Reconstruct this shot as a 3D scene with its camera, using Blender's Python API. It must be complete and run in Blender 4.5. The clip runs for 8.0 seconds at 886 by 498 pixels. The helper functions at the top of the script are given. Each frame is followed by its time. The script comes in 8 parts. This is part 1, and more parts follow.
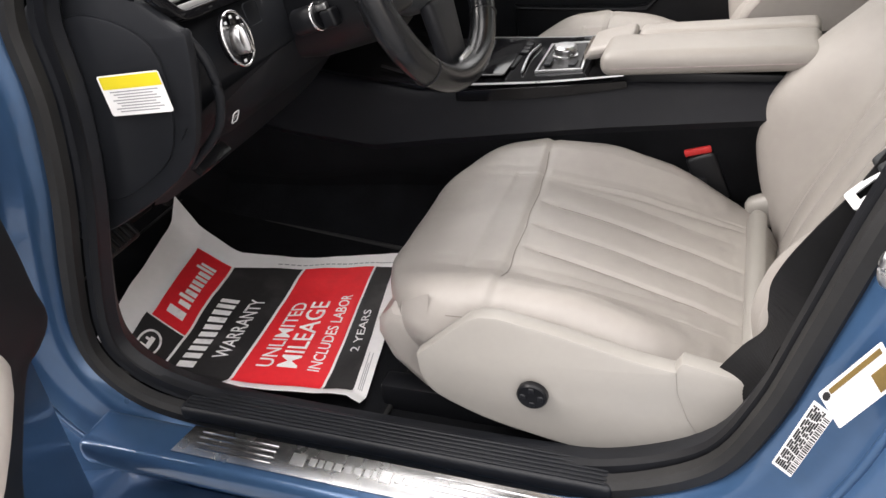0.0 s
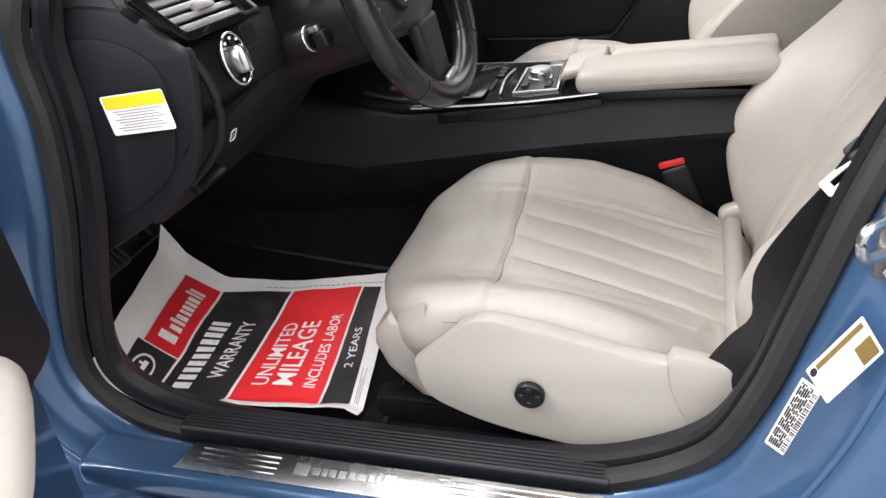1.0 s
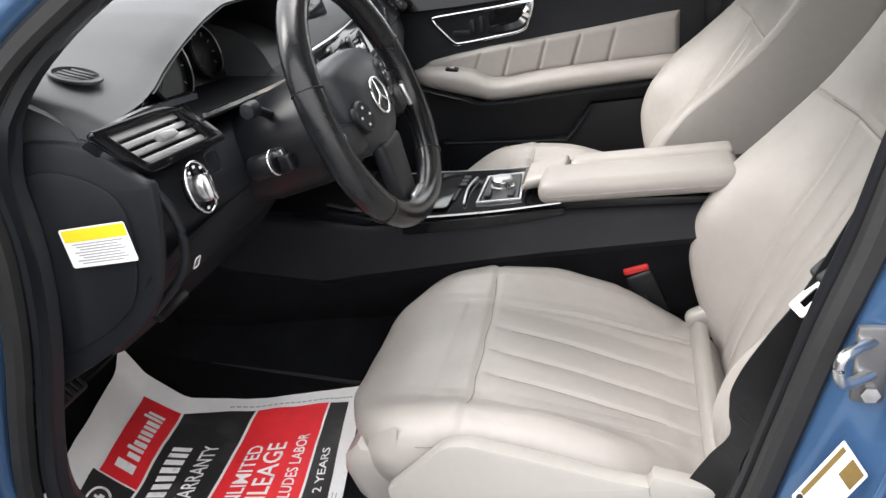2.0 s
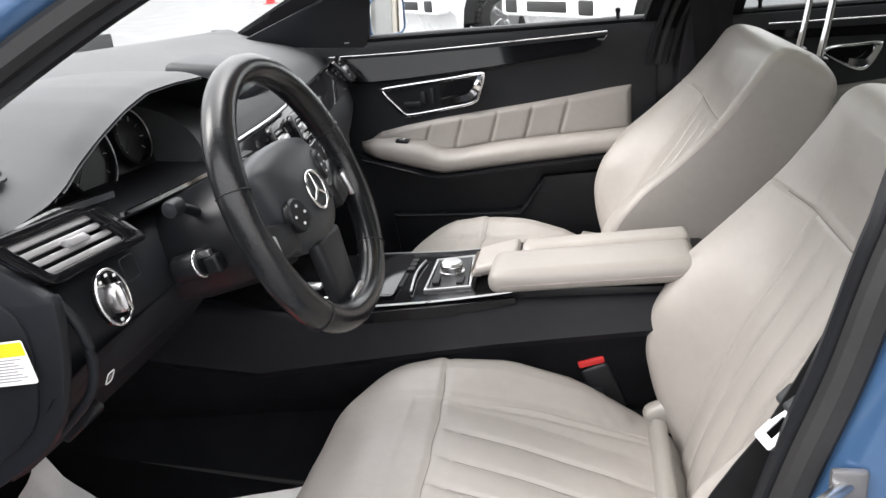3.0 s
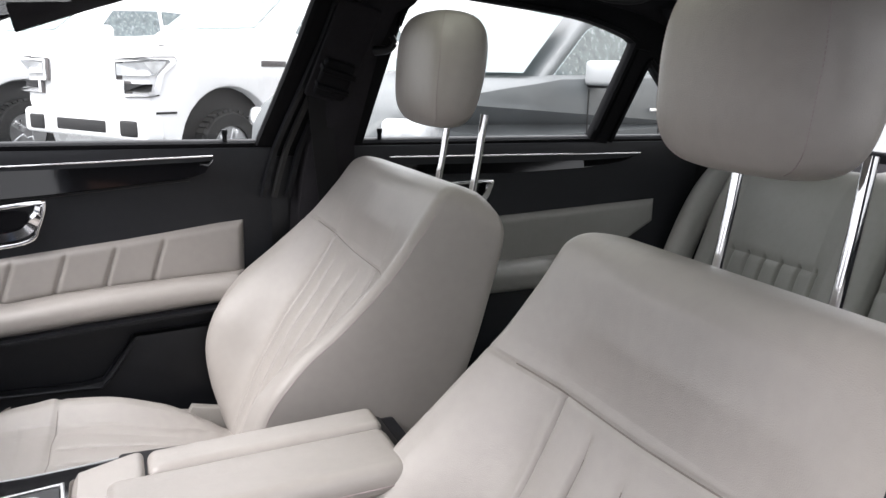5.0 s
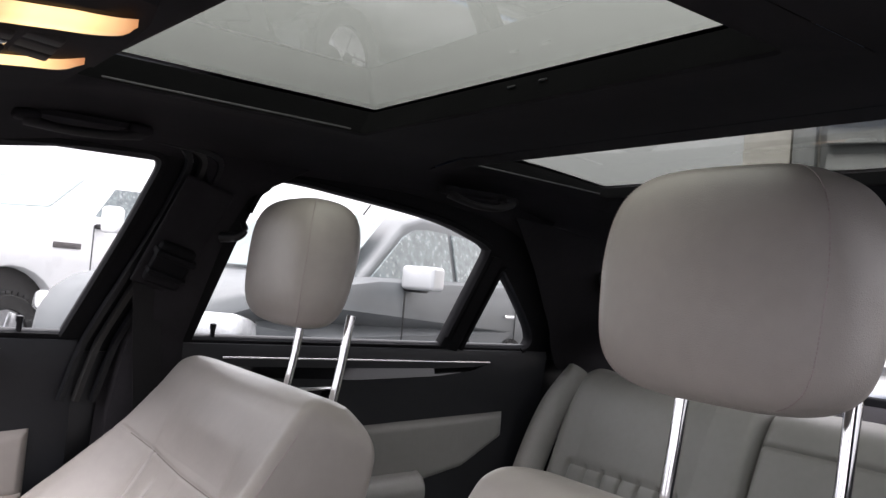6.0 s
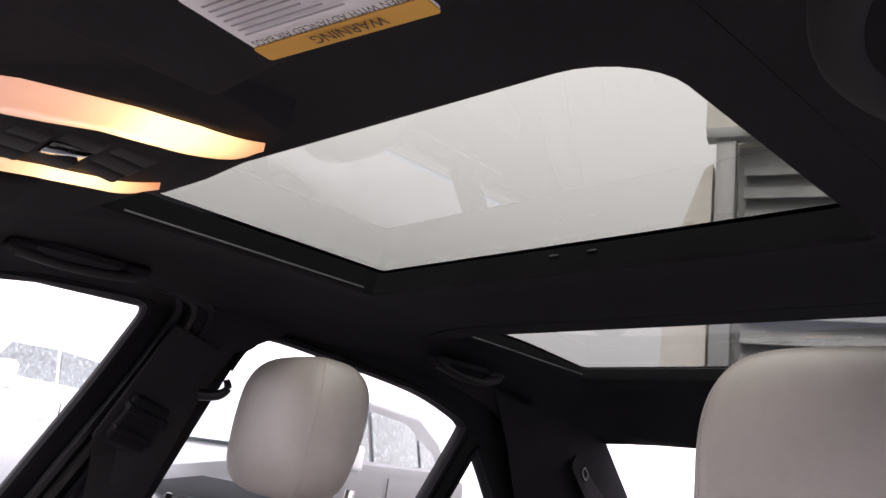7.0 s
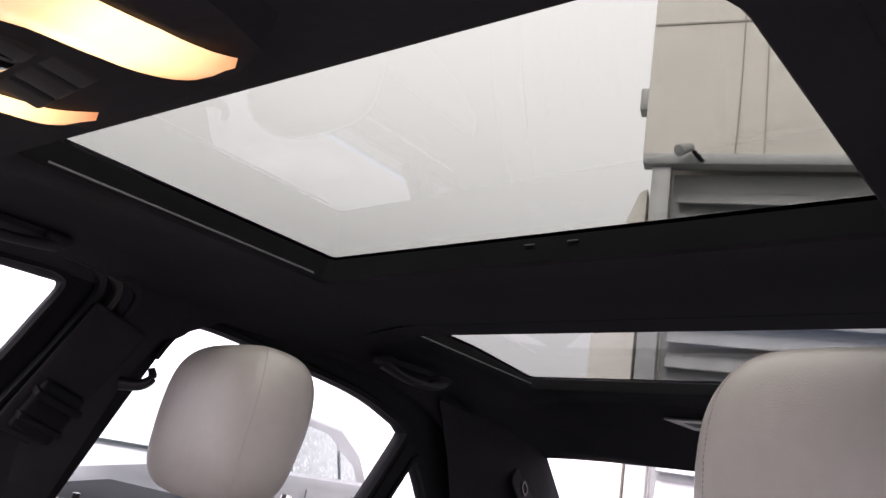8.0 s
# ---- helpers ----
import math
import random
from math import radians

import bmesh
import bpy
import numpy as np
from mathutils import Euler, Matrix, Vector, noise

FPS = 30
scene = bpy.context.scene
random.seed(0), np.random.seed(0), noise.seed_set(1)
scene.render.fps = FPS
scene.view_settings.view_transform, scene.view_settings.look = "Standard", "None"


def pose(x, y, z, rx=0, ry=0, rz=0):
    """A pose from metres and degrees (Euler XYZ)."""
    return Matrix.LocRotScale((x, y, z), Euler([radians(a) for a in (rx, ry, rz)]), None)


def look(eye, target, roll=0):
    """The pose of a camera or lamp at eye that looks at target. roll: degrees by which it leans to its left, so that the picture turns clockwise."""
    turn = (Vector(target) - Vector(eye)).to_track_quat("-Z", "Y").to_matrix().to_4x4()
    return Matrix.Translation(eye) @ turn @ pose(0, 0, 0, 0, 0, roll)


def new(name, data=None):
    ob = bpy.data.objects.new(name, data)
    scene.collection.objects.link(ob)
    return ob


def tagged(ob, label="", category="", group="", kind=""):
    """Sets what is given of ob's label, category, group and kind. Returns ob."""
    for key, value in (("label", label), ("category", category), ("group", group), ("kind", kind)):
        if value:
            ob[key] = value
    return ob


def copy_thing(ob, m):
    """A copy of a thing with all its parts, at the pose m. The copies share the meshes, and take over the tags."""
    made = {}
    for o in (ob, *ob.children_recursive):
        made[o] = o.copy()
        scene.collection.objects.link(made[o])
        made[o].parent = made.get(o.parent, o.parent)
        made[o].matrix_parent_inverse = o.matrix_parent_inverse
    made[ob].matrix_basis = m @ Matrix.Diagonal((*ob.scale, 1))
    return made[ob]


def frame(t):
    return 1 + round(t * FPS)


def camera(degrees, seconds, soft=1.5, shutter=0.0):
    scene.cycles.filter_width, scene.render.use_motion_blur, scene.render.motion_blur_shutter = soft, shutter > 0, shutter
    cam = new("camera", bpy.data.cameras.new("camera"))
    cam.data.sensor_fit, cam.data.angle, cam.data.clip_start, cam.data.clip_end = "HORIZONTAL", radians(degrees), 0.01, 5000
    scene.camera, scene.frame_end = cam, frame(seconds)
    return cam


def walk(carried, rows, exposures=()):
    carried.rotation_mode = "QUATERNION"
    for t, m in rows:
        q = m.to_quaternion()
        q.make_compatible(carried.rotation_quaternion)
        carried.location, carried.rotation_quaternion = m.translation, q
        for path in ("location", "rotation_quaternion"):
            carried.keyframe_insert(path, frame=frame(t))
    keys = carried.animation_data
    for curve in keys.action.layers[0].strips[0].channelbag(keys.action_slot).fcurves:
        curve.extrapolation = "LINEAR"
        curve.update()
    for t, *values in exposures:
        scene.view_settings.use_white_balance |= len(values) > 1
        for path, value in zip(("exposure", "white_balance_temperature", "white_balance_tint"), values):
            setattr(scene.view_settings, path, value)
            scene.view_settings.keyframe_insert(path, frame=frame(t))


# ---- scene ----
cam = camera(58.2, 8.0)
METRES, EYE, TILT, LEAN, TURN = 8.0, 1.5, 0.0, 0.0, 0.0
PATH = [
    (0, (0.282, -1.326, 1.132), (-0.361, 0.248, 0.077), -6.4),
    (0.5, (0.276, -1.367, 1.122), (-0.32, 0.249, 0.106), -6.8),
    (1, (0.261, -1.384, 1.119), (-0.306, 0.267, 0.143), -6.6),
    (1.5, (0.248, -1.372, 1.127), (-0.28, 0.334, 0.227), -6.6),
    (2, (0.245, -1.357, 1.152), (-0.229, 0.417, 0.359), -6.5),
    (2.2, (0.244, -1.351, 1.161), (-0.206, 0.443, 0.399), -6.4),
    (3.3, (0.251, -1.208, 1.186), (-0.029, 0.651, 0.502), -4.9),
    (3.5, (0.232, -1.162, 1.184), (0.058, 0.706, 0.49), -4.7),
    (4, (0.188, -1.049, 1.174), (0.37, 0.826, 0.502), -3.1),
    (4.2, (0.176, -1.01, 1.168), (0.475, 0.86, 0.525), -2.5),
    (5.3, (0.115, -0.831, 1.151), (1.013, 0.928, 0.837), 2.6),
    (5.5, (0.121, -0.788, 1.153), (1.113, 0.935, 0.932), 3.4),
    (6, (0.107, -0.694, 1.143), (1.281, 0.923, 1.231), 4.9),
    (6.5, (0.057, -0.626, 1.13), (1.332, 0.864, 1.519), 6.1),
    (7, (0.022, -0.559, 1.117), (1.289, 0.888, 1.667), 8.0),
    (7.5, (0.026, -0.5, 1.096), (1.327, 0.877, 1.738), 9.5),
    (8, (0.06, -0.465, 1.103), (1.437, 0.851, 1.712), 9.9),
]
EXPOSURES = [(0.0, 2.27, 6800, 14), (0.5, 2.40, 6760, 13.5), (1.5, 2.51, 6640, 12), (2.2, 2.50, 6540, 11.5), (3.5, 2.51, 6560, 13), (4.2, 2.51, 6540, 14), (5.5, 2.25, 6330, 16), (6.0, 2.28, 6450, 20), (6.5, 2.68, 6540, 27), (7.0, 2.75, 6530, 29), (8.0, 2.82, 6480, 29)]
walk(cam, [(t, look(eye, target, roll)) for t, eye, target, roll in PATH], EXPOSURES)

# ---------------------------------------------------------------- sky and sun
world = bpy.data.worlds.new("overcast_sky")
scene.world = world
world.use_nodes = True
wn, wl = world.node_tree.nodes, world.node_tree.links
sky = wn.new("ShaderNodeTexSky")
sky.sky_type = "NISHITA"
sky.sun_disc = False
sky.sun_elevation, sky.sun_rotation = radians(68), radians(20)
sky.air_density, sky.dust_density, sky.ozone_density = 1.0, 8.0, 1.0
grey = wn.new("ShaderNodeHueSaturation")
grey.inputs["Saturation"].default_value = 0.15
wl.new(sky.outputs[0], grey.inputs["Color"])
cover = wn.new("ShaderNodeMix")  # even cloud cover
cover.data_type = "RGBA"
cover.inputs[0].default_value = 0.80
way = wn.new("ShaderNodeSeparateXYZ")
wl.new(wn.new("ShaderNodeTexCoord").outputs["Generated"], way.inputs[0])
rise = wn.new("ShaderNodeMapRange")  # an overcast sky is brightest overhead
rise.inputs[1].default_value, rise.inputs[2].default_value, rise.inputs[3].default_value, rise.inputs[4].default_value = 0.0, 1.0, 2.7, 5.6
wl.new(way.outputs[2], rise.inputs[0])
tone = wn.new("ShaderNodeVectorMath")
tone.operation = "SCALE"
tone.inputs[0].default_value = (0.99, 1.0, 1.01)
wl.new(rise.outputs[0], tone.inputs["Scale"])
wl.new(tone.outputs[0], cover.inputs[7])
wl.new(grey.outputs[0], cover.inputs[6])
wl.new(cover.outputs[2], wn["Background"].inputs["Color"])
wn["Background"].inputs["Strength"].default_value = 0.15

sun = new("sun", bpy.data.lights.new("sun", "SUN"))
sun.data.energy, sun.data.angle, sun.data.color = 0.85, radians(35), (1.0, 0.97, 0.93)
sun.matrix_world = look((0, 0, 20), (20 * 0.64, 20 * 0.20, 20 - 20 * 0.70))

# ---------------------------------------------------------------- materials
def mat(name, color, rough=0.5, metal=0.0, vary=0.12, scale=6.0, bump=0.0, bscale=300.0, kind="noise",
        coat=0.0, rvary=0.08, spec=0.5, stain=0.0, stain_color=(0.1, 0.09, 0.08)):
    """Principled surface with two scales of colour variation, uneven gloss and a fine relief."""
    m = bpy.data.materials.new(name)
    m.use_nodes = True
    n, l = m.node_tree.nodes, m.node_tree.links
    b = n["Principled BSDF"]
    co = n.new("ShaderNodeTexCoord").outputs["Object"]
    big = n.new("ShaderNodeTexNoise")
    big.inputs["Scale"].default_value, big.inputs["Detail"].default_value = scale, 6
    fine = n.new("ShaderNodeTexNoise")
    fine.inputs["Scale"].default_value, fine.inputs["Detail"].default_value = scale * 14, 4
    l.new(co, big.inputs["Vector"]), l.new(co, fine.inputs["Vector"])
    mix = n.new("ShaderNodeMath")
    mix.operation = "MULTIPLY_ADD"
    mix.inputs[1].default_value = 0.4
    l.new(fine.outputs[0], mix.inputs[0]), l.new(big.outputs[0], mix.inputs[2])
    ramp = n.new("ShaderNodeValToRGB")
    ramp.color_ramp.elements[0].position, ramp.color_ramp.elements[1].position = 0.45, 0.95
    c = np.array(color)
    ramp.color_ramp.elements[0].color = (*np.clip(c * (1 - vary), 0, 1), 1)
    ramp.color_ramp.elements[1].color = (*np.clip(c * (1 + vary), 0, 1), 1)
    l.new(mix.outputs[0], ramp.inputs[0])
    out = ramp.outputs[0]
    if stain:
        sn = n.new("ShaderNodeTexNoise")
        sn.inputs["Scale"].default_value, sn.inputs["Detail"].default_value = scale * 1.7, 8
        l.new(co, sn.inputs["Vector"])
        sr = n.new("ShaderNodeMapRange")
        sr.inputs[1].default_value, sr.inputs[2].default_value = 0.56, 0.72
        sr.inputs[3].default_value, sr.inputs[4].default_value = 0.0, stain
        l.new(sn.outputs[0], sr.inputs[0])
        sm = n.new("ShaderNodeMix")
        sm.data_type = "RGBA"
        sm.inputs[7].default_value = (*stain_color, 1)
        l.new(sr.outputs[0], sm.inputs[0]), l.new(out, sm.inputs[6])
        out = sm.outputs[2]
    l.new(out, b.inputs["Base Color"])
    rr = n.new("ShaderNodeMapRange")
    rr.inputs[3].default_value, rr.inputs[4].default_value = max(0.0, rough - rvary), min(1.0, rough + rvary)
    l.new(big.outputs[0], rr.inputs[0])
    l.new(rr.outputs[0], b.inputs["Roughness"])
    b.inputs["Metallic"].default_value = metal
    b.inputs["Coat Weight"].default_value = coat
    b.inputs["Coat Roughness"].default_value = 0.04
    b.inputs["Specular IOR Level"].default_value = spec
    if bump:
        if kind == "leather":
            t = n.new("ShaderNodeTexVoronoi")
            t.feature = "DISTANCE_TO_EDGE"
            t.inputs["Scale"].default_value = bscale
            h = t.outputs["Distance"]
            l.new(co, t.inputs["Vector"])
            w = n.new("ShaderNodeTexNoise")
            w.inputs["Scale"].default_value, w.inputs["Detail"].default_value, w.inputs["Distortion"].default_value = 22, 5, 0.8
            l.new(co, w.inputs["Vector"])
            add = n.new("ShaderNodeMath")
            add.operation = "MULTIPLY_ADD"
            add.inputs[1].default_value = 2.2
            l.new(w.outputs[0], add.inputs[0]), l.new(h, add.inputs[2])
            h = add.outputs[0]
        elif kind == "weave":
            t = n.new("ShaderNodeTexWave")
            t.inputs["Scale"].default_value = bscale
            t.inputs["Distortion"].default_value = 0.6
            l.new(co, t.inputs["Vector"])
            h = t.outputs[0]
        else:
            t = n.new("ShaderNodeTexNoise")
            t.inputs["Scale"].default_value, t.inputs["Detail"].default_value = bscale, 3
            l.new(co, t.inputs["Vector"])
            h = t.outputs[0]
        bp = n.new("ShaderNodeBump")
        bp.inputs["Strength"].default_value, bp.inputs["Distance"].default_value = bump, 0.002
        l.new(h, bp.inputs["Height"])
        l.new(bp.outputs[0], b.inputs["Normal"])
    return m


def glass_mat(name, tint=(1, 1, 1), gloss=1.0, frost=0.0, frost_scale=40.0, frost_color=(0.8, 0.82, 0.84), blur=0.01):
    """A pane: clear with mirror gloss at grazing angles; frost lays drops or snow dust on it."""
    m = bpy.data.materials.new(name)
    m.use_nodes = True
    n, l = m.node_tree.nodes, m.node_tree.links
    n.remove(n["Principled BSDF"])
    tr, gl, mx, fr = (n.new("ShaderNode" + k) for k in ("BsdfTransparent", "BsdfGlossy", "MixShader", "LayerWeight"))
    tr.inputs[0].default_value = (*tint, 1)
    gl.inputs["Roughness"].default_value = blur
    fr.inputs[0].default_value = 0.5
    po = n.new("ShaderNodeMath")
    po.operation = "POWER"
    po.inputs[1].default_value = 4.5
    mu = n.new("ShaderNodeMath")
    mu.operation = "MULTIPLY_ADD"
    mu.inputs[1].default_value, mu.inputs[2].default_value = gloss, 0.022 * gloss
    l.new(fr.outputs["Facing"], po.inputs[0]), l.new(po.outputs[0], mu.inputs[0]), l.new(mu.outputs[0], mx.inputs[0])
    l.new(tr.outputs[0], mx.inputs[1]), l.new(gl.outputs[0], mx.inputs[2])
    out = mx.outputs[0]
    if frost:
        co = n.new("ShaderNodeTexCoord").outputs["Object"]
        ns = n.new("ShaderNodeTexNoise")
        ns.inputs["Scale"].default_value, ns.inputs["Detail"].default_value = frost_scale, 8
        l.new(co, ns.inputs["Vector"])
        mr = n.new("ShaderNodeMapRange")
        mr.inputs[1].default_value, mr.inputs[2].default_value = 0.42, 0.68
        mr.inputs[3].default_value, mr.inputs[4].default_value = frost * 0.35, frost
        l.new(ns.outputs[0], mr.inputs[0])
        df = n.new("ShaderNodeBsdfDiffuse")
        df.inputs[0].default_value = (*frost_color, 1)
        m2 = n.new("ShaderNodeMixShader")
        l.new(mr.outputs[0], m2.inputs[0]), l.new(out, m2.inputs[1]), l.new(df.outputs[0], m2.inputs[2])
        out = m2.outputs[0]
    l.new(out, n["Material Output"].inputs["Surface"])
    return m


def glow(name, stops, strength):
    """A lit lens: its light along the lens, brightest where the bulb sits."""
    m = bpy.data.materials.new(name)
    m.use_nodes = True
    n, l = m.node_tree.nodes, m.node_tree.links
    b = n["Principled BSDF"]
    b.inputs["Base Color"].default_value = (0.55, 0.42, 0.32, 1)
    b.inputs["Roughness"].default_value = 0.25
    uv = n.new("ShaderNodeTexCoord").outputs["Generated"]
    sx = n.new("ShaderNodeSeparateXYZ")
    l.new(uv, sx.inputs[0])
    ramp = n.new("ShaderNodeValToRGB")
    e = ramp.color_ramp.elements
    e[0].position, e[1].position = stops[0][0], stops[-1][0]
    for p, c in stops[1:-1]:
        e.new(p)
    for el, (p, c) in zip(e, stops):
        el.color = (*c, 1)
    l.new(sx.outputs[0], ramp.inputs[0])
    l.new(ramp.outputs[0], b.inputs["Emission Color"])
    b.inputs["Emission Strength"].default_value = strength
    return m


LEATHER = mat("beige_leather", (0.371, 0.345, 0.322), 0.32, vary=0.07, scale=5, bump=0.22, bscale=620, kind="leather", stain=0.10, stain_color=(0.30, 0.265, 0.245))
LEATHER_SEAM = mat("beige_thread", (0.36, 0.30, 0.30), 0.6, vary=0.2, scale=40)
# darkened leather: the shade inside sewn creases, put into the colour
CREASE_SHADE = mat("shaded_leather_crease", (0.190, 0.172, 0.155), 0.6, vary=0.1, scale=40)
# darker, greyer copy of the beige leather, for rear bench and rear door
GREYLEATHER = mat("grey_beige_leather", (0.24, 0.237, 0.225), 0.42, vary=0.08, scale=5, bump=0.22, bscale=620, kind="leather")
SHIELD = mat("beige_plastic", (0.345, 0.328, 0.305), 0.36, vary=0.04, scale=8, bump=0.06, bscale=900)
BLACKLEATHER = mat("black_leather", (0.0115, 0.0122, 0.0138), 0.24, vary=0.25, scale=9, bump=0.05, bscale=700, kind="leather", spec=0.45)
SOFT = mat("black_soft_plastic", (0.0125, 0.0138, 0.0172), 0.48, vary=0.18, scale=7, bump=0.10, bscale=900, spec=0.35, stain=0.10, stain_color=(0.035, 0.034, 0.033))
DASHTOP = mat("grey_black_dash_skin", (0.035, 0.038, 0.041), 0.58, vary=0.12, scale=7, bump=0.15, bscale=900)
FASCIA = mat("black_fascia_plastic", (0.0125, 0.0138, 0.0170), 0.50, vary=0.18, scale=7, bump=0.10, bscale=900, spec=0.25)
CONSOLE = mat("grey_black_console_skin", (0.0068, 0.0074, 0.0104), 0.52, vary=0.18, scale=7, bump=0.10, bscale=900, spec=0.25, stain=0.10, stain_color=(0.045, 0.044, 0.043))
GUNMETAL = mat("dark_metallic_plastic", (0.16, 0.16, 0.165), 0.35, 0.6, vary=0.08, scale=20)
HUBSKIN = mat("dark_grey_hub_skin", (0.026, 0.030, 0.035), 0.45, vary=0.12, scale=7, bump=0.12, bscale=900)
HARD = mat("black_hard_plastic", (0.0082, 0.0088, 0.0108), 0.38, spec=0.3, vary=0.2, scale=9, bump=0.04, bscale=1200)
PIANO = mat("piano_black", (0.006, 0.006, 0.007), 0.07, vary=0.1, rvary=0.03, coat=0.0, spec=0.38)
FRAMEBLACK = mat("dull_black_frame", (0.0062, 0.0062, 0.0075), 0.7, vary=0.2, scale=9, bump=0.05, bscale=900, spec=0.12)
RUBBER = mat("black_rubber", (0.012, 0.012, 0.0125), 0.55, vary=0.3, scale=12, bump=0.10, bscale=500, stain=0.25, stain_color=(0.032, 0.031, 0.030))
CARPET = mat("black_carpet", (0.0075, 0.0080, 0.0095), 0.95, vary=0.35, scale=20, bump=0.8, bscale=900, spec=0.1)
LINER = mat("black_headliner_fabric", (0.0205, 0.0195, 0.0220), 0.95, vary=0.22, scale=9, bump=0.25, bscale=1100, spec=0.1)
PLATE = mat("dark_plate_paint", (0.045, 0.046, 0.048), 0.42, 0.3, vary=0.08, scale=20, spec=0.3)
GUNGREY = mat("dark_grey_plastic", (0.030, 0.032, 0.034), 0.5, vary=0.15, scale=9, bump=0.08, bscale=900, spec=0.35)
GRIP = mat("black_grip_plastic", (0.015, 0.0142, 0.016), 0.7, vary=0.15, scale=9, bump=0.10, bscale=900, spec=0.25)
WEB = mat("black_belt_webbing", (0.014, 0.014, 0.015), 0.75, vary=0.2, scale=30, bump=0.5, bscale=420, kind="weave", spec=0.2)
CHROME = mat("chrome", (0.86, 0.86, 0.87), 0.10, 1.0, vary=0.05, rvary=0.05)
SATIN = mat("satin_aluminium", (0.66, 0.66, 0.67), 0.30, 1.0, vary=0.08, scale=20)
STEEL = mat("brushed_steel", (0.60, 0.60, 0.60), 0.26, 1.0, vary=0.15, scale=14, bump=0.05, bscale=500, stain=0.25, stain_color=(0.25, 0.25, 0.25))
BLUE = mat("metallic_blue_paint", (0.052, 0.118, 0.238), 0.30, 0.48, vary=0.10, scale=4, rvary=0.08, coat=0.8, stain=0.12, stain_color=(0.12, 0.15, 0.19))
PAPER = mat("white_paper", (0.90, 0.89, 0.89), 0.75, vary=0.05, scale=6, bump=0.25, bscale=60, stain=0.10, stain_color=(0.30, 0.29, 0.28))
PRINTBLACK = mat("black_print", (0.022, 0.021, 0.022), 0.55, vary=0.3, scale=10, stain=0.25, stain_color=(0.12, 0.11, 0.11))
PRINTRED = mat("red_print", (0.82, 0.024, 0.034), 0.55, vary=0.10, scale=8, stain=0.16, stain_color=(0.22, 0.012, 0.014))
PRINTWHITE = mat("white_print", (0.86, 0.85, 0.85), 0.65, vary=0.10, scale=30, stain=0.35, stain_color=(0.12, 0.11, 0.11))
PRINTGREY = mat("grey_print", (0.33, 0.33, 0.35), 0.7)
PRINTYELLOW = mat("yellow_print", (0.80, 0.66, 0.02), 0.6, vary=0.05)
PRINTAMBER = mat("amber_print", (0.72, 0.38, 0.06), 0.6, vary=0.06)
PRINTOCHRE = mat("ochre_print", (0.20, 0.13, 0.035), 0.6, vary=0.2, scale=60)
REDPLASTIC = mat("red_plastic", (0.62, 0.03, 0.03), 0.4, vary=0.1)
WHITEMARK = mat("white_marking", (0.70, 0.71, 0.72), 0.5)
GLASS = glass_mat("window_glass", (0.97, 0.985, 0.98), 0.8)
FELT = mat("black_felt", (0.0085, 0.0085, 0.0090), 0.95, vary=0.2, scale=9, spec=0.0)
ROOFGLASS = glass_mat("tinted_roof_glass", (0.412, 0.428, 0.398), 0.95, blur=0.018)
REARROOFGLASS = glass_mat("tinted_rear_roof_glass", (0.41, 0.425, 0.405), 0.32, blur=0.035)
SCREEN = mat("dark_screen", (0.012, 0.013, 0.016), 0.12, vary=0.1)
MIRROR = mat("mirror", (0.9, 0.9, 0.9), 0.02, 1.0, vary=0.01, rvary=0.01)
SILVER = mat("silver_painted_plastic", (0.50, 0.50, 0.51), 0.35, 0.5, vary=0.08, scale=20)
LAMP = glow("warm_lamp_lens", [(0.0, (0.5, 0.20, 0.12)), (0.35, (0.9, 0.42, 0.25)), (0.5, (1.2, 0.62, 0.32)), (0.62, (2.0, 1.15, 0.48)), (0.72, (4.2, 2.8, 1.1)), (0.84, (4.0, 2.6, 1.0)), (1.0, (1.0, 0.34, 0.10))], 0.098)
LAMPSMALL = glow("amber_lamp_lens", [(0.0, (0.9, 0.5, 0.25)), (1.0, (0.9, 0.45, 0.2))], 0.26)

# ---------------------------------------------------------------- geometry helpers
def finish(bm, name, material, parent=None, sharp=38.0, flat=False):
    bmesh.ops.recalc_face_normals(bm, faces=bm.faces)
    for f in bm.faces:
        f.smooth = not flat
    if not flat:
        lim = radians(sharp)
        for e in bm.edges:
            if len(e.link_faces) == 2 and e.calc_face_angle(0) > lim:
                e.smooth = False
    me = bpy.data.meshes.new(name)
    bm.to_mesh(me)
    bm.free()
    me.materials.append(material)
    ob = new(name, me)
    if parent is not None:
        ob.parent = parent
    return ob


def part(name, bm, material, parent, label="", sharp=38.0):
    ob = finish(bm, name, material, parent, sharp)
    return tagged(ob, label) if label else ob


def thing(name, label, category, group="", kind=""):
    return tagged(new(name), label, category, group, kind)


def structure(name, bm, material, label="", category="", sharp=38.0):
    return tagged(finish(bm, name, material, None, sharp), label, category, "", "structure")


def rbox(center, size, r=0.005, seg=3, turn=None):
    bm = bmesh.new()
    bmesh.ops.create_cube(bm, size=1.0)
    bmesh.ops.scale(bm, vec=size, verts=bm.verts)
    if r > 0:
        bmesh.ops.bevel(bm, geom=list(bm.edges), offset=min(r, min(size) * 0.49), segments=seg, profile=0.5, affect="EDGES")
    if turn is not None:
        bmesh.ops.transform(bm, matrix=turn, verts=bm.verts)
    bmesh.ops.translate(bm, vec=center, verts=bm.verts)
    return bm


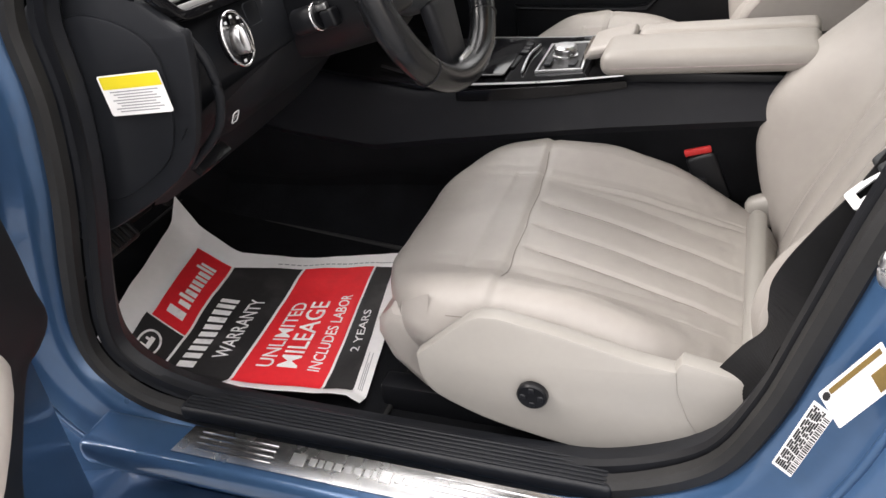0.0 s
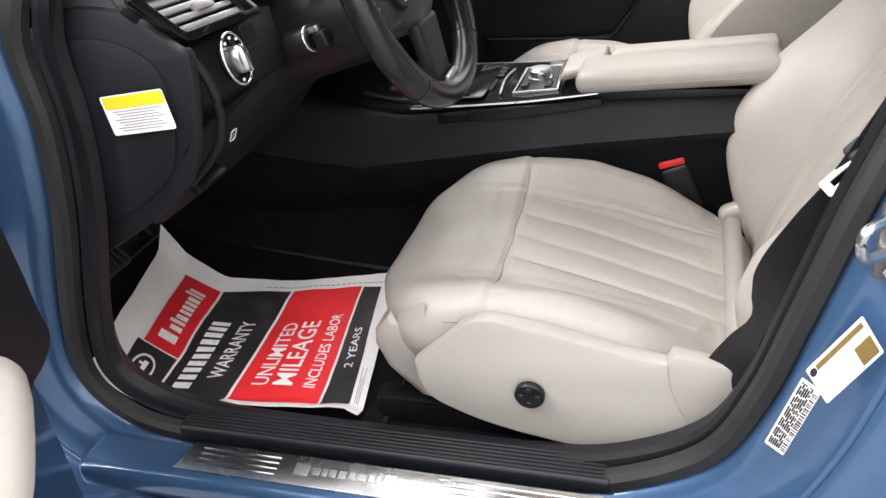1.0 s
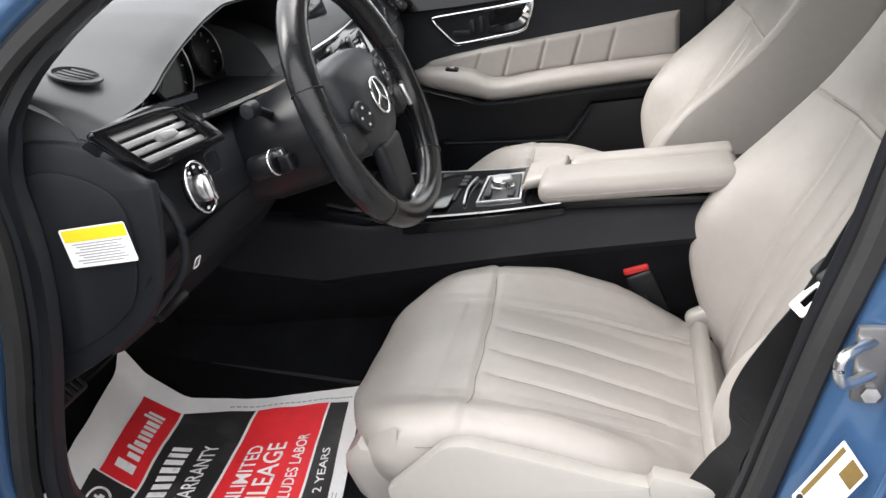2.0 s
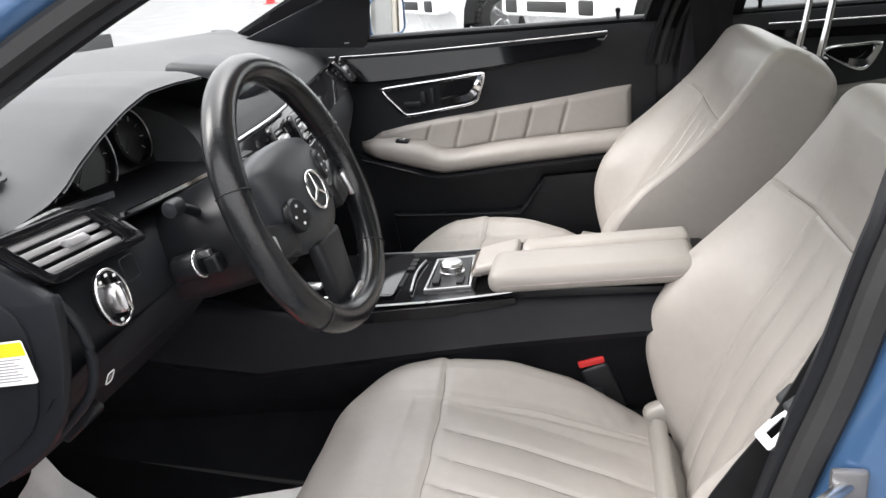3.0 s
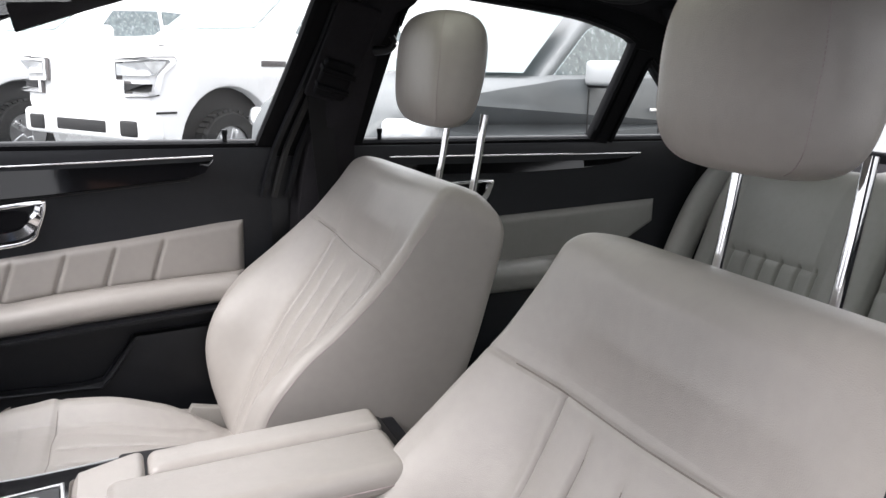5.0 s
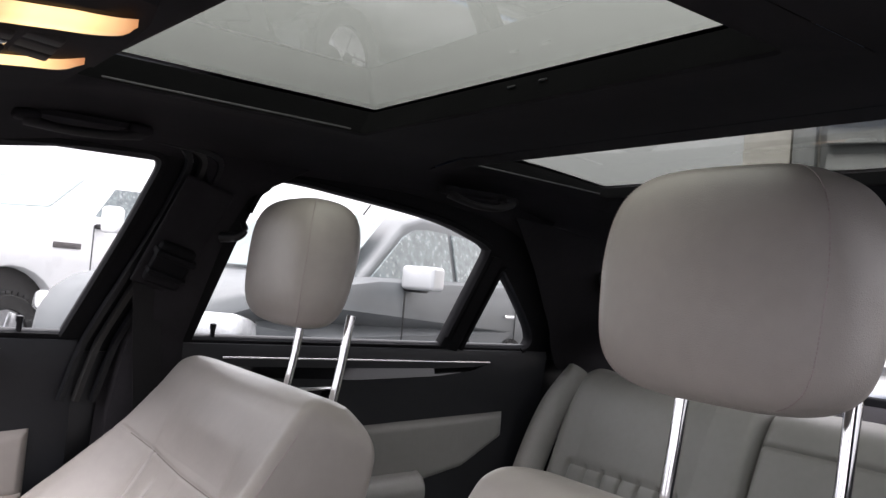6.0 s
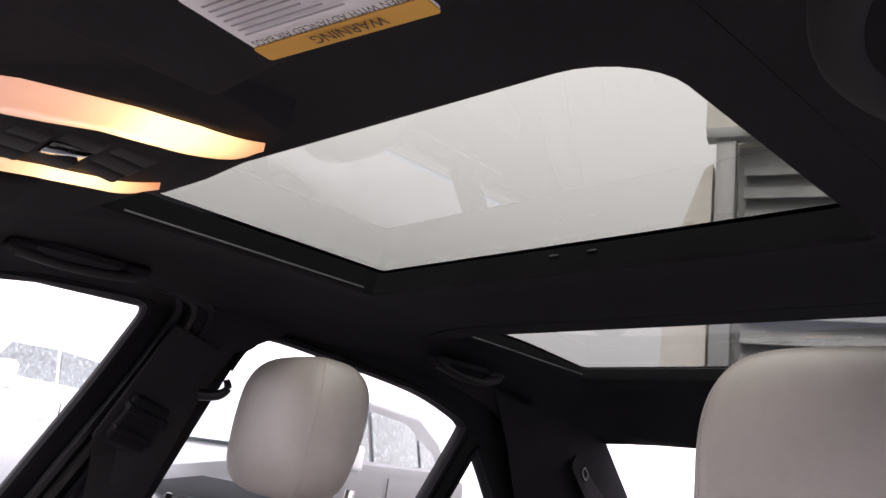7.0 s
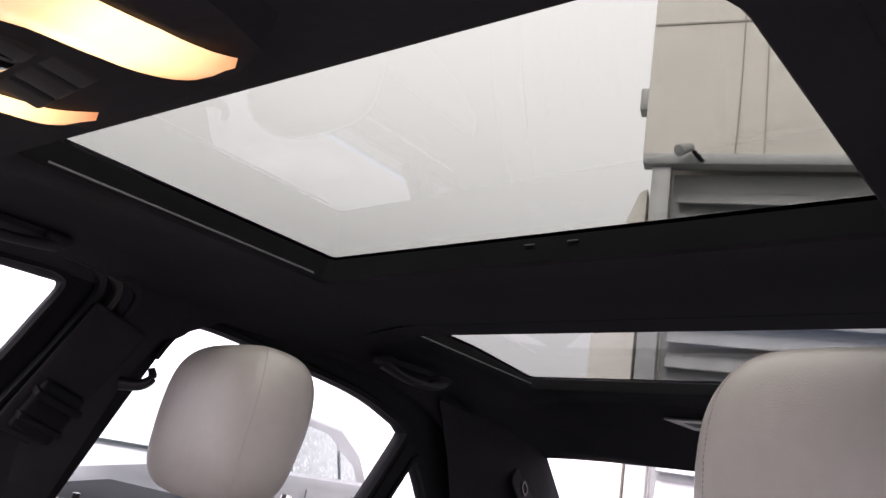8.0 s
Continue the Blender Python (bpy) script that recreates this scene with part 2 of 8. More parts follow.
def join(*bms):
    me = bpy.data.meshes.new("tmp")
    out = bms[0]
    for b in bms[1:]:
        b.to_mesh(me)
        out.from_mesh(me)
        b.free()
    bpy.data.meshes.remove(me)
    return out


def smoothpath(pts, n=8, closed=False):
    """Catmull-Rom points through pts."""
    p = [Vector(q) for q in pts]
    out, m = [], len(p)
    for i in range(m if closed else m - 1):
        a, b, c, d = (p[(i + k) % m] if closed else p[min(max(i + k, 0), m - 1)] for k in (-1, 0, 1, 2))
        for j in range(n):
            t = j / n
            out.append(0.5 * ((2 * b) + (c - a) * t + (2 * a - 5 * b + 4 * c - d) * t * t + (3 * b - a - 3 * c + d) * t ** 3))
    if not closed:
        out.append(p[-1])
    return out


def loft(rings, closed_ring=True, closed_path=False, caps=True):
    bm = bmesh.new()
    vs = [[bm.verts.new(q) for q in r] for r in rings]
    n = len(rings[0])
    for i in range(len(vs) if closed_path else len(vs) - 1):
        a, b = vs[i], vs[(i + 1) % len(vs)]
        for j in range(n if closed_ring else n - 1):
            k = (j + 1) % n
            try:
                bm.faces.new((a[j], a[k], b[k], b[j]))
            except ValueError:
                pass
    if caps and closed_ring and not closed_path:
        for r in (vs[0], vs[-1]):
            try:
                bm.faces.new(r)
            except ValueError:
                pass
    return bm


def sweep(path, section, closed=False, up=(0, 0, 1), caps=True, scale=None):
    """Carry a section (list of (side, up) offsets) or a radius along a path."""
    if not isinstance(section, (list, tuple)):
        r = section
        section = [(r * math.cos(a), r * math.sin(a)) for a in np.linspace(0, 2 * math.pi, 13)[:-1]]
    p = [Vector(q) for q in path]
    rings = []
    for i, q in enumerate(p):
        a = p[i - 1] if (i > 0 or closed) else q
        b = p[(i + 1) % len(p)] if (i < len(p) - 1 or closed) else q
        t = (b - a).normalized()
        s = t.cross(Vector(up))
        s = s.normalized() if s.length > 1e-5 else t.orthogonal().normalized()
        u = s.cross(t)
        k = scale(i / max(1, len(p) - 1)) if scale else 1.0
        rings.append([q + s * x * k + u * y * k for x, y in section])
    return loft(rings, True, closed, caps)


def outline_panel(outer, holes=(), thick=0.01, bevel=0.0, place=None, res=1):
    """A flat plate with a 2D outline and openings; place maps (a, b, d) to the car."""
    cu = bpy.data.curves.new("tmp", "CURVE")
    cu.dimensions, cu.fill_mode = "2D", "BOTH"
    cu.extrude, cu.bevel_depth, cu.bevel_resolution = thick / 2 - bevel, bevel, 1
    for pts in (outer, *holes):
        s = cu.splines.new("POLY")
        s.points.add(len(pts) - 1)
        for i, q in enumerate(pts):
            s.points[i].co = (q[0], q[1], 0, 1)
        s.use_cyclic_u = True
    ob = bpy.data.objects.new("tmp", cu)
    scene.collection.objects.link(ob)
    dg = bpy.context.evaluated_depsgraph_get()
    me = bpy.data.meshes.new_from_object(ob.evaluated_get(dg))
    bm = bmesh.new()
    bm.from_mesh(me)
    bpy.data.objects.remove(ob)
    bpy.data.curves.remove(cu)
    bpy.data.meshes.remove(me)
    bmesh.ops.remove_doubles(bm, verts=bm.verts, dist=1e-6)
    if place:
        for v in bm.verts:
            v.co = Vector(place(*v.co))
    return bm


def lettering(text, size, place, align="LEFT", spacing=1.0, thick=0.0, bold=0.0):
    """Text with the built-in font, laid on a surface by place(a, b, d)."""
    cu = bpy.data.curves.new("tmp", "FONT")
    cu.body, cu.size, cu.align_x, cu.space_character = text, size, align, spacing
    cu.extrude, cu.offset = thick, bold
    cu.resolution_u = 3
    ob = bpy.data.objects.new("tmp", cu)
    scene.collection.objects.link(ob)
    dg = bpy.context.evaluated_depsgraph_get()
    me = bpy.data.meshes.new_from_object(ob.evaluated_get(dg))
    bm = bmesh.new()
    bm.from_mesh(me)
    bpy.data.objects.remove(ob)
    bpy.data.curves.remove(cu)
    bpy.data.meshes.remove(me)
    for v in bm.verts:
        v.co = Vector(place(*v.co))
    return bm


def bars(rects, place, d=0.0):
    """Plain bars for lines of print: rects of (a0, b0, a1, b1)."""
    bm = bmesh.new()
    for a0, b0, a1, b1 in rects:
        n = max(1, int((a1 - a0) / 0.02))
        for i in range(n):
            p, q = a0 + (a1 - a0) * i / n, a0 + (a1 - a0) * (i + 1) / n
            bm.faces.new([bm.verts.new(place(a, b, d)) for a, b in ((p, b0), (q, b0), (q, b1), (p, b1))])
    return bm


def sheet(f, us, vs):
    bm = bmesh.new()
    g = [[bm.verts.new(f(u, v)) for v in vs] for u in us]
    for i in range(len(us) - 1):
        for j in range(len(vs) - 1):
            bm.faces.new((g[i][j], g[i + 1][j], g[i + 1][j + 1], g[i][j + 1]))
    return bm


def thicken(bm, d):
    bmesh.ops.recalc_face_normals(bm, faces=bm.faces)
    bmesh.ops.solidify(bm, geom=list(bm.faces), thickness=d)
    return bm


def roundrect(x0, y0, x1, y1, r, n=6):
    out = []
    for cx, cy, a in ((x1 - r, y1 - r, 0), (x0 + r, y1 - r, 90), (x0 + r, y0 + r, 180), (x1 - r, y0 + r, 270)):
        for k in range(n + 1):
            t = radians(a + 90 * k / n)
            out.append((cx + r * math.cos(t), cy + r * math.sin(t)))
    return out


def lathe(profile, n=28, m=None):
    """Turn (radius, height) pairs about z."""
    rings = [[(r * math.cos(a), r * math.sin(a), z) for a in np.linspace(0, 2 * math.pi, n + 1)[:-1]] for r, z in profile]
    bm = loft(rings)
    if m is not None:
        bmesh.ops.transform(bm, matrix=m, verts=bm.verts)
    return bm


def interp(x, pts):
    return float(np.interp(x, [p[0] for p in pts], [p[1] for p in pts]))


def soft(x, pts, w=0.03):
    """interp with its corners rounded off over a width w on each side."""
    return sum(interp(x + w * k / 4, pts) * (5 - abs(k)) for k in range(-4, 5)) / 25


def bump_at(d, w):
    return math.exp(-(d / w) ** 2)


def side_y(z):
    """The right side's inner face, which leans in above the belt line."""
    return 0.74 - 0.42 * max(0.0, z - 1.0)


def on_right(proud=0.0):
    """Maps (x, z, d) to the leaning window plane of the right side."""
    return lambda a, b, d: (a, side_y(b) - proud - d, b)


def on_left(proud=0.0):
    return lambda a, b, d: (a, -side_y(b) + proud + d, b)


def frame_at(origin, xaxis, yaxis):
    """Maps (a, b, d) to a flat placed by two axes."""
    o, x, y = Vector(origin), Vector(xaxis).normalized(), Vector(yaxis).normalized()
    z = x.cross(y).normalized()
    return lambda a, b, d=0.0: o + x * a + y * b + z * d


def basis(origin, xaxis, yaxis):
    o, x = Vector(origin), Vector(xaxis).normalized()
    z = x.cross(Vector(yaxis)).normalized()
    y = z.cross(x)
    m = Matrix((x, y, z)).transposed().to_4x4()
    m.translation = o
    return m

# ---------------------------------------------------------------- ground and car shell
def ground_sheet():
    bm = bmesh.new()
    rows = [-900, -200, -60, -25, -12, -6, -3, 0, 3, 6, 9, 12, 18, 30, 60, 200, 900]
    g = [[bm.verts.new((x, y, 0.0)) for y in rows] for x in rows]
    for i in range(len(rows) - 1):
        for j in range(len(rows) - 1):
            bm.faces.new((g[i][j], g[i + 1][j], g[i + 1][j + 1], g[i][j + 1]))
    return bm


GROUND = mat("wet_asphalt_with_slush", (0.135, 0.137, 0.140), 0.55, vary=0.25, scale=0.8, bump=0.3, bscale=40, rvary=0.25, stain=0.6, stain_color=(0.34, 0.345, 0.35))
structure("ground", ground_sheet(), GROUND, "wet grey car park ground with slush", "ground")

CEIL_X = [(-0.02, 1.262), (0.10, 1.305), (0.22, 1.345), (0.33, 1.362), (0.6, 1.366), (1.0, 1.368), (1.3, 1.362), (1.40, 1.352), (1.5, 1.305), (1.60, 1.255)]


def ceil_z(x, y):
    e = max(0.0, min(abs(y), 0.615) - 0.40)
    return interp(x, CEIL_X) - interp(x, [(1.38, 1.15), (1.60, 0.15)]) * e * e


ROOF_HOLES = ((0.322, -0.327, 0.70, 0.352), (0.985, -0.44, 1.352, 0.46))


def ceiling_mesh():
    xs = sorted({-0.02, 0.04, 0.1, 0.16, 0.22, 0.27, 0.33, 0.755, 0.8, 0.87, 0.925, 1.41, 1.45, 1.48, 1.52, 1.56, 1.60, *np.linspace(0.40, 0.66, 6), *np.linspace(1.05, 1.35, 6)})
    ys = sorted({-0.645, -0.62, -0.57, -0.53, 0.54, 0.58, 0.62, 0.645, -0.49, 0.51, -0.375, 0.405, *np.linspace(-0.3, 0.3, 9), -0.42, 0.44})
    bm = bmesh.new()
    g = {}
    def vert(x, y):
        if (x, y) not in g:
            g[x, y] = bm.verts.new((x, y, ceil_z(x, y)))
        return g[x, y]
    cuts = ((0.27, -0.375, 0.755, 0.405), (0.925, -0.49, 1.41, 0.51))
    for a, b in zip(xs, xs[1:]):
        for c, d in zip(ys, ys[1:]):
            mx, my = (a + b) / 2, (c + d) / 2
            if any(x0 < mx < x1 and y0 < my < y1 for x0, y0, x1, y1 in cuts):
                continue
            bm.faces.new((vert(a, c), vert(b, c), vert(b, d), vert(a, d)))
    return thicken(bm, 0.006)


structure("ceiling", ceiling_mesh(), LINER, "black fabric headliner with two glass roof openings", "ceiling")


def corner_rect(x0, y0, x1, y1, radii, n=7, shear=0.0):
    """Rectangle with its own radius at each corner; shear leans its front edge."""
    out = []
    for (cx, cy, sx, sy, a), r in zip(((x1, y1, -1, -1, 0), (x0, y1, 1, -1, 90), (x0, y0, 1, 1, 180), (x1, y0, -1, 1, 270)), radii):
        for k in range(n + 1):
            t = radians(a + 90 * k / n)
            x, y = cx + sx * r + r * math.cos(t), cy + sy * r + r * math.sin(t)
            out.append((x - shear * y * max(0.0, 1 - (x - x0) / 0.2), y))
    full = []
    for i, p in enumerate(out):
        full.append(p)
        if i % (n + 1) == n:
            q = out[(i + 1) % len(out)]
            full += [(p[0] + (q[0] - p[0]) * k / 9, p[1] + (q[1] - p[1]) * k / 9) for k in range(1, 9)]
    return full


def roof_opening(hole, cut, zl, zg, names, radii, shear, glass):
    """Lip of the headliner round a glass panel, its reveal and the pane."""
    x0, y0, x1, y1 = hole
    def ring(g, dr=0.0):
        return corner_rect(x0 - g, y0 - g, x1 + g, y1 + g, [max(0.003, r + dr) for r in radii], 7, shear)
    rings = [[(x, y, ceil_z(x, y) - 0.0064) for x, y in corner_rect(*cut, [0.004] * 4)],
             [(x, y, ceil_z(x, y) - 0.0070) for x, y in ring(0.012, 0.005)],
             [(x, y, zl(x) - 0.003) for x, y in ring(0.003, 0.001)],
             [(x, y, zl(x)) for x, y in ring(0.0)],
             [(x, y, zl(x) + 0.006) for x, y in ring(0.003)],
             [(x, y, zg(x) - 0.002) for x, y in ring(0.034)],
             [(x, y, zg(x) + 0.002) for x, y in ring(0.060)]]
    win = thing(names[0], names[1], "sunroof", kind="structure")
    part("headliner_lip", loft(rings[:4], True, False, False), LINER, win)
    part("reveal", loft(rings[3:], True, False, False), FELT, win, "dull black reveal below the glass")
    bm = outline_panel(ring(0.055), (), 0.004, 0.0, lambda a, b, d: (a, b, zg(a) + 0.006 + d))
    part("pane", bm, glass, win, "tinted roof glass with soft reflections")
    part("pane_border", loft([[(x, y, zg(x) + 0.0035) for x, y in ring(0.036)], [(x, y, zg(x) + 0.0035) for x, y in ring(0.085)], [(x, y, zg(x) + 0.016) for x, y in ring(0.085)]], True, False, False), HARD, win, "black glass border")
    bm = rbox(((x0 + x1) / 2 - 0.015, y1 - 0.014, 0), (x1 - x0 - 0.03, 0.0016, 0.002), 0.0004, 1)
    for v in bm.verts:
        v.co.z += zl(v.co.x) + 0.001
    part("edge_strip", bm, GUNMETAL, win, "thin grey guide strip")
    return win


roof_opening(ROOF_HOLES[0], (0.270, -0.375, 0.755, 0.405), lambda x: 1.359, lambda x: 1.404, ("window_1", "closed tinted glass sunroof over the front seats"), (0.008, 0.010, 0.056, 0.012), 0.08, ROOFGLASS)
roof_opening(ROOF_HOLES[1], (0.925, -0.49, 1.41, 0.51), lambda x: ceil_z(x, 0) - 0.004, lambda x: interp(x, [(0.9, 1.402), (1.2, 1.396), (1.5, 1.372)]), ("window_2", "fixed tinted glass roof panel over the rear seat"), (0.012,) * 4, 0.0, REARROOFGLASS)

# rear edge catches of the sunroof
for k, yy in enumerate((0.035, -0.020)):
    c = tagged(finish(rbox((0.717, yy, 1.386), (0.003, 0.014, 0.003), 0.0008, 1), "sunroof_catch", HARD), "small dark catch on the sunroof's rear edge", "sunroof catch", "sunroof catches")

# roof skin outside, with the same two openings
def roof_skin():
    xs = [-0.06, 0.05, 0.15, 0.235, 0.262, 0.40, 0.5, 0.6, 0.7, 0.775, 0.85, 0.915, 1.05, 1.2, 1.3, 1.43, 1.55, 1.66]
    ys = [-0.66, -0.6, -0.52, -0.51, -0.43, -0.395, -0.2, 0.0, 0.2, 0.425, 0.45, 0.53, 0.6, 0.66]
    bm = bmesh.new()
    z = lambda x, y: interp(x, [(-0.06, 1.285), (0.15, 1.36), (0.3, 1.397), (0.7, 1.411), (1.1, 1.405), (1.4, 1.385), (1.66, 1.285)]) - 0.9 * max(0, abs(y) - 0.42) ** 2
    g = [[bm.verts.new((x, y, z(x, y))) for y in ys] for x in xs]
    for i in range(len(xs) - 1):
        for j in range(len(ys) - 1):
            mx, my = (xs[i] + xs[i + 1]) / 2, (ys[j] + ys[j + 1]) / 2
            if (0.262 < mx < 0.775 and -0.395 < my < 0.425) or (0.915 < mx < 1.43 and -0.51 < my < 0.53):
                continue
            bm.faces.new((g[i][j], g[i + 1][j], g[i + 1][j + 1], g[i][j + 1]))
    return thicken(bm, -0.003)


structure("roof", roof_skin(), BLUE, "blue metallic car roof skin", "car roof")

def left_y(z):
    """The driver's side door opening leans in above the belt line."""
    return -0.70 + 0.36 * max(0.0, z - 0.98)


# right side: window frames in one leaning plate with three openings
WIN_F = smoothpath([(-0.30, 1.003), (-0.275, 1.115)], 4) + smoothpath([(-0.275, 1.115), (-0.05, 1.225), (0.137, 1.287), (0.295, 1.305), (0.43, 1.313), (0.468, 1.312), (0.484, 1.298), (0.473, 1.255), (0.445, 1.167), (0.386, 1.003)], 5)
WIN_R = smoothpath([(0.597, 1.0), (0.646, 1.240), (0.667, 1.284), (0.702, 1.305), (0.85, 1.295), (1.044, 1.275), (1.160, 1.247), (1.195, 1.233), (1.204, 1.222), (1.196, 1.17), (1.163, 1.003)], 5)
WIN_Q = [(1.215, 1.0)] + smoothpath([(1.252, 1.182), (1.258, 1.188), (1.266, 1.183), (1.33, 1.128), (1.396, 1.066), (1.420, 1.032), (1.417, 1.010), (1.400, 1.0)], 4)
FRAME = [(-0.66, 0.985), (-0.66, 1.03), (-0.40, 1.15), (-0.10, 1.275), (0.08, 1.335), (0.3, 1.355), (0.75, 1.355), (1.08, 1.335), (1.3, 1.285), (1.5, 1.17), (1.62, 1.05), (1.66, 0.985)]
frame_r = thing("wall_right", "black window frames and pillars of the passenger side", "car side", kind="structure")
part("window_frame", outline_panel(FRAME, (WIN_F, WIN_R, WIN_Q), 0.03, 0.006, on_right(-0.010)), FRAMEBLACK, frame_r)
# padded rail that closes the roof edge over the windows
for s_, fr_ in ((1, frame_r),):
    part("roof_rail", sweep(smoothpath([(a, s_ * (side_y(b) + 0.012), b) for a, b in FRAME[4:11]], 6), 0.034), LINER, fr_)
part("roof_rail", rbox((1.28, 0.640, 1.304), (0.16, 0.07, 0.032), 0.012, 3, None), LINER, frame_r)
# left side, seen only from within: the same plate without the front door's part
FRAME_L = [(0.53, 0.985), (0.57, 1.35), (0.75, 1.355), (1.08, 1.335), (1.3, 1.285), (1.5, 1.17), (1.62, 1.05), (1.66, 0.985)]
frame_l = thing("wall_left", "dark window frames and pillars of the driver's side", "car side", kind="structure")
part("window_frame", outline_panel(FRAME_L, (WIN_R, WIN_Q), 0.05, 0.008, on_left(-0.02)), HARD, frame_l)
for nm, outl, pl in (("window_3", WIN_F, on_right(-0.018)), ("window_4", WIN_R, on_right(-0.018)), ("window_5", WIN_Q, on_right(-0.018)),
                     ("window_6", WIN_R, on_left(-0.03)), ("window_7", WIN_Q, on_left(-0.03))):
    w = structure(nm, outline_panel([((a - 0.6) * 1.01 + 0.6, b + 0.004 * (1 if b > 1.1 else -1)) for a, b in outl], (), 0.004, 0.0, pl), GLASS, "clear closed side window pane", "car window")
    w.visible_shadow = False


def ring_strip(pts, w, proud, material, name, parent, up=(0, 1, 0)):
    """A raised rubber run along a window's edge."""
    return part(name, sweep([on_right(proud)(a, b, 0) for a, b in pts], [(-w, -0.004), (-w * 0.6, 0.005), (w * 0.6, 0.005), (w, -0.004)], False, (0, -1, -0.42)), material, parent)


for pts in (WIN_F[4:], WIN_R[5:-1], WIN_Q):
    ring_strip(pts, 0.007, 0.006, FRAMEBLACK, "window_seal", frame_r)
# door frame edge behind the front window: two long ridges down to the belt
for k, dx in enumerate((0.030, 0.052, 0.078)):
    pts = smoothpath([(0.30 + dx, 1.338 - 0.003 * k), (0.44 + dx * 0.8, 1.335 - 0.004 * k), (0.488 + dx, 1.312), (0.478 + dx, 1.25), (0.448 + dx, 1.16), (0.388 + dx, 1.0), (0.36 + dx, 0.9)], 6)
    ring_strip(pts, 0.007, 0.022 + 0.004 * k, RUBBER if k == 1 else HARD, "door_seal", frame_r)
# divider between the rear door's pane and the quarter pane
part("window_divider", sweep([on_right(0.004)(1.189, 1.0, 0), on_right(0.004)(1.228, 1.212, 0)], [(-0.022, -0.006), (-0.014, 0.007), (0.014, 0.007), (0.022, -0.006)], False, (0, -1, -0.42)), FRAMEBLACK, frame_r)

# belt pillar trim on the right, and C pillar trims
def pillar_trim(sgn):
    secs = []
    for z in np.linspace(0.50, 1.325, 14):
        lean = 0.10 * (z - 1.0)
        xa = interp(z, [(0.5, 0.43), (0.9, 0.45), (1.0, 0.468), (1.2, 0.525), (1.26, 0.548), (1.30, 0.555), (1.325, 0.53)])
        xb = interp(z, [(0.5, 0.62), (0.9, 0.585), (1.0, 0.580), (1.2, 0.612), (1.26, 0.636), (1.30, 0.68), (1.325, 0.74)])
        xa += 0.03 if sgn < 0 else 0.0
        y = side_y(z) - 0.022
        d = interp(z, [(0.5, 0.03), (0.95, 0.035), (1.1, 0.034), (1.25, 0.022), (1.325, 0.004)])
        secs.append([(xa, sgn * (y + 0.02), z), (xa + 0.01, sgn * (y - d * 0.6), z), (xa + 0.03, sgn * (y - d), z), (xb - 0.035, sgn * (y - d), z), (xb - 0.008, sgn * (y - d * 0.6), z), (xb, sgn * (y + 0.02), z)])
    return loft(secs, True)


part("pillar_trim", pillar_trim(1), LINER, frame_r)
part("pillar_core", rbox((0.50, 0.782, 0.68), (0.24, 0.03, 0.66), 0.004, 2), HARD, frame_r)
part("pillar_core", rbox((1.60, 0.772, 0.68), (0.34, 0.03, 0.66), 0.004, 2), HARD, frame_r)
part("pillar_trim", pillar_trim(-1), LINER, frame_l)


def c_pillar(sgn):
    rows = []
    for t in np.linspace(0, 1, 12):
        a = Vector((interp(t, [(0, 1.22), (0.35, 1.32), (0.7, 1.44), (1, 1.50)]), 0.70 - 0.02 * t, 0))
        a.z = interp(t, [(0, 1.30), (0.35, 1.20), (0.7, 1.06), (1, 0.96)])
        a.y = side_y(a.z) - 0.028
        b = Vector((interp(t, [(0, 1.60), (1, 1.98)]), interp(t, [(0, 0.585), (1, 0.66)]), interp(t, [(0, 1.255), (1, 0.96)])))
        rows.append([(p.x, sgn * p.y, p.z) for p in (a.lerp(b, s) + Vector((0, -0.018 * math.sin(math.pi * s), 0)) for s in np.linspace(0, 1, 9))])
    return loft(rows, False, False, False)


part("rear_pillar_trim", thicken(c_pillar(1), 0.004), LINER, frame_r)
part("rear_pillar_trim", thicken(c_pillar(-1), 0.004), LINER, frame_l)
# raised cover with an airbag mark on the C pillar trim
cp = frame_at((1.575, 0.606, 1.20), (0.62, 0.10, -0.52), (0.5, 0.12, 0.6))
part("pillar_cover", outline_panel(roundrect(-0.06, -0.075, 0.15, 0.012, 0.012), (), 0.004, 0.001, lambda a, b, d: cp(a, b, d + 0.006)), LINER, frame_r)
part("cover_mark", outline_panel(roundrect(-0.02, -0.055, 0.012, -0.03, 0.01), (roundrect(-0.015, -0.05, 0.007, -0.035, 0.006),), 0.002, 0.0, lambda a, b, d: cp(a, b, d + 0.0105)), SOFT, frame_r)

# windscreen, its pillars' trim and the rear window
def windscreen_xz(y):
    c = (y / 0.62) ** 2
    return (-0.80 + 0.16 * c, 1.055 - 0.02 * c), (0.0 + 0.07 * c, 1.272 - 0.02 * c)


def windscreen():
    rows = []
    for y in np.linspace(-0.64, 0.64, 17):
        (x0, z0), (x1, z1) = windscreen_xz(y)
        k = 1 - 0.09 * np.linspace(0, 1, 9)
        rows.append([(x0 + (x1 - x0) * t, y * kk, z0 + (z1 - z0) * t + 0.02 * math.sin(math.pi * t)) for t, kk in zip(np.linspace(0, 1, 9), k)])
    return loft(rows, False, False, False)


w = structure("window_8", windscreen(), GLASS, "clear windscreen", "windscreen")
w.visible_shadow = False


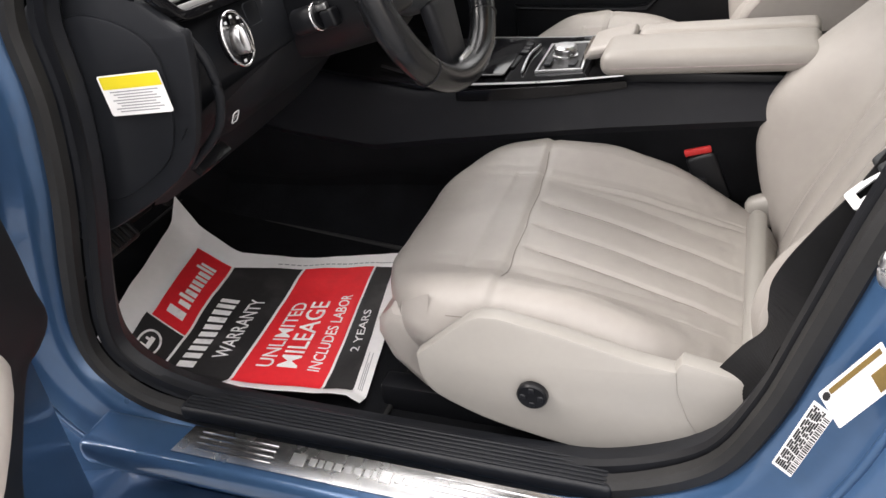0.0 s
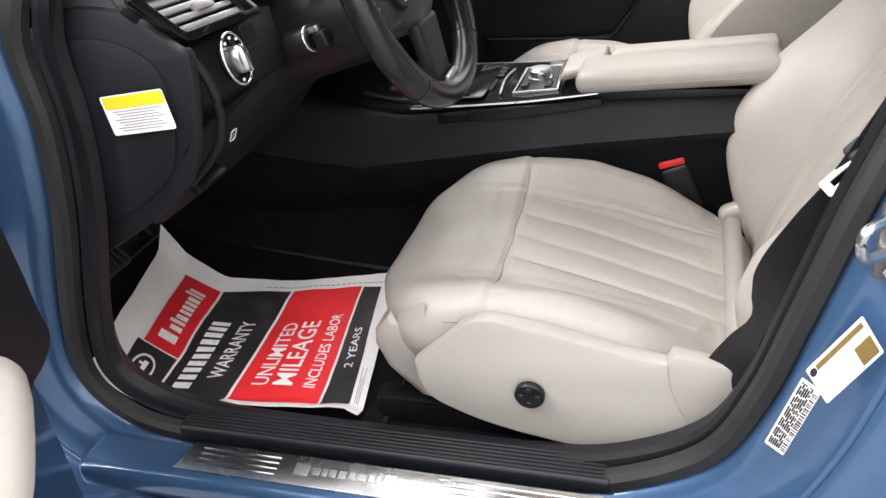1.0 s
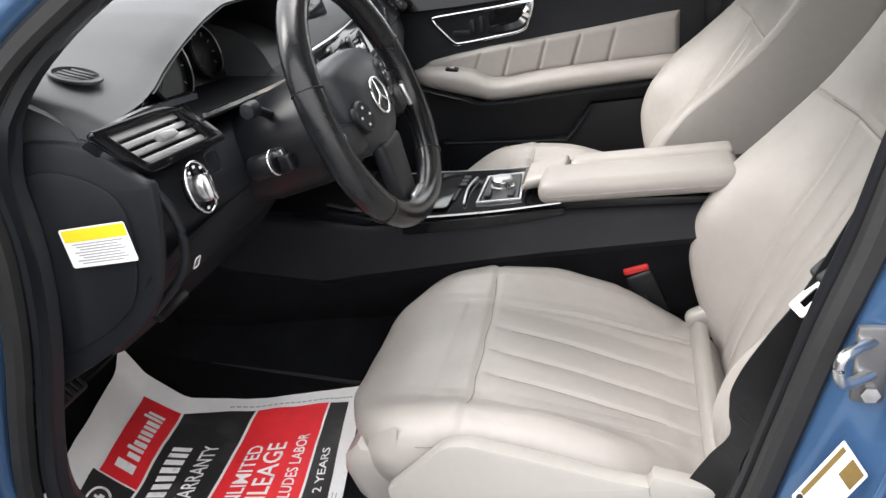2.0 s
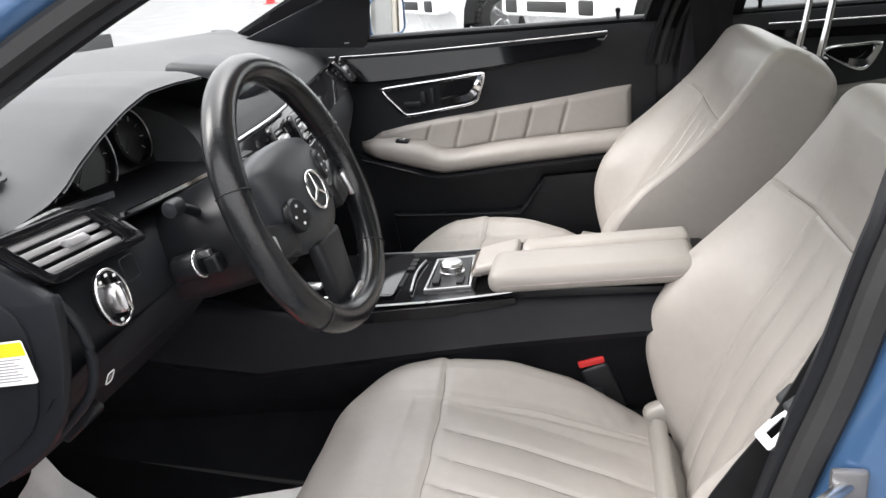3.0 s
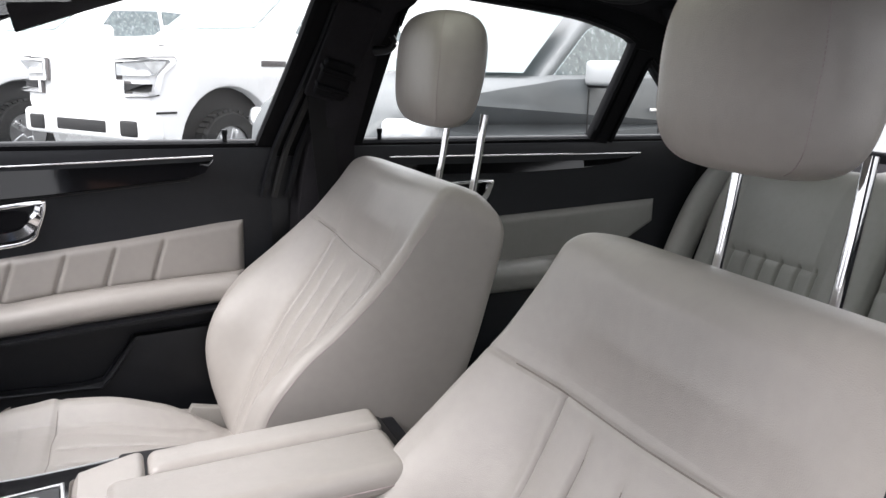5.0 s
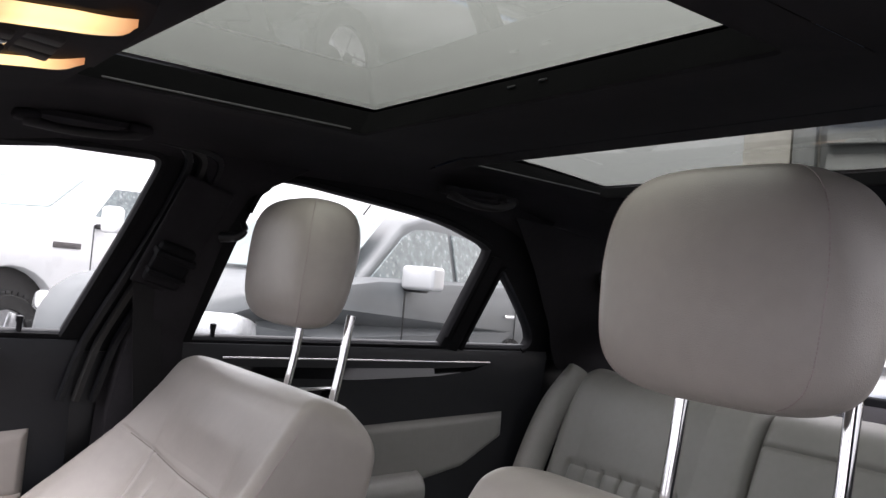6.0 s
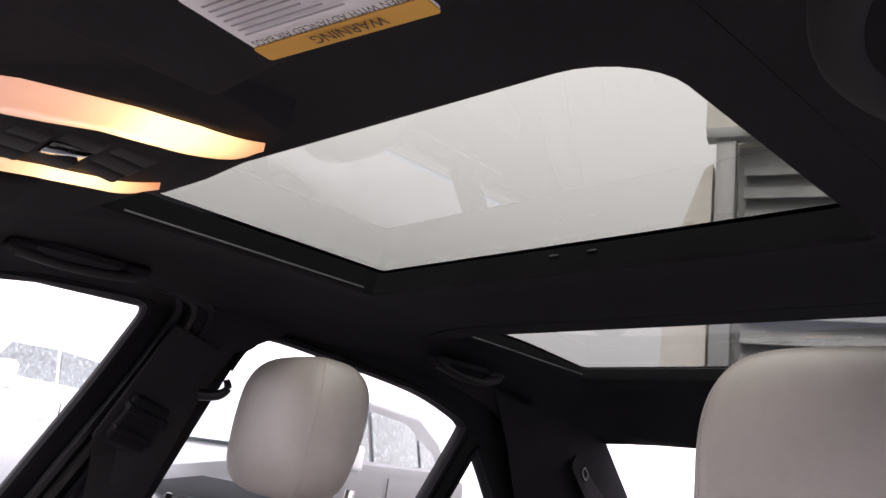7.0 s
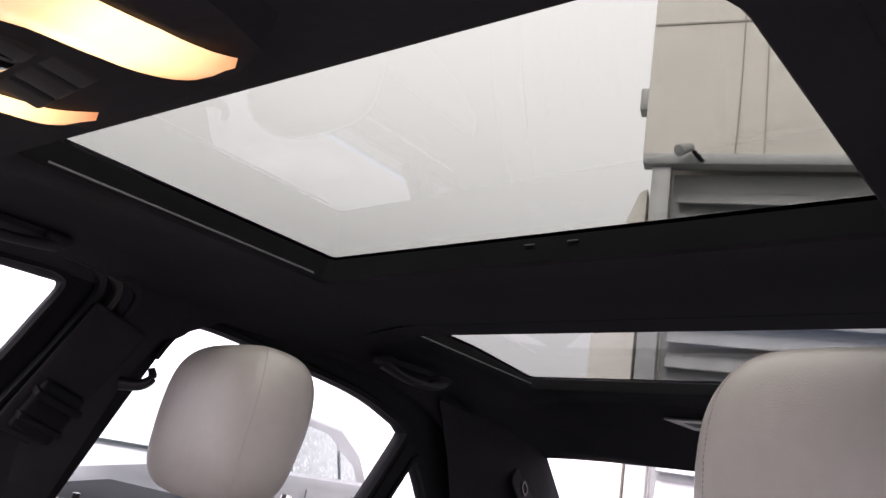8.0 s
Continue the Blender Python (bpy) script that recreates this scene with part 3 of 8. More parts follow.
def rear_window():
    rows = []
    for y in np.linspace(-0.66, 0.66, 13):
        c = (y / 0.66) ** 2
        rows.append([(x - 0.05 * c, y * k, z) for x, k, z in ((1.60, 0.90, 1.258), (1.73, 0.93, 1.165), (1.86, 0.97, 1.065), (1.99, 1.0, 0.965))])
    return loft(rows, False, False, False)


w = structure("window_9", rear_window(), GLASS, "clear rear window", "rear window")
w.visible_shadow = False


def a_pillar(sgn):
    """Trim from the dash corner up along the windscreen to the roof."""
    rows = []
    for t in np.linspace(0, 1, 10):
        f = Vector((-0.62 + 0.68 * t, 0.655 - 0.075 * t - (0.035 if sgn < 0 else 0.0), 1.02 + 0.245 * t))
        r = Vector((interp(t, [(0, -0.30), (0.25, -0.262), (0.6, -0.06), (1, 0.16)]), 0, interp(t, [(0, 0.985), (0.25, 1.125), (0.6, 1.232), (1, 1.302)])))
        if sgn < 0:
            r.x, r.z = interp(t, [(0, -0.455), (0.25, -0.378), (0.6, -0.145), (1, 0.12)]), interp(t, [(0, 0.985), (0.25, 1.06), (0.6, 1.197), (1, 1.292)])
        r.y = side_y(r.z) - 0.004 if sgn > 0 else -left_y(r.z) - 0.028
        rows.append([(p.x, sgn * p.y, p.z) for p in (f.lerp(r, s) + Vector((0, -0.022 * math.sin(math.pi * s) * (1 - 0.3 * t), 0.004)) for s in np.linspace(0, 1, 8))])
    return thicken(loft(rows, False, False, False), 0.004)


part("front_pillar_trim", a_pillar(1), SOFT, frame_r)
part("front_pillar_trim", a_pillar(-1), SOFT, frame_l)
bm = rbox((-0.36, 0.706, 1.004), (0.05, 0.003, 0.003), 0.001, 1)
part("pillar_mark", bm, SATIN, frame_r)

# floor: carpet that climbs towards the pedals, tunnel under the console, rear footwell
def floor_z(x, y):
    z = 0.345 + 0.13 * max(0.0, -x - 0.22) if x > -0.66 else 0.402 + 0.75 * (-x - 0.66)
    return z + 0.16 * math.exp(-((abs(y) - 0.02) / 0.13) ** 4)


def floor_mesh():
    return thicken(sheet(lambda x, y: (x, y, floor_z(x, y)), [-1.0, -0.95, -0.9, -0.85, -0.8, -0.75, -0.7, -0.66, -0.6, -0.5, -0.4, -0.3, -0.22, -0.1, 0.1, 0.4, 0.8, 1.2, 1.6], np.linspace(-0.69, 0.76, 31)), -0.01)


structure("floor", floor_mesh(), CARPET, "black carpeted car floor with a raised tunnel", "car floor")
structure("wall_front", rbox((-1.02, 0, 0.72), (0.04, 1.5, 0.70), 0.005, 2), CARPET, "dark carpeted bulkhead behind the dashboard", "bulkhead")
structure("wall_rear", rbox((1.98, 0, 0.64), (0.04, 1.5, 0.66), 0.005, 2), CARPET, "dark bulkhead behind the rear seat", "bulkhead")
structure("parcel_shelf", thicken(sheet(lambda x, y: (x, y, 0.945 + 0.008 * math.cos(3 * y)), np.linspace(1.60, 1.99, 5), np.linspace(-0.68, 0.68, 9)), 0.01), LINER, "dark fabric parcel shelf", "parcel shelf")

# ---------------------------------------------------------------- driver's door opening
OPENING = smoothpath([(0.441, 0.858), (0.464, 0.95), (0.495, 1.05), (0.532, 1.18), (0.545, 1.27), (0.48, 1.318), (0.28, 1.318), (0.13, 1.295), (-0.02, 1.245), (-0.16, 1.185), (-0.293, 1.112), (-0.385, 1.045), (-0.437, 0.95),
                      (-0.440, 0.85), (-0.462, 0.74), (-0.497, 0.63), (-0.522, 0.53), (-0.515, 0.465), (-0.470, 0.415), (-0.400, 0.392), (-0.25, 0.387), (-0.02, 0.388), (0.14, 0.394), (0.225, 0.415), (0.310, 0.470), (0.354, 0.555), (0.383, 0.656), (0.413, 0.768)], 5, True)


def offset_loop(loop, d):
    """Loop moved outwards (d > 0) in its plane."""
    out, n = [], len(loop)
    for i in range(n):
        t = (loop[(i + 2) % n] - loop[(i - 2) % n]).normalized()
        out.append(Vector((loop[i].x + t.y * d, loop[i].y - t.x * d)))
    return out


LOOP = [Vector((p.x, p.y)) for p in OPENING]
area = sum(LOOP[i].x * LOOP[i - 1].y - LOOP[i - 1].x * LOOP[i].y for i in range(len(LOOP)))
OUT = 1.0 if area < 0 else -1.0


def jamb_ring(d, dy):
    """The opening's edge moved out (d > 0) or in; the flange is slim at the rear pillar and the sill."""
    out = []
    for p, q in zip(LOOP, offset_loop(LOOP, OUT)):
        k = d if d > 0 else d * interp(p.x, [(-0.45, 1.0), (-0.30, 0.62), (0.20, 0.50), (0.30, 0.36)]) * (1.0 if p.y < 1.0 else 0.9)
        v = p.lerp(q, k)
        out.append((v.x, left_y(v.y) + dy, v.y))
    return out


opening = thing("door_frame", "blue painted door opening with black rubber seal, driver's door open", "door frame", kind="structure")
part("jamb", loft([jamb_ring(-0.004, 0.010), jamb_ring(0.004, -0.004), jamb_ring(0.014, -0.016), jamb_ring(0.024, -0.020), jamb_ring(0.045, -0.024), jamb_ring(0.060, -0.034), jamb_ring(0.068, -0.052),
                   jamb_ring(0.078, -0.070), jamb_ring(0.094, -0.082), jamb_ring(0.12, -0.090)], True, False, False), BLUE, opening, "blue metallic painted door jamb with a stepped flange")
part("flange_bead", sweep(jamb_ring(0.0665, -0.050), 0.0045, True, (0, -1, 0)), BLUE, opening, "pressed edge of the blue jamb")
seal = [(-0.014, -0.004), (-0.013, 0.008), (-0.006, 0.014), (0.006, 0.014), (0.012, 0.008), (0.013, -0.004)]
part("door_seal", sweep(jamb_ring(-0.014, 0.004), seal, True, (0, -1, 0)), RUBBER, opening, "dusty black rubber door seal")
part("inner_seal", sweep(jamb_ring(-0.042, 0.018), [(-0.009, -0.004), (-0.007, 0.005), (0.004, 0.007), (0.010, 0.001), (0.010, -0.005)], True, (0, -1, 0)), HARD, opening)
part("lining_edge", loft([jamb_ring(-0.030, 0.010), jamb_ring(-0.050, 0.016), jamb_ring(-0.054, 0.03), jamb_ring(-0.035, 0.055), jamb_ring(0.02, 0.075)], True, False, False), SOFT, opening)

# painted side of the car round the opening: fender, sill and rear door skin
def flank():
    out = [(-0.95, 0.25), (-0.95, 1.0), (-0.72, 1.02)]
    ring = [(p.x, p.y) for p in offset_loop(LOOP, OUT * 0.12)]
    top = [(-0.60, 1.10), (-0.30, 1.27), (0.0, 1.39), (0.3, 1.46), (0.62, 1.46), (0.64, 1.0), (0.66, 0.25)]
    return outline_panel(out + top, (ring,), 0.02, 0.004, lambda a, b, d: (a, left_y(b) - 0.098 - d * 0.8, b))


part("fender_and_sill", flank(), BLUE, opening, "blue metallic painted body side")
structure("rear_door_skin", outline_panel([(0.662, 0.25), (0.642, 1.0), (1.66, 1.0), (1.9, 0.98), (1.98, 0.25)], (), 0.03, 0.006, lambda a, b, d: (a, -0.785 - d, b)), BLUE, "blue metallic painted closed rear door", "car door")
structure("right_body_skin", outline_panel([(-0.95, 0.25), (-0.95, 0.98), (-0.6, 0.995), (1.66, 0.995), (1.98, 0.97), (1.98, 0.25)], (), 0.02, 0.004, lambda a, b, d: (a, 0.835 + d, b)), BLUE, "blue metallic painted body side on the passenger side", "car body")
# rocker steps below the opening
part("rocker", sweep([(-0.95, -0.80, 0.29), (0.9, -0.80, 0.29)], [(-0.05, -0.05), (-0.058, 0.0), (-0.035, 0.045), (0.02, 0.05), (0.02, -0.05)], False), BLUE, opening, "blue painted outer sill")

# ---------------------------------------------------------------- front seats
CUSHION = smoothpath([(-0.050, 0, 0.474), (-0.100, 0, 0.478), (-0.134, 0, 0.490), (-0.150, 0, 0.510), (-0.143, 0, 0.532), (-0.114, 0, 0.549), (-0.06, 0, 0.560), (0.02, 0, 0.556), (0.12, 0, 0.542), (0.22, 0, 0.520), (0.30, 0, 0.500), (0.345, 0, 0.486), (0.375, 0, 0.455), (0.38, 0, 0.42)], 22)
BACK = smoothpath([(0.375, 0, 0.445), (0.372, 0, 0.475), (0.385, 0, 0.53), (0.415, 0, 0.61), (0.452, 0, 0.69), (0.497, 0, 0.77), (0.536, 0, 0.85), (0.563, 0, 0.925), (0.577, 0, 0.965), (0.590, 0, 0.986), (0.612, 0, 0.995), (0.652, 0, 0.988), (0.688, 0, 0.965),
                   (0.706, 0, 0.925), (0.690, 0, 0.84), (0.655, 0, 0.72), (0.615, 0, 0.60), (0.575, 0, 0.50), (0.56, 0, 0.45)], 12)


def normals(path):
    out = []
    for i in range(len(path)):
        t = (path[min(i + 1, len(path) - 1)] - path[max(i - 1, 0)]).normalized()
        out.append(Vector((-t.z, 0, t.x)))
    return out


def cross_section(hw, depth, roll, nflat, nroll=7, nside=4):
    """Lateral position and drop from the crown across a padded shape."""
    half = [(hw - roll) * k / nflat for k in range(nflat + 1)]
    row = [(y, 0.0) for y in half]
    row += [(hw - roll + roll * math.sin(a), -roll + roll * math.cos(a)) for a in np.linspace(0, math.pi / 2, nroll + 1)[1:]]
    row += [(hw, -roll - (depth - roll) * k / nside) for k in range(1, nside + 1)]
    return [(-y, d) for y, d in reversed(row[1:])] + row


def calm(line, k):
    """A line with its small jags averaged out."""
    p = [Vector(q) for q in line]
    return [sum(p[max(0, i - k):i + k + 1], Vector()) / len(p[max(0, i - k):i + k + 1]) for i in range(len(p))]


def sew(rows, across, keep):
    """The line on a padded surface that runs at a given place across it."""
    out = []
    for r in rows:
        for a, b in zip(r, r[1:]):
            fa, fb = a[1] - across(a), b[1] - across(b)
            if fa * fb <= 0 and fa != fb:
                q = Vector(a).lerp(Vector(b), fa / (fa - fb))
                if keep(q):
                    out.append(q)
                break
    return calm(out, 2)


def cross_seam(y):
    """Where the seam across the cushion lies, along x."""
    return 0.026 - 0.042 * y


def cushion_mesh():
    N = normals(CUSHION)
    rows = []
    pleats = ((0.058, 0.010), (-0.008, -0.055), (-0.068, -0.112))
    for p, nn in zip(CUSHION, N):
        x = p.x
        front = p.z < 0.53 and x < -0.1
        hw = interp(x, [(0.0, 0.250), (0.2, 0.252), (0.35, 0.235), (0.39, 0.225)]) if x > 0 else 0.095 + 0.155 * math.sqrt(max(0.0, 1 - (-x / 0.154) ** 2.4))
        row = []
        for y, d in cross_section(hw, 0.060 if front else interp(x, [(-0.11, 0.062), (-0.04, 0.105)]), 0.055, 100, 10, 6):
            a = abs(y)
            top = 1.0 if d > -0.02 else max(0.0, 1 + (d + 0.02) / 0.03)
            bol = 0.036 * interp(a, [(0.12, 0), (0.145, 0.18), (0.165, 0.5), (0.185, 0.85), (0.205, 1), (0.225, 0.95), (0.25, 0.6)]) * soft(x, [(-0.12, 0), (-0.05, 0.45), (0.03, 0.85), (0.12, 1), (0.22, 0.7), (0.29, 0.1), (0.33, -0.3)]) * (0 if front else 1)
            ins = 0.0
            if x > -0.02 and not front:
                back = interp(x, [(0.03, 0.0), (0.06, 1), (0.28, 1), (0.32, 0.3)])
                ins -= 0.0030 * bump_at(x - cross_seam(y), 0.0055)
                ins += 0.0030 * interp(x - cross_seam(y), [(-0.04, 0), (-0.012, 1), (0.008, 0.2), (0.02, 0)])
                if y > 0:
                    ins -= 0.0035 * bump_at(y - 0.128 + 0.05 * (x - 0.03), 0.0055) * back
                t = (x - 0.03) / 0.29
                for a0, a1 in pleats:
                    ins -= 0.0044 * bump_at(y - (a0 + (a1 - a0) * t), 0.0040) * back
                if -0.15 < y < 0.13:
                    ins += 0.0030 * abs(math.sin(math.pi * (y + 0.008 + 0.05 * t) / 0.063)) * back - 0.0015
                ins += 0.0030 * noise.noise(Vector((x * 40, y * 22, 6.0))) * interp(x, [(0.2, 0), (0.31, 1)]) * interp(y, [(-0.24, 1), (-0.06, 0)])
            wob = 0.0022 * noise.noise(Vector((x * 14, y * 14, 3.1))) + 0.0006 * noise.noise(Vector((x * 60, y * 34, 8.7))) * interp(x, [(0.1, 0.3), (0.3, 2.2)])
            q = p + nn * (d + (bol + ins + wob) * top)
            tuck = max(0.0, -d - 0.05) * (0.35 if not front else 0.0)
            row.append((q.x, y - math.copysign(tuck, y), q.z))
        rows.append(row)
    lines = []
    for a0, a1 in pleats:
        lines.append(sew(rows, lambda q, a0=a0, a1=a1: a0 + (a1 - a0) * (q[0] - 0.03) / 0.29, lambda q: 0.05 < q[0] < 0.285 and q[2] > 0.49))
    n_ = len(rows[0])
    seam = []
    for j in range(n_):
        col = [r[j] for r in rows if r[j][2] > 0.535]
        if abs(rows[90][j][1]) < 0.222 and col:
            q = min(col, key=lambda v: abs(v[0] - cross_seam(v[1])))
            seam.append(q)
    lines.append(calm(seam, 9)[::3])
    lines += [calm([r[j] for r in rows if -0.03 < r[j][0] < 0.13 and r[j][2] > 0.50], 4) for j in (10, n_ - 11)]
    return loft(rows, False, False, False), lines


# the backrest in its own lean: along it (u) and forwards of it (w)
LEAN_BACK = radians(24)
AXIS, AHEAD = Vector((math.sin(LEAN_BACK), 0, math.cos(LEAN_BACK))), Vector((-math.cos(LEAN_BACK), 0, math.sin(LEAN_BACK)))
FOOT = Vector((0.385, 0, 0.45))


def back_mesh():
    """Level slices from the foot of the backrest to its top, each a closed ring with bolsters in front."""
    uw = [((p - FOOT).dot(AXIS), (p - FOOT).dot(AHEAD)) for p in BACK]
    peak = max(range(len(uw)), key=lambda i: uw[i][0])
    fr, bk = uw[:peak + 1], uw[peak:][::-1]
    fr = [q for i, q in enumerate(fr) if i == 0 or q[0] > max(v[0] for v in fr[:i])]
    bk = [q for i, q in enumerate(bk) if i == 0 or q[0] > max(v[0] for v in bk[:i])]
    u_top, w_top = uw[peak]
    u_seam = (Vector((0.536, 0, 0.846)) - FOOT).dot(AXIS)
    us = sorted({*np.linspace(0.0, u_top - 0.07, 110), *np.linspace(u_seam - 0.02, u_seam + 0.034, 36), *(u_top - 0.07 * (1 - math.sin(t)) for t in np.linspace(0, math.pi / 2, 26))})
    rows = []
    for u in us:
        wf, wb = (w_top, w_top) if u >= u_top - 1e-6 else (interp(u, fr), interp(u, bk))
        z = FOOT.z + u * AXIS.z
        hw = soft(z, [(0.44, 0.215), (0.50, 0.242), (0.58, 0.266), (0.66, 0.274), (0.75, 0.272), (0.82, 0.263), (0.88, 0.250), (0.95, 0.240), (1.0, 0.236)])
        rt = 0.040
        if u > u_top - rt:
            hw -= rt * (1 - math.sqrt(max(0.0, 1 - ((u - u_top + rt) / rt) ** 2)))
        thick = max(0.0005, wf - wb)
        rf, rb = min(0.016, thick * 0.4), min(0.030, thick * 0.5)
        edge = interp(z, [(0.5, 0.118), (0.7, 0.125), (0.85, 0.130)])
        amp = soft(z, [(0.45, 0.0), (0.50, 0.045), (0.56, 0.084), (0.63, 0.100), (0.70, 0.090), (0.78, 0.060), (0.85, 0.034), (0.91, 0.012), (0.95, 0.0)])
        ring = []
        for k in range(201):
            y = -(hw - rf) + 2 * (hw - rf) * k / 200
            a = abs(y)
            s = max(0.0, min(1.0, (a / hw - 0.50) / 0.36))
            low_k = soft(z, [(0.60, 1), (0.84, 0)])
            flat_s = max(0.0, (a / hw - 0.54) / 0.46)
            off = amp * (low_k * (s * s * (3 - 2 * s)) * (1.0 - 0.16 * max(0.0, (a / hw - 0.86) / 0.14)) + (1 - low_k) * flat_s ** 1.15)
            seam = u_seam + 0.055 * max(0.0, -y)
            off -= 0.0026 * bump_at(u - seam, 0.0034) * interp(a / hw, [(0.90, 1), (0.97, 0)])
            off += 0.0008 * interp(u - seam, [(-0.02, 0), (-0.004, 1), (0.004, 1), (0.025, 0)])
            if u < seam:
                low = interp(z, [(0.47, 0), (0.53, 1)])
                off -= 0.0085 * bump_at(a - edge, 0.0036) * low
                if a < edge:
                    for g in (-0.5, 0.0, 0.5):
                        top_z = 0.822 if g else 0.806
                        off -= 0.0095 * bump_at(y - g * edge, 0.0036) * interp(z, [(0.50, 0.5), (top_z - 0.05, 1), (top_z, 0)])
                    off += 0.0052 * abs(math.sin(math.pi * y / (edge / 2))) * interp(z, [(0.5, 1), (0.77, 1), (0.83, 0)])
            off += 0.010 * math.exp(-(a / 0.16) ** 2) * interp(z, [(0.85, 0), (0.90, 1), (0.95, 1), (0.98, 0)])
            off += 0.0018 * noise.noise(Vector((z * 13, y * 13, 5.5)))
            off *= min(1.0, thick / 0.05)
            ring.append((y, wf + off))
        lead = ring[-1][1]
        ring += [(hw - rf + rf * math.sin(t), lead - rf + rf * math.cos(t)) for t in np.linspace(0, math.pi / 2, 6)[1:]]
        w_side = lead - rf
        ring += [(hw + 0.004 * math.sin(math.pi * k / 9), w_side + (wb + rb - w_side) * k / 9) for k in range(1, 9)]
        ring += [(hw - rb + rb * math.cos(t), wb + rb - rb * math.sin(t)) for t in np.linspace(0, math.pi / 2, 7)]
        half = [q for q in ring if q[0] > hw - rf + 1e-6]
        ring += [((hw - rb) * (1 - 2 * k / 16), wb) for k in range(1, 16)]
        ring += [(-y, w) for y, w in reversed(half)]
        rows.append([FOOT + AXIS * u + AHEAD * w + Vector((0, y, 0)) for y, w in ring])
    lines = []
    edge_at = lambda q: interp(q[2], [(0.5, 0.118), (0.7, 0.125), (0.85, 0.130)])
    face = [r[:201] for r in rows]
    for g in (-1, -0.5, 0.0, 0.5, 1):
        lines.append(sew([r for r, u in zip(face, us) if u < u_seam - 0.004], lambda q, g=g: g * edge_at(q), lambda q, g=g: 0.56 < q[2] and (abs(g) == 1 or q[2] < 0.812)))
    nearest = lambda u: min(range(len(us)), key=lambda i: abs(us[i] - u))
    lines.append(calm([face[nearest(u_seam + 0.055 * max(0.0, -face[0][k].y))][k] for k in range(12, 189)], 6)[::3])
    for j in (204, len(rows[0]) - 4):
        lines.append([r[j] for r in rows if 0.52 < r[j][2] < 0.955])
    return loft(rows, True, False, True), lines


def pillow_mesh(w, h, d, n=26, taper=0.10):
    """A padded head restraint with two vertical seams."""
    bm = bmesh.new()
    bmesh.ops.create_cube(bm, size=2.0)
    bmesh.ops.subdivide_edges(bm, edges=bm.edges, cuts=n, use_grid_fill=True)
    for v in bm.verts:
        x, y, z = v.co
        pw = 4.2
        r = (abs(x) ** pw + abs(y) ** pw + abs(z) ** pw) ** (1 / pw)
        x, y, z = x / r, y / r, z / r
        f = 1.0 - taper * max(0.0, -z) ** 2 - 0.06 * max(0.0, z) ** 2
        yy = y * f
        back = 0.30 * (abs(yy) ** 3) if x < 0 else 0.0
        g = -0.020 * bump_at(abs(yy) - 0.80, 0.035) if x < 0.4 else 0.0
        v.co = ((x + back * (1 if x < 0 else 0)) * d / 2 * (1 + 0.10 * z) - (0.012 if x < 0 else 0) * (1 - z * z) - g * 0.06, yy * w / 2 * (1 + g), z * h / 2)
    return bm


def headrest_mesh(place, w=0.252, h=0.190, d=0.112):
    """A head restraint with a flat, slightly bowed face, slanted side panels and a round back."""
    plan = [(0.0, -0.965), (0.25, -0.965), (0.50, -0.91), (0.74, -0.76), (0.90, -0.50), (0.97, 0.0)]
    plan = [(-0.99, 0.0), (-0.98, -0.27), (-0.94, -0.50), (-0.865, -0.675), (-0.74, -0.795), (-0.53, -0.88), (-0.28, -0.935)] + plan
    full = [Vector((x, y, 0)) for x, y in plan] + [Vector((x, -y, 0)) for x, y in reversed(plan[1:-1])]
    full = smoothpath(full + full[:1], 6)[:-1]
    corner = [min(range(len(full)), key=lambda i: (full[i] - Vector((-0.78, sg * 0.765, 0))).length) for sg in (-1, 1)]
    rows, lines = [], ([], [])
    for k in range(41):
        s = -math.cos(math.pi * k / 40)
        z = math.copysign(abs(s) ** 0.92, s)
        f = max(0.02, 1 - abs(z) ** (4.2 if z > 0 else 5.0)) ** 0.27 * (1 - 0.05 * max(0.0, -z) - 0.11 * max(0.0, z) ** 1.6)
        fx = max(0.02, 1 - abs(z) ** 4.0) ** 0.36 * (0.90 + 0.10 * z)
        row = []
        for i, p in enumerate(full):
            groove = 1 - 0.004 * max(math.exp(-((i - c) / 0.8) ** 2) for c in corner)
            lump = 1 + 0.012 * noise.noise(Vector((p.x * 2, p.y * 2, z * 2 + 4)))
            x = p.x * fx * d / 2 * groove * lump + (0.010 * (1 - z * z) * (1 - p.y * p.y) if p.x > 0 else -0.007 * (1 - z * z) * (1 - p.y * p.y))
            row.append(place @ Vector((x, p.y * f * w / 2 * groove * lump, z * h / 2)))
        rows.append(row)
        if 3 < k < 37:
            for c, ln, sg in zip(corner, lines, (1, -1)):
                o = row[(c + 2 * sg) % len(full)]
                mid = place @ Vector((0, 0, z * h / 2))
                ln.append(o + (o - mid).normalized() * 0.0002)
    dense = []
    for ln in lines:
        dense.append(smoothpath(ln, 2))
    return loft(rows, True, True, False), dense


SHIELD_F = [(-0.046, 0.512), (0.001, 0.553), (0.021, 0.570), (0.034, 0.576), (0.055, 0.577)] + smoothpath([(0.11, 0.567), (0.16, 0.556), (0.216, 0.543), (0.254, 0.537)], 4) + [(0.257, 0.512), (0.270, 0.478), (0.293, 0.441), (0.262, 0.416)] + smoothpath([(0.230, 0.407), (0.14, 0.417), (0.049, 0.434), (-0.010, 0.455), (-0.034, 0.470), (-0.044, 0.490)], 4)
SHIELD_R = [(0.260, 0.538), (0.266, 0.548), (0.30, 0.541), (0.345, 0.533), (0.40, 0.530), (0.41, 0.48), (0.37, 0.442), (0.299, 0.441), (0.276, 0.480), (0.2625, 0.512)]


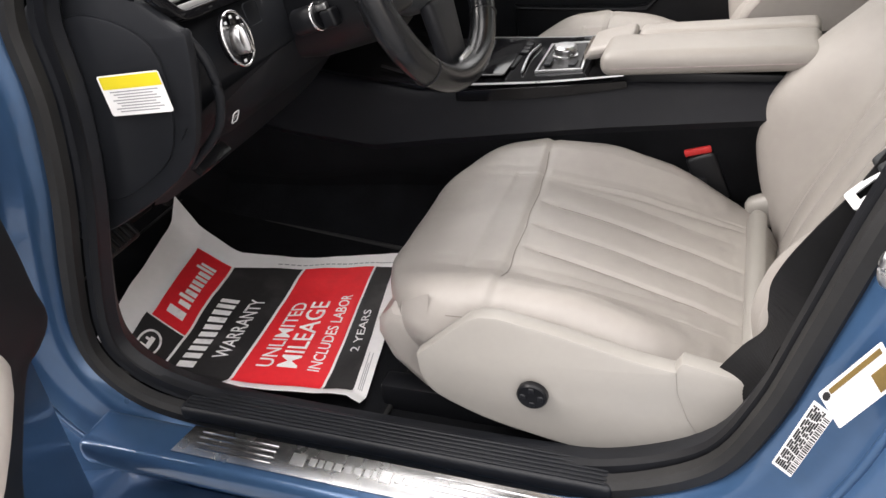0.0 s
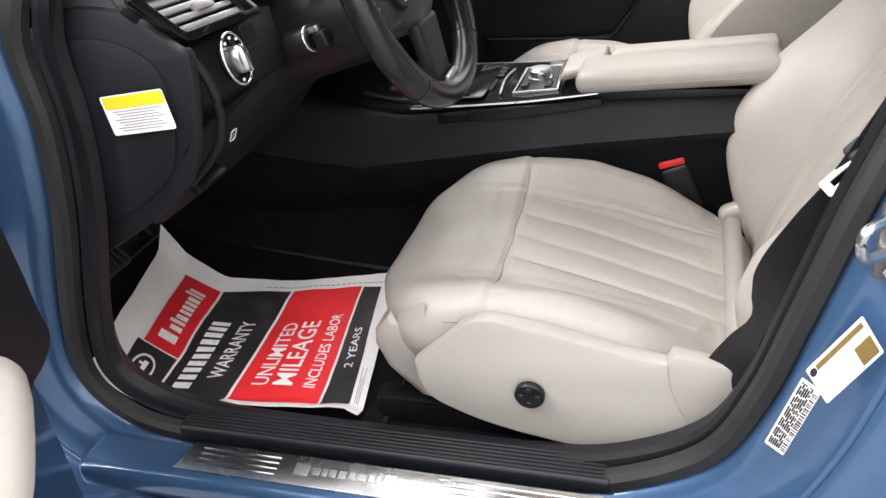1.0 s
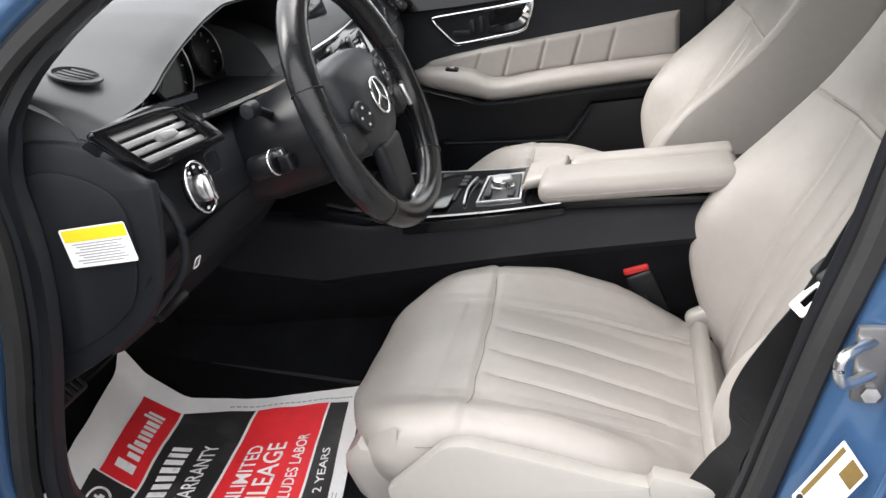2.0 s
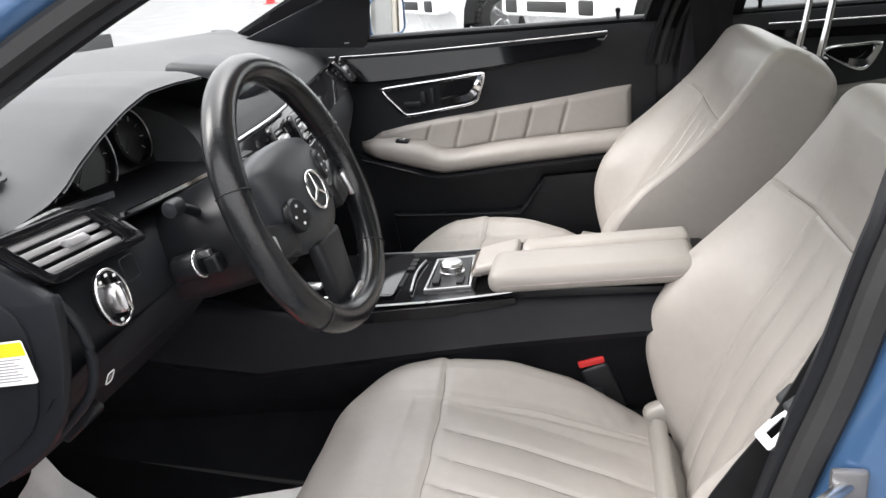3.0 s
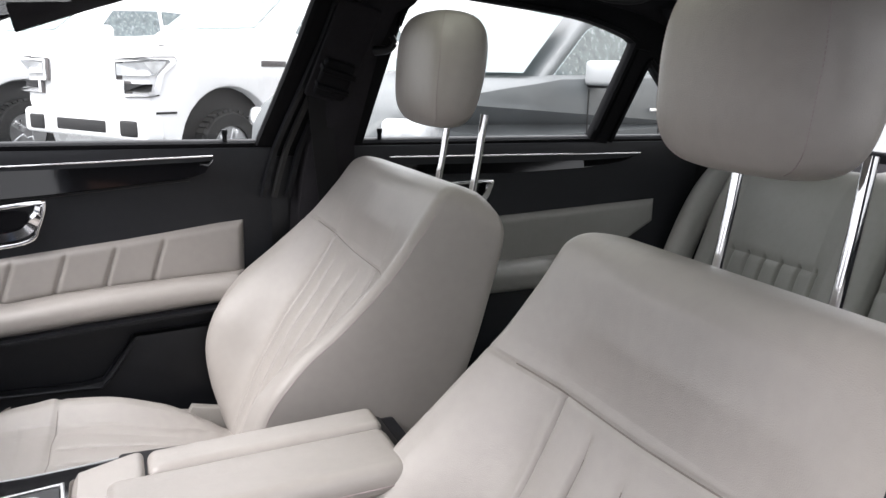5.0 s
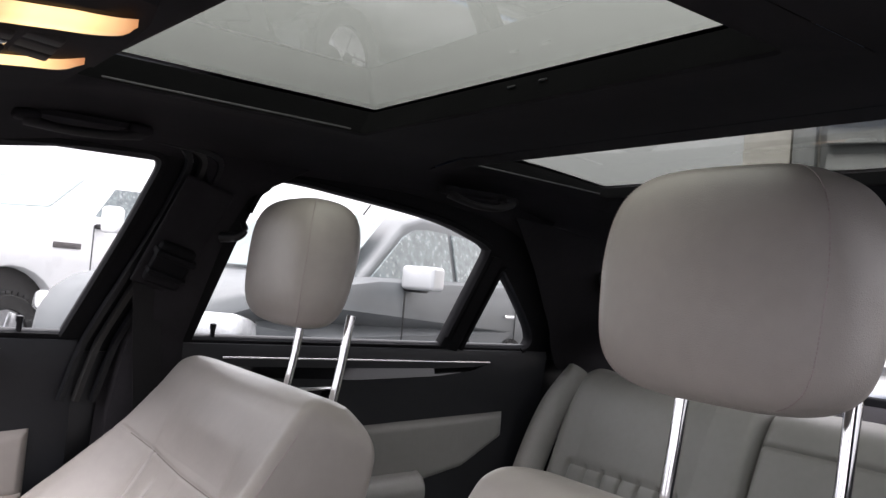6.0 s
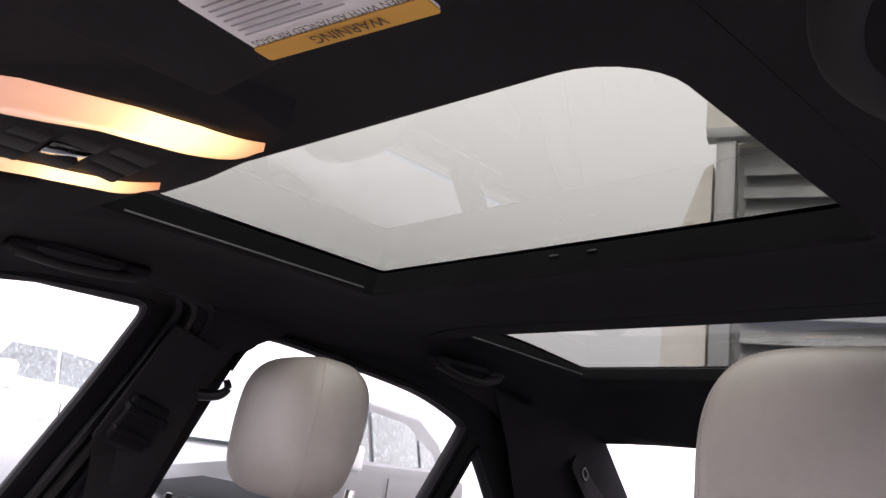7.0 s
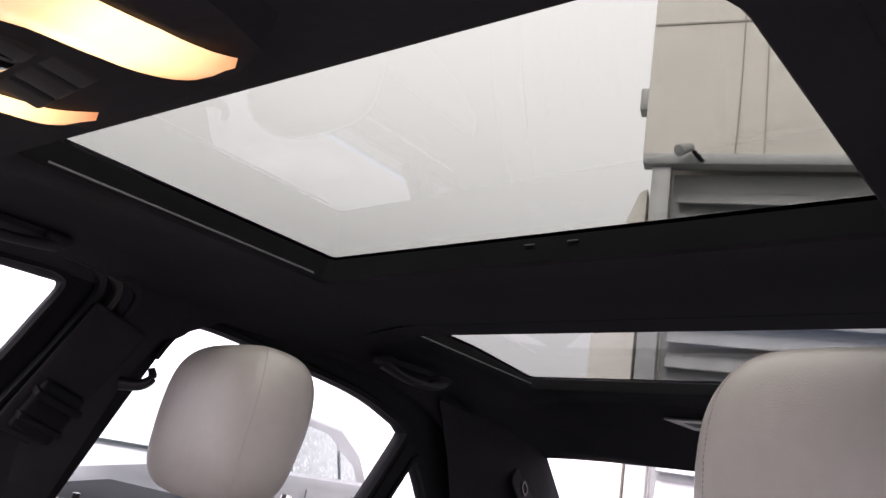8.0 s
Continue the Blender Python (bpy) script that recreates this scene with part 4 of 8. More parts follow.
def front_seat(name, label):
    """A leather bucket seat; the seat's own y runs towards the door as minus."""
    s = thing(name, label, "car seat", "front seats")
    mesh, creases = cushion_mesh()
    cu = part("seat_cushion", mesh, LEATHER, s, "pleated beige leather cushion")
    # thin dark lines along pleats and seam paint in the creases' shade
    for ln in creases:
        part("sewn_crease", sweep([Vector(q) for q in ln], 0.0007), CREASE_SHADE, cu)
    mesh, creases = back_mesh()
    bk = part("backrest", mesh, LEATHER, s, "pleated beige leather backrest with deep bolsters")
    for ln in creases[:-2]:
        part("sewn_crease", sweep([Vector(q) for q in ln], 0.0009), CREASE_SHADE, bk)
    for ln in creases[-2:]:
        part("edge_seam", sweep([Vector(q) for q in ln], 0.0006), LEATHER_SEAM, bk)
    place = pose(0.668, 0.010, 1.161, 0, 7, 0)
    hr, seams = headrest_mesh(place)
    head = part("headrest", hr, LEATHER, s, "smooth beige leather headrest raised on posts")
    for yy in (-0.068, 0.084):
        part("post", sweep([(0.694, yy, 0.92), (0.700, yy, 0.95), (0.712, yy, 1.02), (0.721, yy, 1.09)], 0.0065), CHROME, head, "polished chrome post")
        part("post_collar", lathe([(0.010, 0), (0.014, 0.002), (0.014, 0.008), (0.009, 0.011)], 16, pose(0.701, yy, 0.946, 0, 10, 0)), HARD, head)
    # stitched seams down both edges of the headrest's face
    for row in seams:
        st = []
        for p, q in zip(row, row[1:]):
            m = (p + q) / 2
            st.append(sweep([p.lerp(m, 0.35), q.lerp(m, 0.35)], 0.00045))
        part("stitching", join(*st), LEATHER_SEAM, head)
    # side shield in two pieces with the lumbar switch, inner shield, front apron, frame
    for nm, o, y0 in (("side_shield", SHIELD_F, -0.258), ("rear_shield", SHIELD_R, -0.256)):
        part(nm, outline_panel([((p[0] - 0.1) * 0.985 + 0.1, p[1]) for p in o], (), 0.024, 0.0055, lambda a, b, d, y0=y0: (a, y0 - 0.008 + d + 0.07 * (b - 0.50), b)), SHIELD, s, "beige moulded plastic shield")
    part("inner_shield", outline_panel(SHIELD_F, (), 0.03, 0.008, lambda a, b, d: (a, 0.235 + d, b - 0.02)), HARD, s, "black plastic inner shield")
    prof = [(-0.02, 0.500), (-0.085, 0.520), (-0.122, 0.522), (-0.134, 0.510), (-0.136, 0.494), (-0.124, 0.462), (-0.088, 0.424), (-0.05, 0.420), (-0.02, 0.43)]
    ap = outline_panel(prof, (), 0.455, 0.012, lambda a, b, d: (a + 0.030 * (d / 0.2275) ** 4 - 0.012 * (1 - (d / 0.2275) ** 2), d, b))
    part("front_apron", ap, LEATHER, s, "beige leather apron under the cushion")
    part("belt_slot", rbox((0.284, -0.262, 0.536), (0.046, 0.020, 0.012), 0.003, 2), SHIELD, s)
    m = pose(0.0975, -0.282, 0.487, 90, 0, 0)
    sw = part("lumbar_switch", lathe([(0.0185, 0.0), (0.0185, 0.006), (0.0165, 0.0085), (0.008, 0.0075), (0.0, 0.0075)], 32, m), HARD, s, "round black four-way lumbar switch")
    for a in range(4):
        q = Vector((0.0975 + 0.0105 * math.cos(a * math.pi / 2), -0.2905, 0.487 + 0.0105 * math.sin(a * math.pi / 2)))
        part("arrow", rbox(q, (0.007, 0.002, 0.007), 0.001, 1), SOFT, sw)
    part("seat_frame", rbox((0.11, 0.0, 0.425), (0.40, 0.42, 0.05), 0.015, 2), HARD, s, "dark seat frame")
    for yy in (-0.20, 0.20):
        part("rail", rbox((0.12, yy, 0.372), (0.52, 0.035, 0.05), 0.006, 2), STEEL if yy > 0 else HARD, s, "dark floor rail")
    part("rear_strip", rbox((0.338, -0.02, 0.497), (0.024, 0.36, 0.028), 0.009, 3, pose(0, 0, 0, 0, 24, 0)), SHIELD, s)
    part("hinge_cover", rbox((0.365, 0.205, 0.49), (0.085, 0.035, 0.055), 0.015, 3, pose(0, 0, 0, 0, -25, 0)), SHIELD, s)
    part("hinge_cover", rbox((0.375, -0.215, 0.51), (0.075, 0.035, 0.075), 0.016, 3, pose(0, 0, 0, 0, -25, 0)), SHIELD, s)
    return s


driver_seat = front_seat("driver_seat", "beige leather driver's seat with tall headrest on chrome posts")
driver_seat.location = (0.0, -0.365, 0.0)
passenger_seat = copy_thing(driver_seat, Matrix.Translation((-0.034, 0.366, -0.004)) @ Matrix.Diagonal((1, -1, 1, 1)))
# the passenger's backrest leans back a little further
hinge = FOOT + AXIS * 0.575 + AHEAD * 0.02
for ob in passenger_seat.children:
    if ob.name.startswith("backrest"):
        ob.matrix_local = Matrix.Translation(hinge) @ pose(0, 0, 0, 0, 5.5, 0) @ Matrix.Translation(-hinge) @ ob.matrix_local
passenger_seat.name = "passenger_seat"
for seat, dy, db in ((driver_seat, 0.040, 0.012), (passenger_seat, -0.034, -0.039)):
    for o in seat.children:
        if o.name.startswith("headrest"):
            o.location.y += dy
        elif o.name.startswith("backrest"):
            o.location.y += db
            o.location.z -= 0.014 if seat is driver_seat else 0.0
for o in passenger_seat.children:
    if o.name.split(".")[0] in ("side_shield", "rear_shield", "belt_slot", "lumbar_switch", "hinge_cover"):
        o.location.z -= 0.035
tagged(passenger_seat, "beige leather passenger seat beside the centre console")

# ---------------------------------------------------------------- rear bench
def bench_section(y0, y1, z_seam, pleats, insert):
    """One padded third of the bench's back."""
    path = smoothpath([(1.36, 0, 0.50), (1.39, 0, 0.60), (1.435, 0, 0.72), (1.475, 0, 0.83), (1.505, 0, 0.90), (1.535, 0, 0.945), (1.575, 0, 0.962), (1.62, 0, 0.955)], 14)
    N = normals(path)
    yc, hw = (y0 + y1) / 2, (y1 - y0) / 2
    rows = []
    for p, nn in zip(path, N):
        row = []
        for y, d in cross_section(hw, 0.05, 0.022, 90):
            top = 1.0 if d > -0.01 else 0.0
            off, a = 0.0, y
            if insert:
                lo, hi = insert
                inside = lo < y + yc < hi
                if p.z < z_seam + 0.003:
                    off -= 0.008 * (bump_at(y + yc - lo, 0.004) + bump_at(y + yc - hi, 0.004))
                    if inside:
                        for k in range(1, pleats):
                            off -= 0.009 * bump_at(y + yc - lo - (hi - lo) * k / pleats, 0.0040)
                if inside:
                    off -= 0.008 * bump_at(p.z - z_seam, 0.0040)
                off += 0.010 * interp(abs((y + yc) - (lo + hi) / 2) / (hi - lo), [(0.45, 0), (0.6, 1), (0.8, 1), (1, 0.6)])
            else:
                off -= 0.008 * bump_at(p.z - z_seam, 0.004) + 0.008 * bump_at(p.z - z_seam - 0.13, 0.004)
            off += 0.0015 * noise.noise(Vector((p.z * 12, (y + yc) * 12, 1.3)))
            q = p + nn * (d + off * top)
            row.append((q.x, y + yc, q.z))
        rows.append(row)
    return loft(rows, False, False, False)


bench = thing("rear_bench", "beige leather rear bench with pleated outer backs", "rear seat")
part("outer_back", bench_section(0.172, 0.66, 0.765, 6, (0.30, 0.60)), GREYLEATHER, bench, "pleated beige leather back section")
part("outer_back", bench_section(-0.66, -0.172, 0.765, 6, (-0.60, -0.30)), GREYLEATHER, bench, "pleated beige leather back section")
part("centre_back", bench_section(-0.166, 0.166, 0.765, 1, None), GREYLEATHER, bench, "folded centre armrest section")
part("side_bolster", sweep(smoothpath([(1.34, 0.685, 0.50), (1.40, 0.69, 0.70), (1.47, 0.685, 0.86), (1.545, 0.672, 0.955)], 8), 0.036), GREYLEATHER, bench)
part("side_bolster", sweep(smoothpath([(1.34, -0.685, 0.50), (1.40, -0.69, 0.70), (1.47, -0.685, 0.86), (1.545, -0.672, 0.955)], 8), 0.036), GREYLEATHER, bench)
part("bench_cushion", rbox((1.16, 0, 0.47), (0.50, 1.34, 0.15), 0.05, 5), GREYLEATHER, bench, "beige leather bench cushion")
for yy in (0.48, -0.48):
    hb = pillow_mesh(0.25, 0.135, 0.09, 14)
    bmesh.ops.transform(hb, matrix=pose(1.60, yy, 1.055, 0, 12, 0), verts=hb.verts)
    h = part("headrest", hb, GREYLEATHER, bench, "low beige leather headrest")
    part("post", sweep([(1.612, yy - 0.05, 0.95), (1.606, yy - 0.05, 1.02)], 0.006), CHROME, h)
    part("post", sweep([(1.612, yy + 0.05, 0.95), (1.606, yy + 0.05, 1.02)], 0.006), CHROME, h)

# ---------------------------------------------------------------- centre console
console = thing("centre_console", "black centre console with gloss trim and beige armrest", "console")


def console_body(skirt):
    """The moulded sides down to their crease, or the carpeted skirt below it."""
    rows = []
    for x in np.linspace(-0.62, 0.46, 28):
        top = interp(x, [(-0.62, 0.74), (-0.45, 0.69), (-0.22, 0.648), (0.0, 0.655), (0.12, 0.668), (0.46, 0.676)])
        cre = interp(x, [(-0.62, 0.63), (-0.45, 0.585), (-0.30, 0.560), (0.0, 0.592), (0.33, 0.624), (0.46, 0.632)])
        ht = interp(x, [(-0.62, 0.165), (-0.21, 0.128), (0.12, 0.112), (0.46, 0.118)])
        hm = interp(x, [(-0.62, 0.195), (-0.2, 0.158), (0.1, 0.142), (0.46, 0.142)])
        bot = interp(x, [(-0.62, 0.50), (-0.45, 0.49), (-0.30, 0.515), (-0.1, 0.50), (0.46, 0.48)])
        half = [(ht - 0.012, top), (ht, top - 0.004), (ht + 0.006, top - 0.018), (hm - 0.008, cre + 0.012), (hm, cre), (hm - 0.006, cre - 0.012), (hm - 0.010, bot), (hm - 0.03, bot - 0.02), (hm - 0.05, 0.36)]
        half = half[5:] if skirt else half[:6]
        rows.append([(x, -y, z) for y, z in half] [::-1] + [(x, y, z) for y, z in half])
    return loft(rows, True)


part("console_body", console_body(False), CONSOLE, console, "black soft-touch console sides", 50)
part("console_skirt", console_body(True), CARPET, console, "black carpeted tunnel side", 50)
# gloss deck with chrome edges
deck = lambda a, b, d: (a, b, interp(a, [(-0.45, 0.690), (-0.22, 0.652), (0.0, 0.661), (0.13, 0.673)]) + d)
part("gloss_deck", thicken(sheet(lambda u, v: deck(u, v * interp(u, [(-0.40, 0.135), (-0.20, 0.124), (0.12, 0.106)]), 0.004), [-0.40, -0.34, -0.28, -0.22, -0.16, -0.08, 0.0, 0.06, 0.12], np.linspace(-1, 1, 9)), 0.007), PIANO, console, "glossy piano black deck")
for s in (-1, 1):
    p = [(-0.20, s * 0.1265, 0.6563), (-0.15, s * 0.1235, 0.658), (0.0, s * 0.114, 0.664), (0.122, s * 0.108, 0.676)]
    part("chrome_edge", sweep(smoothpath(p, 6), [(-0.0020, 0), (-0.0014, 0.002), (0.0014, 0.002), (0.0020, 0)]), SATIN, console, "slim satin metal edge")
    q = [(-0.15, s * 0.1335, 0.643), (-0.1, s * 0.130, 0.645), (0.03, s * 0.122, 0.654), (0.128, s * 0.116, 0.665)]
    part("gloss_side_strip", sweep(smoothpath(q, 6), [(-0.003, -0.009), (-0.003, 0.010), (0.004, 0.010), (0.004, -0.009)], False, (0, 0, 1), True, lambda t: 0.55 + 0.45 * math.sin(math.pi * min(1, 0.25 + t * 0.75))), PIANO, console, "glossy black side strip")
# controller plate with its knob, switches, ashtray lid lines
plate = [(-0.028, -0.074), (0.050, -0.074), (0.040, 0.070), (-0.030, 0.066)]
part("controller_frame", outline_panel(plate, ([(-0.0255, -0.0715), (0.0475, -0.0715), (0.0377, 0.0675), (-0.0275, 0.0635)],), 0.006, 0.0010, lambda a, b, d: (a, b, deck(a, b, d)[2] + 0.0055)), SATIN, console, "satin metal frame")
part("controller_plate", outline_panel([(-0.022, -0.068), (0.044, -0.068), (0.035, 0.064), (-0.024, 0.060)], (), 0.004, 0.0, lambda a, b, d: (a, b, deck(a, b, d)[2] + 0.005)), PLATE, console, "dark grey metallic plate")
knob = part("controller_knob", lathe([(0.022, 0.0), (0.022, 0.003), (0.0185, 0.004), (0.0185, 0.009), (0.0200, 0.010), (0.0200, 0.016), (0.017, 0.019), (0.0, 0.0195)], 36, pose(0.008, 0.0, 0.669)), SATIN, console, "round satin metal controller knob")
part("knob_ring", lathe([(0.0193, 0.0), (0.0203, 0.002), (0.0193, 0.004)], 36, pose(0.008, 0, 0.6805)), CHROME, knob)
part("controller_button", rbox((0.030, -0.045, 0.6725), (0.012, 0.03, 0.005), 0.0015, 2), SOFT, console)
part("controller_button", rbox((-0.012, -0.045, 0.6725), (0.012, 0.03, 0.005), 0.0015, 2), SOFT, console)
part("switch_bar", sweep(smoothpath([(-0.050, -0.078, 0.667), (-0.056, 0.0, 0.668), (-0.050, 0.062, 0.667)], 5), [(-0.0022, -0.001), (-0.0016, 0.0018), (0.0016, 0.0018), (0.0022, -0.001)]), SATIN, console, "slim satin metal bar")
part("ashtray_lid", outline_panel(roundrect(-0.192, -0.097, -0.078, 0.097, 0.006), (), 0.003, 0.0008, lambda a, b, d: deck(a, b, d + 0.0092)), PIANO, console, "glossy black ashtray lid")
part("lid_pull", rbox((-0.075, -0.02, 0.663), (0.008, 0.06, 0.004), 0.001, 1), HARD, console)
for k in range(3):
    part("console_button", rbox((-0.072, 0.03 + 0.02 * k, 0.664), (0.014, 0.015, 0.005), 0.0015, 2), HARD, console)


def pad(x0, x1, y0, y1, z0, z1, r, nose=0.0):
    bm = rbox(((x0 + x1) / 2, (y0 + y1) / 2, (z0 + z1) / 2), (x1 - x0, y1 - y0, z1 - z0), r, 5)
    bmesh.ops.subdivide_edges(bm, edges=[e for e in bm.edges if e.calc_length() > 0.1], cuts=10, use_grid_fill=True)
    for v in bm.verts:
        t = (v.co.x - x0) / (x1 - x0)
        v.co.z += 0.016 * t - nose * max(0.0, 0.15 - t) * 2 * (1 if v.co.z > (z0 + z1) / 2 else -0.3) * 0.1
    return bm


part("armrest_lid", pad(0.086, 0.405, -0.130, -0.0225, 0.678, 0.717, 0.017), LEATHER, console, "beige leather armrest lid on the driver's side")
part("armrest_lid", pad(0.132, 0.405, -0.0215, 0.034, 0.678, 0.7175, 0.012), LEATHER, console, "beige leather armrest lid on the passenger's side")
part("armrest_nose", pad(0.050, 0.129, -0.066, 0.034, 0.680, 0.704, 0.010, 0.5), LEATHER, console, "small beige leather front pad")
part("armrest_seam", sweep([(0.105, -0.1303, 0.694), (0.395, -0.1303, 0.709)], 0.0007), LEATHER_SEAM, console)
part("armrest_base", rbox((0.27, 0.0, 0.668), (0.34, 0.215, 0.03), 0.006, 2), HARD, console)
# selector stalk trim and cup area chrome seen through the wheel
part("phone_key", rbox((-0.235, -0.06, 0.672), (0.05, 0.018, 0.010), 0.004, 2), SATIN, console)
part("tray_rim", sweep(smoothpath([(-0.30, -0.09, 0.675), (-0.24, -0.095, 0.664), (-0.17, -0.088, 0.662)], 5), 0.004), CHROME, console)

# red release of the buckle beside the driver's seat
def buckle(yc, s):
    b = thing("belt_buckle", "black seat belt buckle with red release button", "seat belt buckle", "belt buckles")
    tilt = pose(0, 0, 0, 0, -22, 0)
    part("buckle_body", rbox((0.262, yc, 0.520), (0.046, 0.026, 0.085), 0.006, 3, tilt), HARD, b)
    part("release_button", rbox((0.243, yc, 0.566), (0.042, 0.021, 0.012), 0.003, 2, pose(0, 0, 0, 0, -16, 0)), REDPLASTIC, b, "red release button")
    part("buckle_stalk", rbox((0.285, yc, 0.455), (0.03, 0.014, 0.07), 0.004, 2, tilt), WEB, b)
    return b


buckle(-0.128, 1)
bk2 = buckle(0.135, 1)
bk2.location.x = -0.045

# ---------------------------------------------------------------- dashboard
dash = thing("dashboard", "black dashboard with gloss trim, vents and instrument cluster", "dashboard")


def dash_ring(y):
    """Profile of the dash from the windscreen over the top and down to the knees."""
    k = abs(y) / 0.72
    fx = -0.035 * max(0, k - 0.7) / 0.3
    right = interp(y, [(-0.1, 0.0), (0.25, -0.022), (0.55, -0.048), (0.74, -0.066)])
    top = 0.010 * math.cos(y * 2.2)
    pts = [(-0.80 + 0.14 * k * k, 1.062 + top - 0.012 * k), (-0.66 + 0.06 * k * k, 1.060 + top), (-0.50, 1.036 + top), (-0.40, 1.012 + top), (-0.345, 0.990 + top), (-0.318, 0.972), (-0.305, 0.945), (-0.285, 0.920), (-0.262, 0.900), (-0.250, 0.868),
           (-0.252, 0.835), (-0.272, 0.795), (-0.310, 0.755), (-0.385, 0.702), (-0.46, 0.665), (-0.60, 0.655), (-0.80, 0.70)]
    c = interp(abs(y + 0.372), [(0.150, 1.0), (0.172, 0.0)])
    for i, (x, z) in ((3, (-0.478, 1.000)), (4, (-0.468, 0.960)), (5, (-0.445, 0.922)), (6, (-0.345, 0.912))):
        pts[i] = (pts[i][0] + (x - pts[i][0]) * c, pts[i][1] + (z - pts[i][1]) * c)
    return [(x + fx + (right if x > -0.6 else 0), y, z) for x, z in pts]


ys = [-0.640, -0.63, -0.60, -0.56, -0.545, -0.535, -0.522, -0.50, -0.45, -0.40, -0.35, -0.30, -0.25, -0.222, -0.209, -0.199, -0.18, -0.1, 0.0, 0.1, 0.2, 0.3, 0.4, 0.5, 0.6, 0.68, 0.725]
rings = [smoothpath([Vector(q) for q in dash_ring(y)], 3) for y in ys]
part("dash_body", loft([r[18:] + r[:1] for r in rings], False), FASCIA, dash, "black lower dash", 50)
part("dash_top", loft([r[:19] for r in rings], False), DASHTOP, dash, "dark grey grained dash skin", 50)
# end cap with its yellow-headed notice
CAP = smoothpath([(-0.252, 0.905), (-0.262, 0.915), (-0.318, 0.951), (-0.40, 0.957), (-0.46, 0.92), (-0.485, 0.82), (-0.492, 0.70), (-0.478, 0.652), (-0.40, 0.688), (-0.296, 0.762), (-0.262, 0.835)], 4, True)
part("end_cap", outline_panel([(p.x, p.y) for p in CAP], (), 0.016, 0.006, lambda a, b, d: (a, -0.641 + d - 0.012 * math.sin((b - 0.65) * 8), b)), FASCIA, dash, "black end cap with a pressed edge")
part("cap_panel", outline_panel([(p.x, p.y) for p in smoothpath([(-0.285, 0.885), (-0.33, 0.925), (-0.40, 0.925), (-0.435, 0.85), (-0.44, 0.76), (-0.425, 0.71), (-0.36, 0.735), (-0.300, 0.79)], 4, True)], (), 0.006, 0.002, lambda a, b, d: (a, -0.650 + d - 0.012 * math.sin((b - 0.65) * 8), b)), FASCIA, dash)
# ridge between cap and fascia
part("fascia_ridge", sweep(smoothpath([(-0.33, -0.644, 0.960), (-0.268, -0.636, 0.908), (-0.246, -0.630, 0.86), (-0.258, -0.626, 0.80), (-0.312, -0.626, 0.745)], 6), 0.0055), FASCIA, dash)
# knee panel below the fascia
part("knee_panel", outline_panel([(p.x, p.y) for p in smoothpath([(-0.62, 0.0), (-0.20, 0.0), (-0.19, 0.10), (-0.25, 0.155), (-0.60, 0.155), (-0.64, 0.08)], 3, True)], (), 0.012, 0.004, lambda a, b, d: (-0.262 - b * 0.78 + d * 0.6, a, 0.825 - b * 0.92 + d * 0.8)), FASCIA, dash, "black knee panel")
part("bonnet_release", rbox((-0.335, -0.56, 0.722), (0.02, 0.07, 0.012), 0.004, 2, pose(0, 0, 0, 0, 40, 0)), HARD, dash)


def vent(origin, xa, ya, w, h, slats, name="air_vent"):
    m = frame_at(origin, xa, ya)
    fr = part(name, outline_panel(roundrect(-w / 2, -h / 2, w / 2, h / 2, 0.010), (roundrect(-w / 2 + 0.010, -h / 2 + 0.009, w / 2 - 0.022, h / 2 - 0.009, 0.007),), 0.012, 0.003, lambda a, b, d: m(a, b, d)), PIANO, dash, "gloss black vent frame")
    part("vent_box", outline_panel(roundrect(-w / 2 + 0.004, -h / 2 + 0.004, w / 2 - 0.004, h / 2 - 0.004, 0.006), (), 0.004, 0.0, lambda a, b, d: m(a, b, d - 0.022)), HARD, fr)
    for k in range(slats):
        b0 = -h / 2 + 0.009 + (h - 0.018) * (k + 0.5) / slats
        bm = rbox((-0.006, b0, -0.004), (w - 0.036, (h - 0.018) / slats * 0.62, 0.012), 0.002, 2)
        for v in bm.verts:
            v.co = m(*v.co)
        part("vent_slat", bm, SILVER, fr, "satin metal slat")
    bm = rbox((0.002, 0.0, 0.004), (0.030, 0.012, 0.012), 0.003, 2)
    for v in bm.verts:
        v.co = m(*v.co)
    part("vent_tab", bm, SILVER, fr)
    return fr


vent((-0.272, -0.580, 0.945), (0.08, 1.0, -0.04), (-0.36, -0.55, 0.75), 0.152, 0.074, 4)
# trim strip above the vent running to the cluster
part("trim_strip", sweep(smoothpath([(-0.290, -0.655, 0.972), (-0.285, -0.58, 0.975), (-0.268, -0.50, 0.972)], 5), [(-0.004, -0.003), (-0.004, 0.004), (0.004, 0.004), (0.004, -0.003)]), CHROME, dash)
part("trim_strip", sweep(smoothpath([(-0.258, -0.505, 0.949), (-0.257, -0.43, 0.945), (-0.258, -0.33, 0.940), (-0.264, -0.24, 0.934)], 6), [(-0.0025, -0.002), (-0.0025, 0.003), (0.0025, 0.003), (0.0025, -0.002)]), CHROME, dash, "thin chrome line under the cluster")

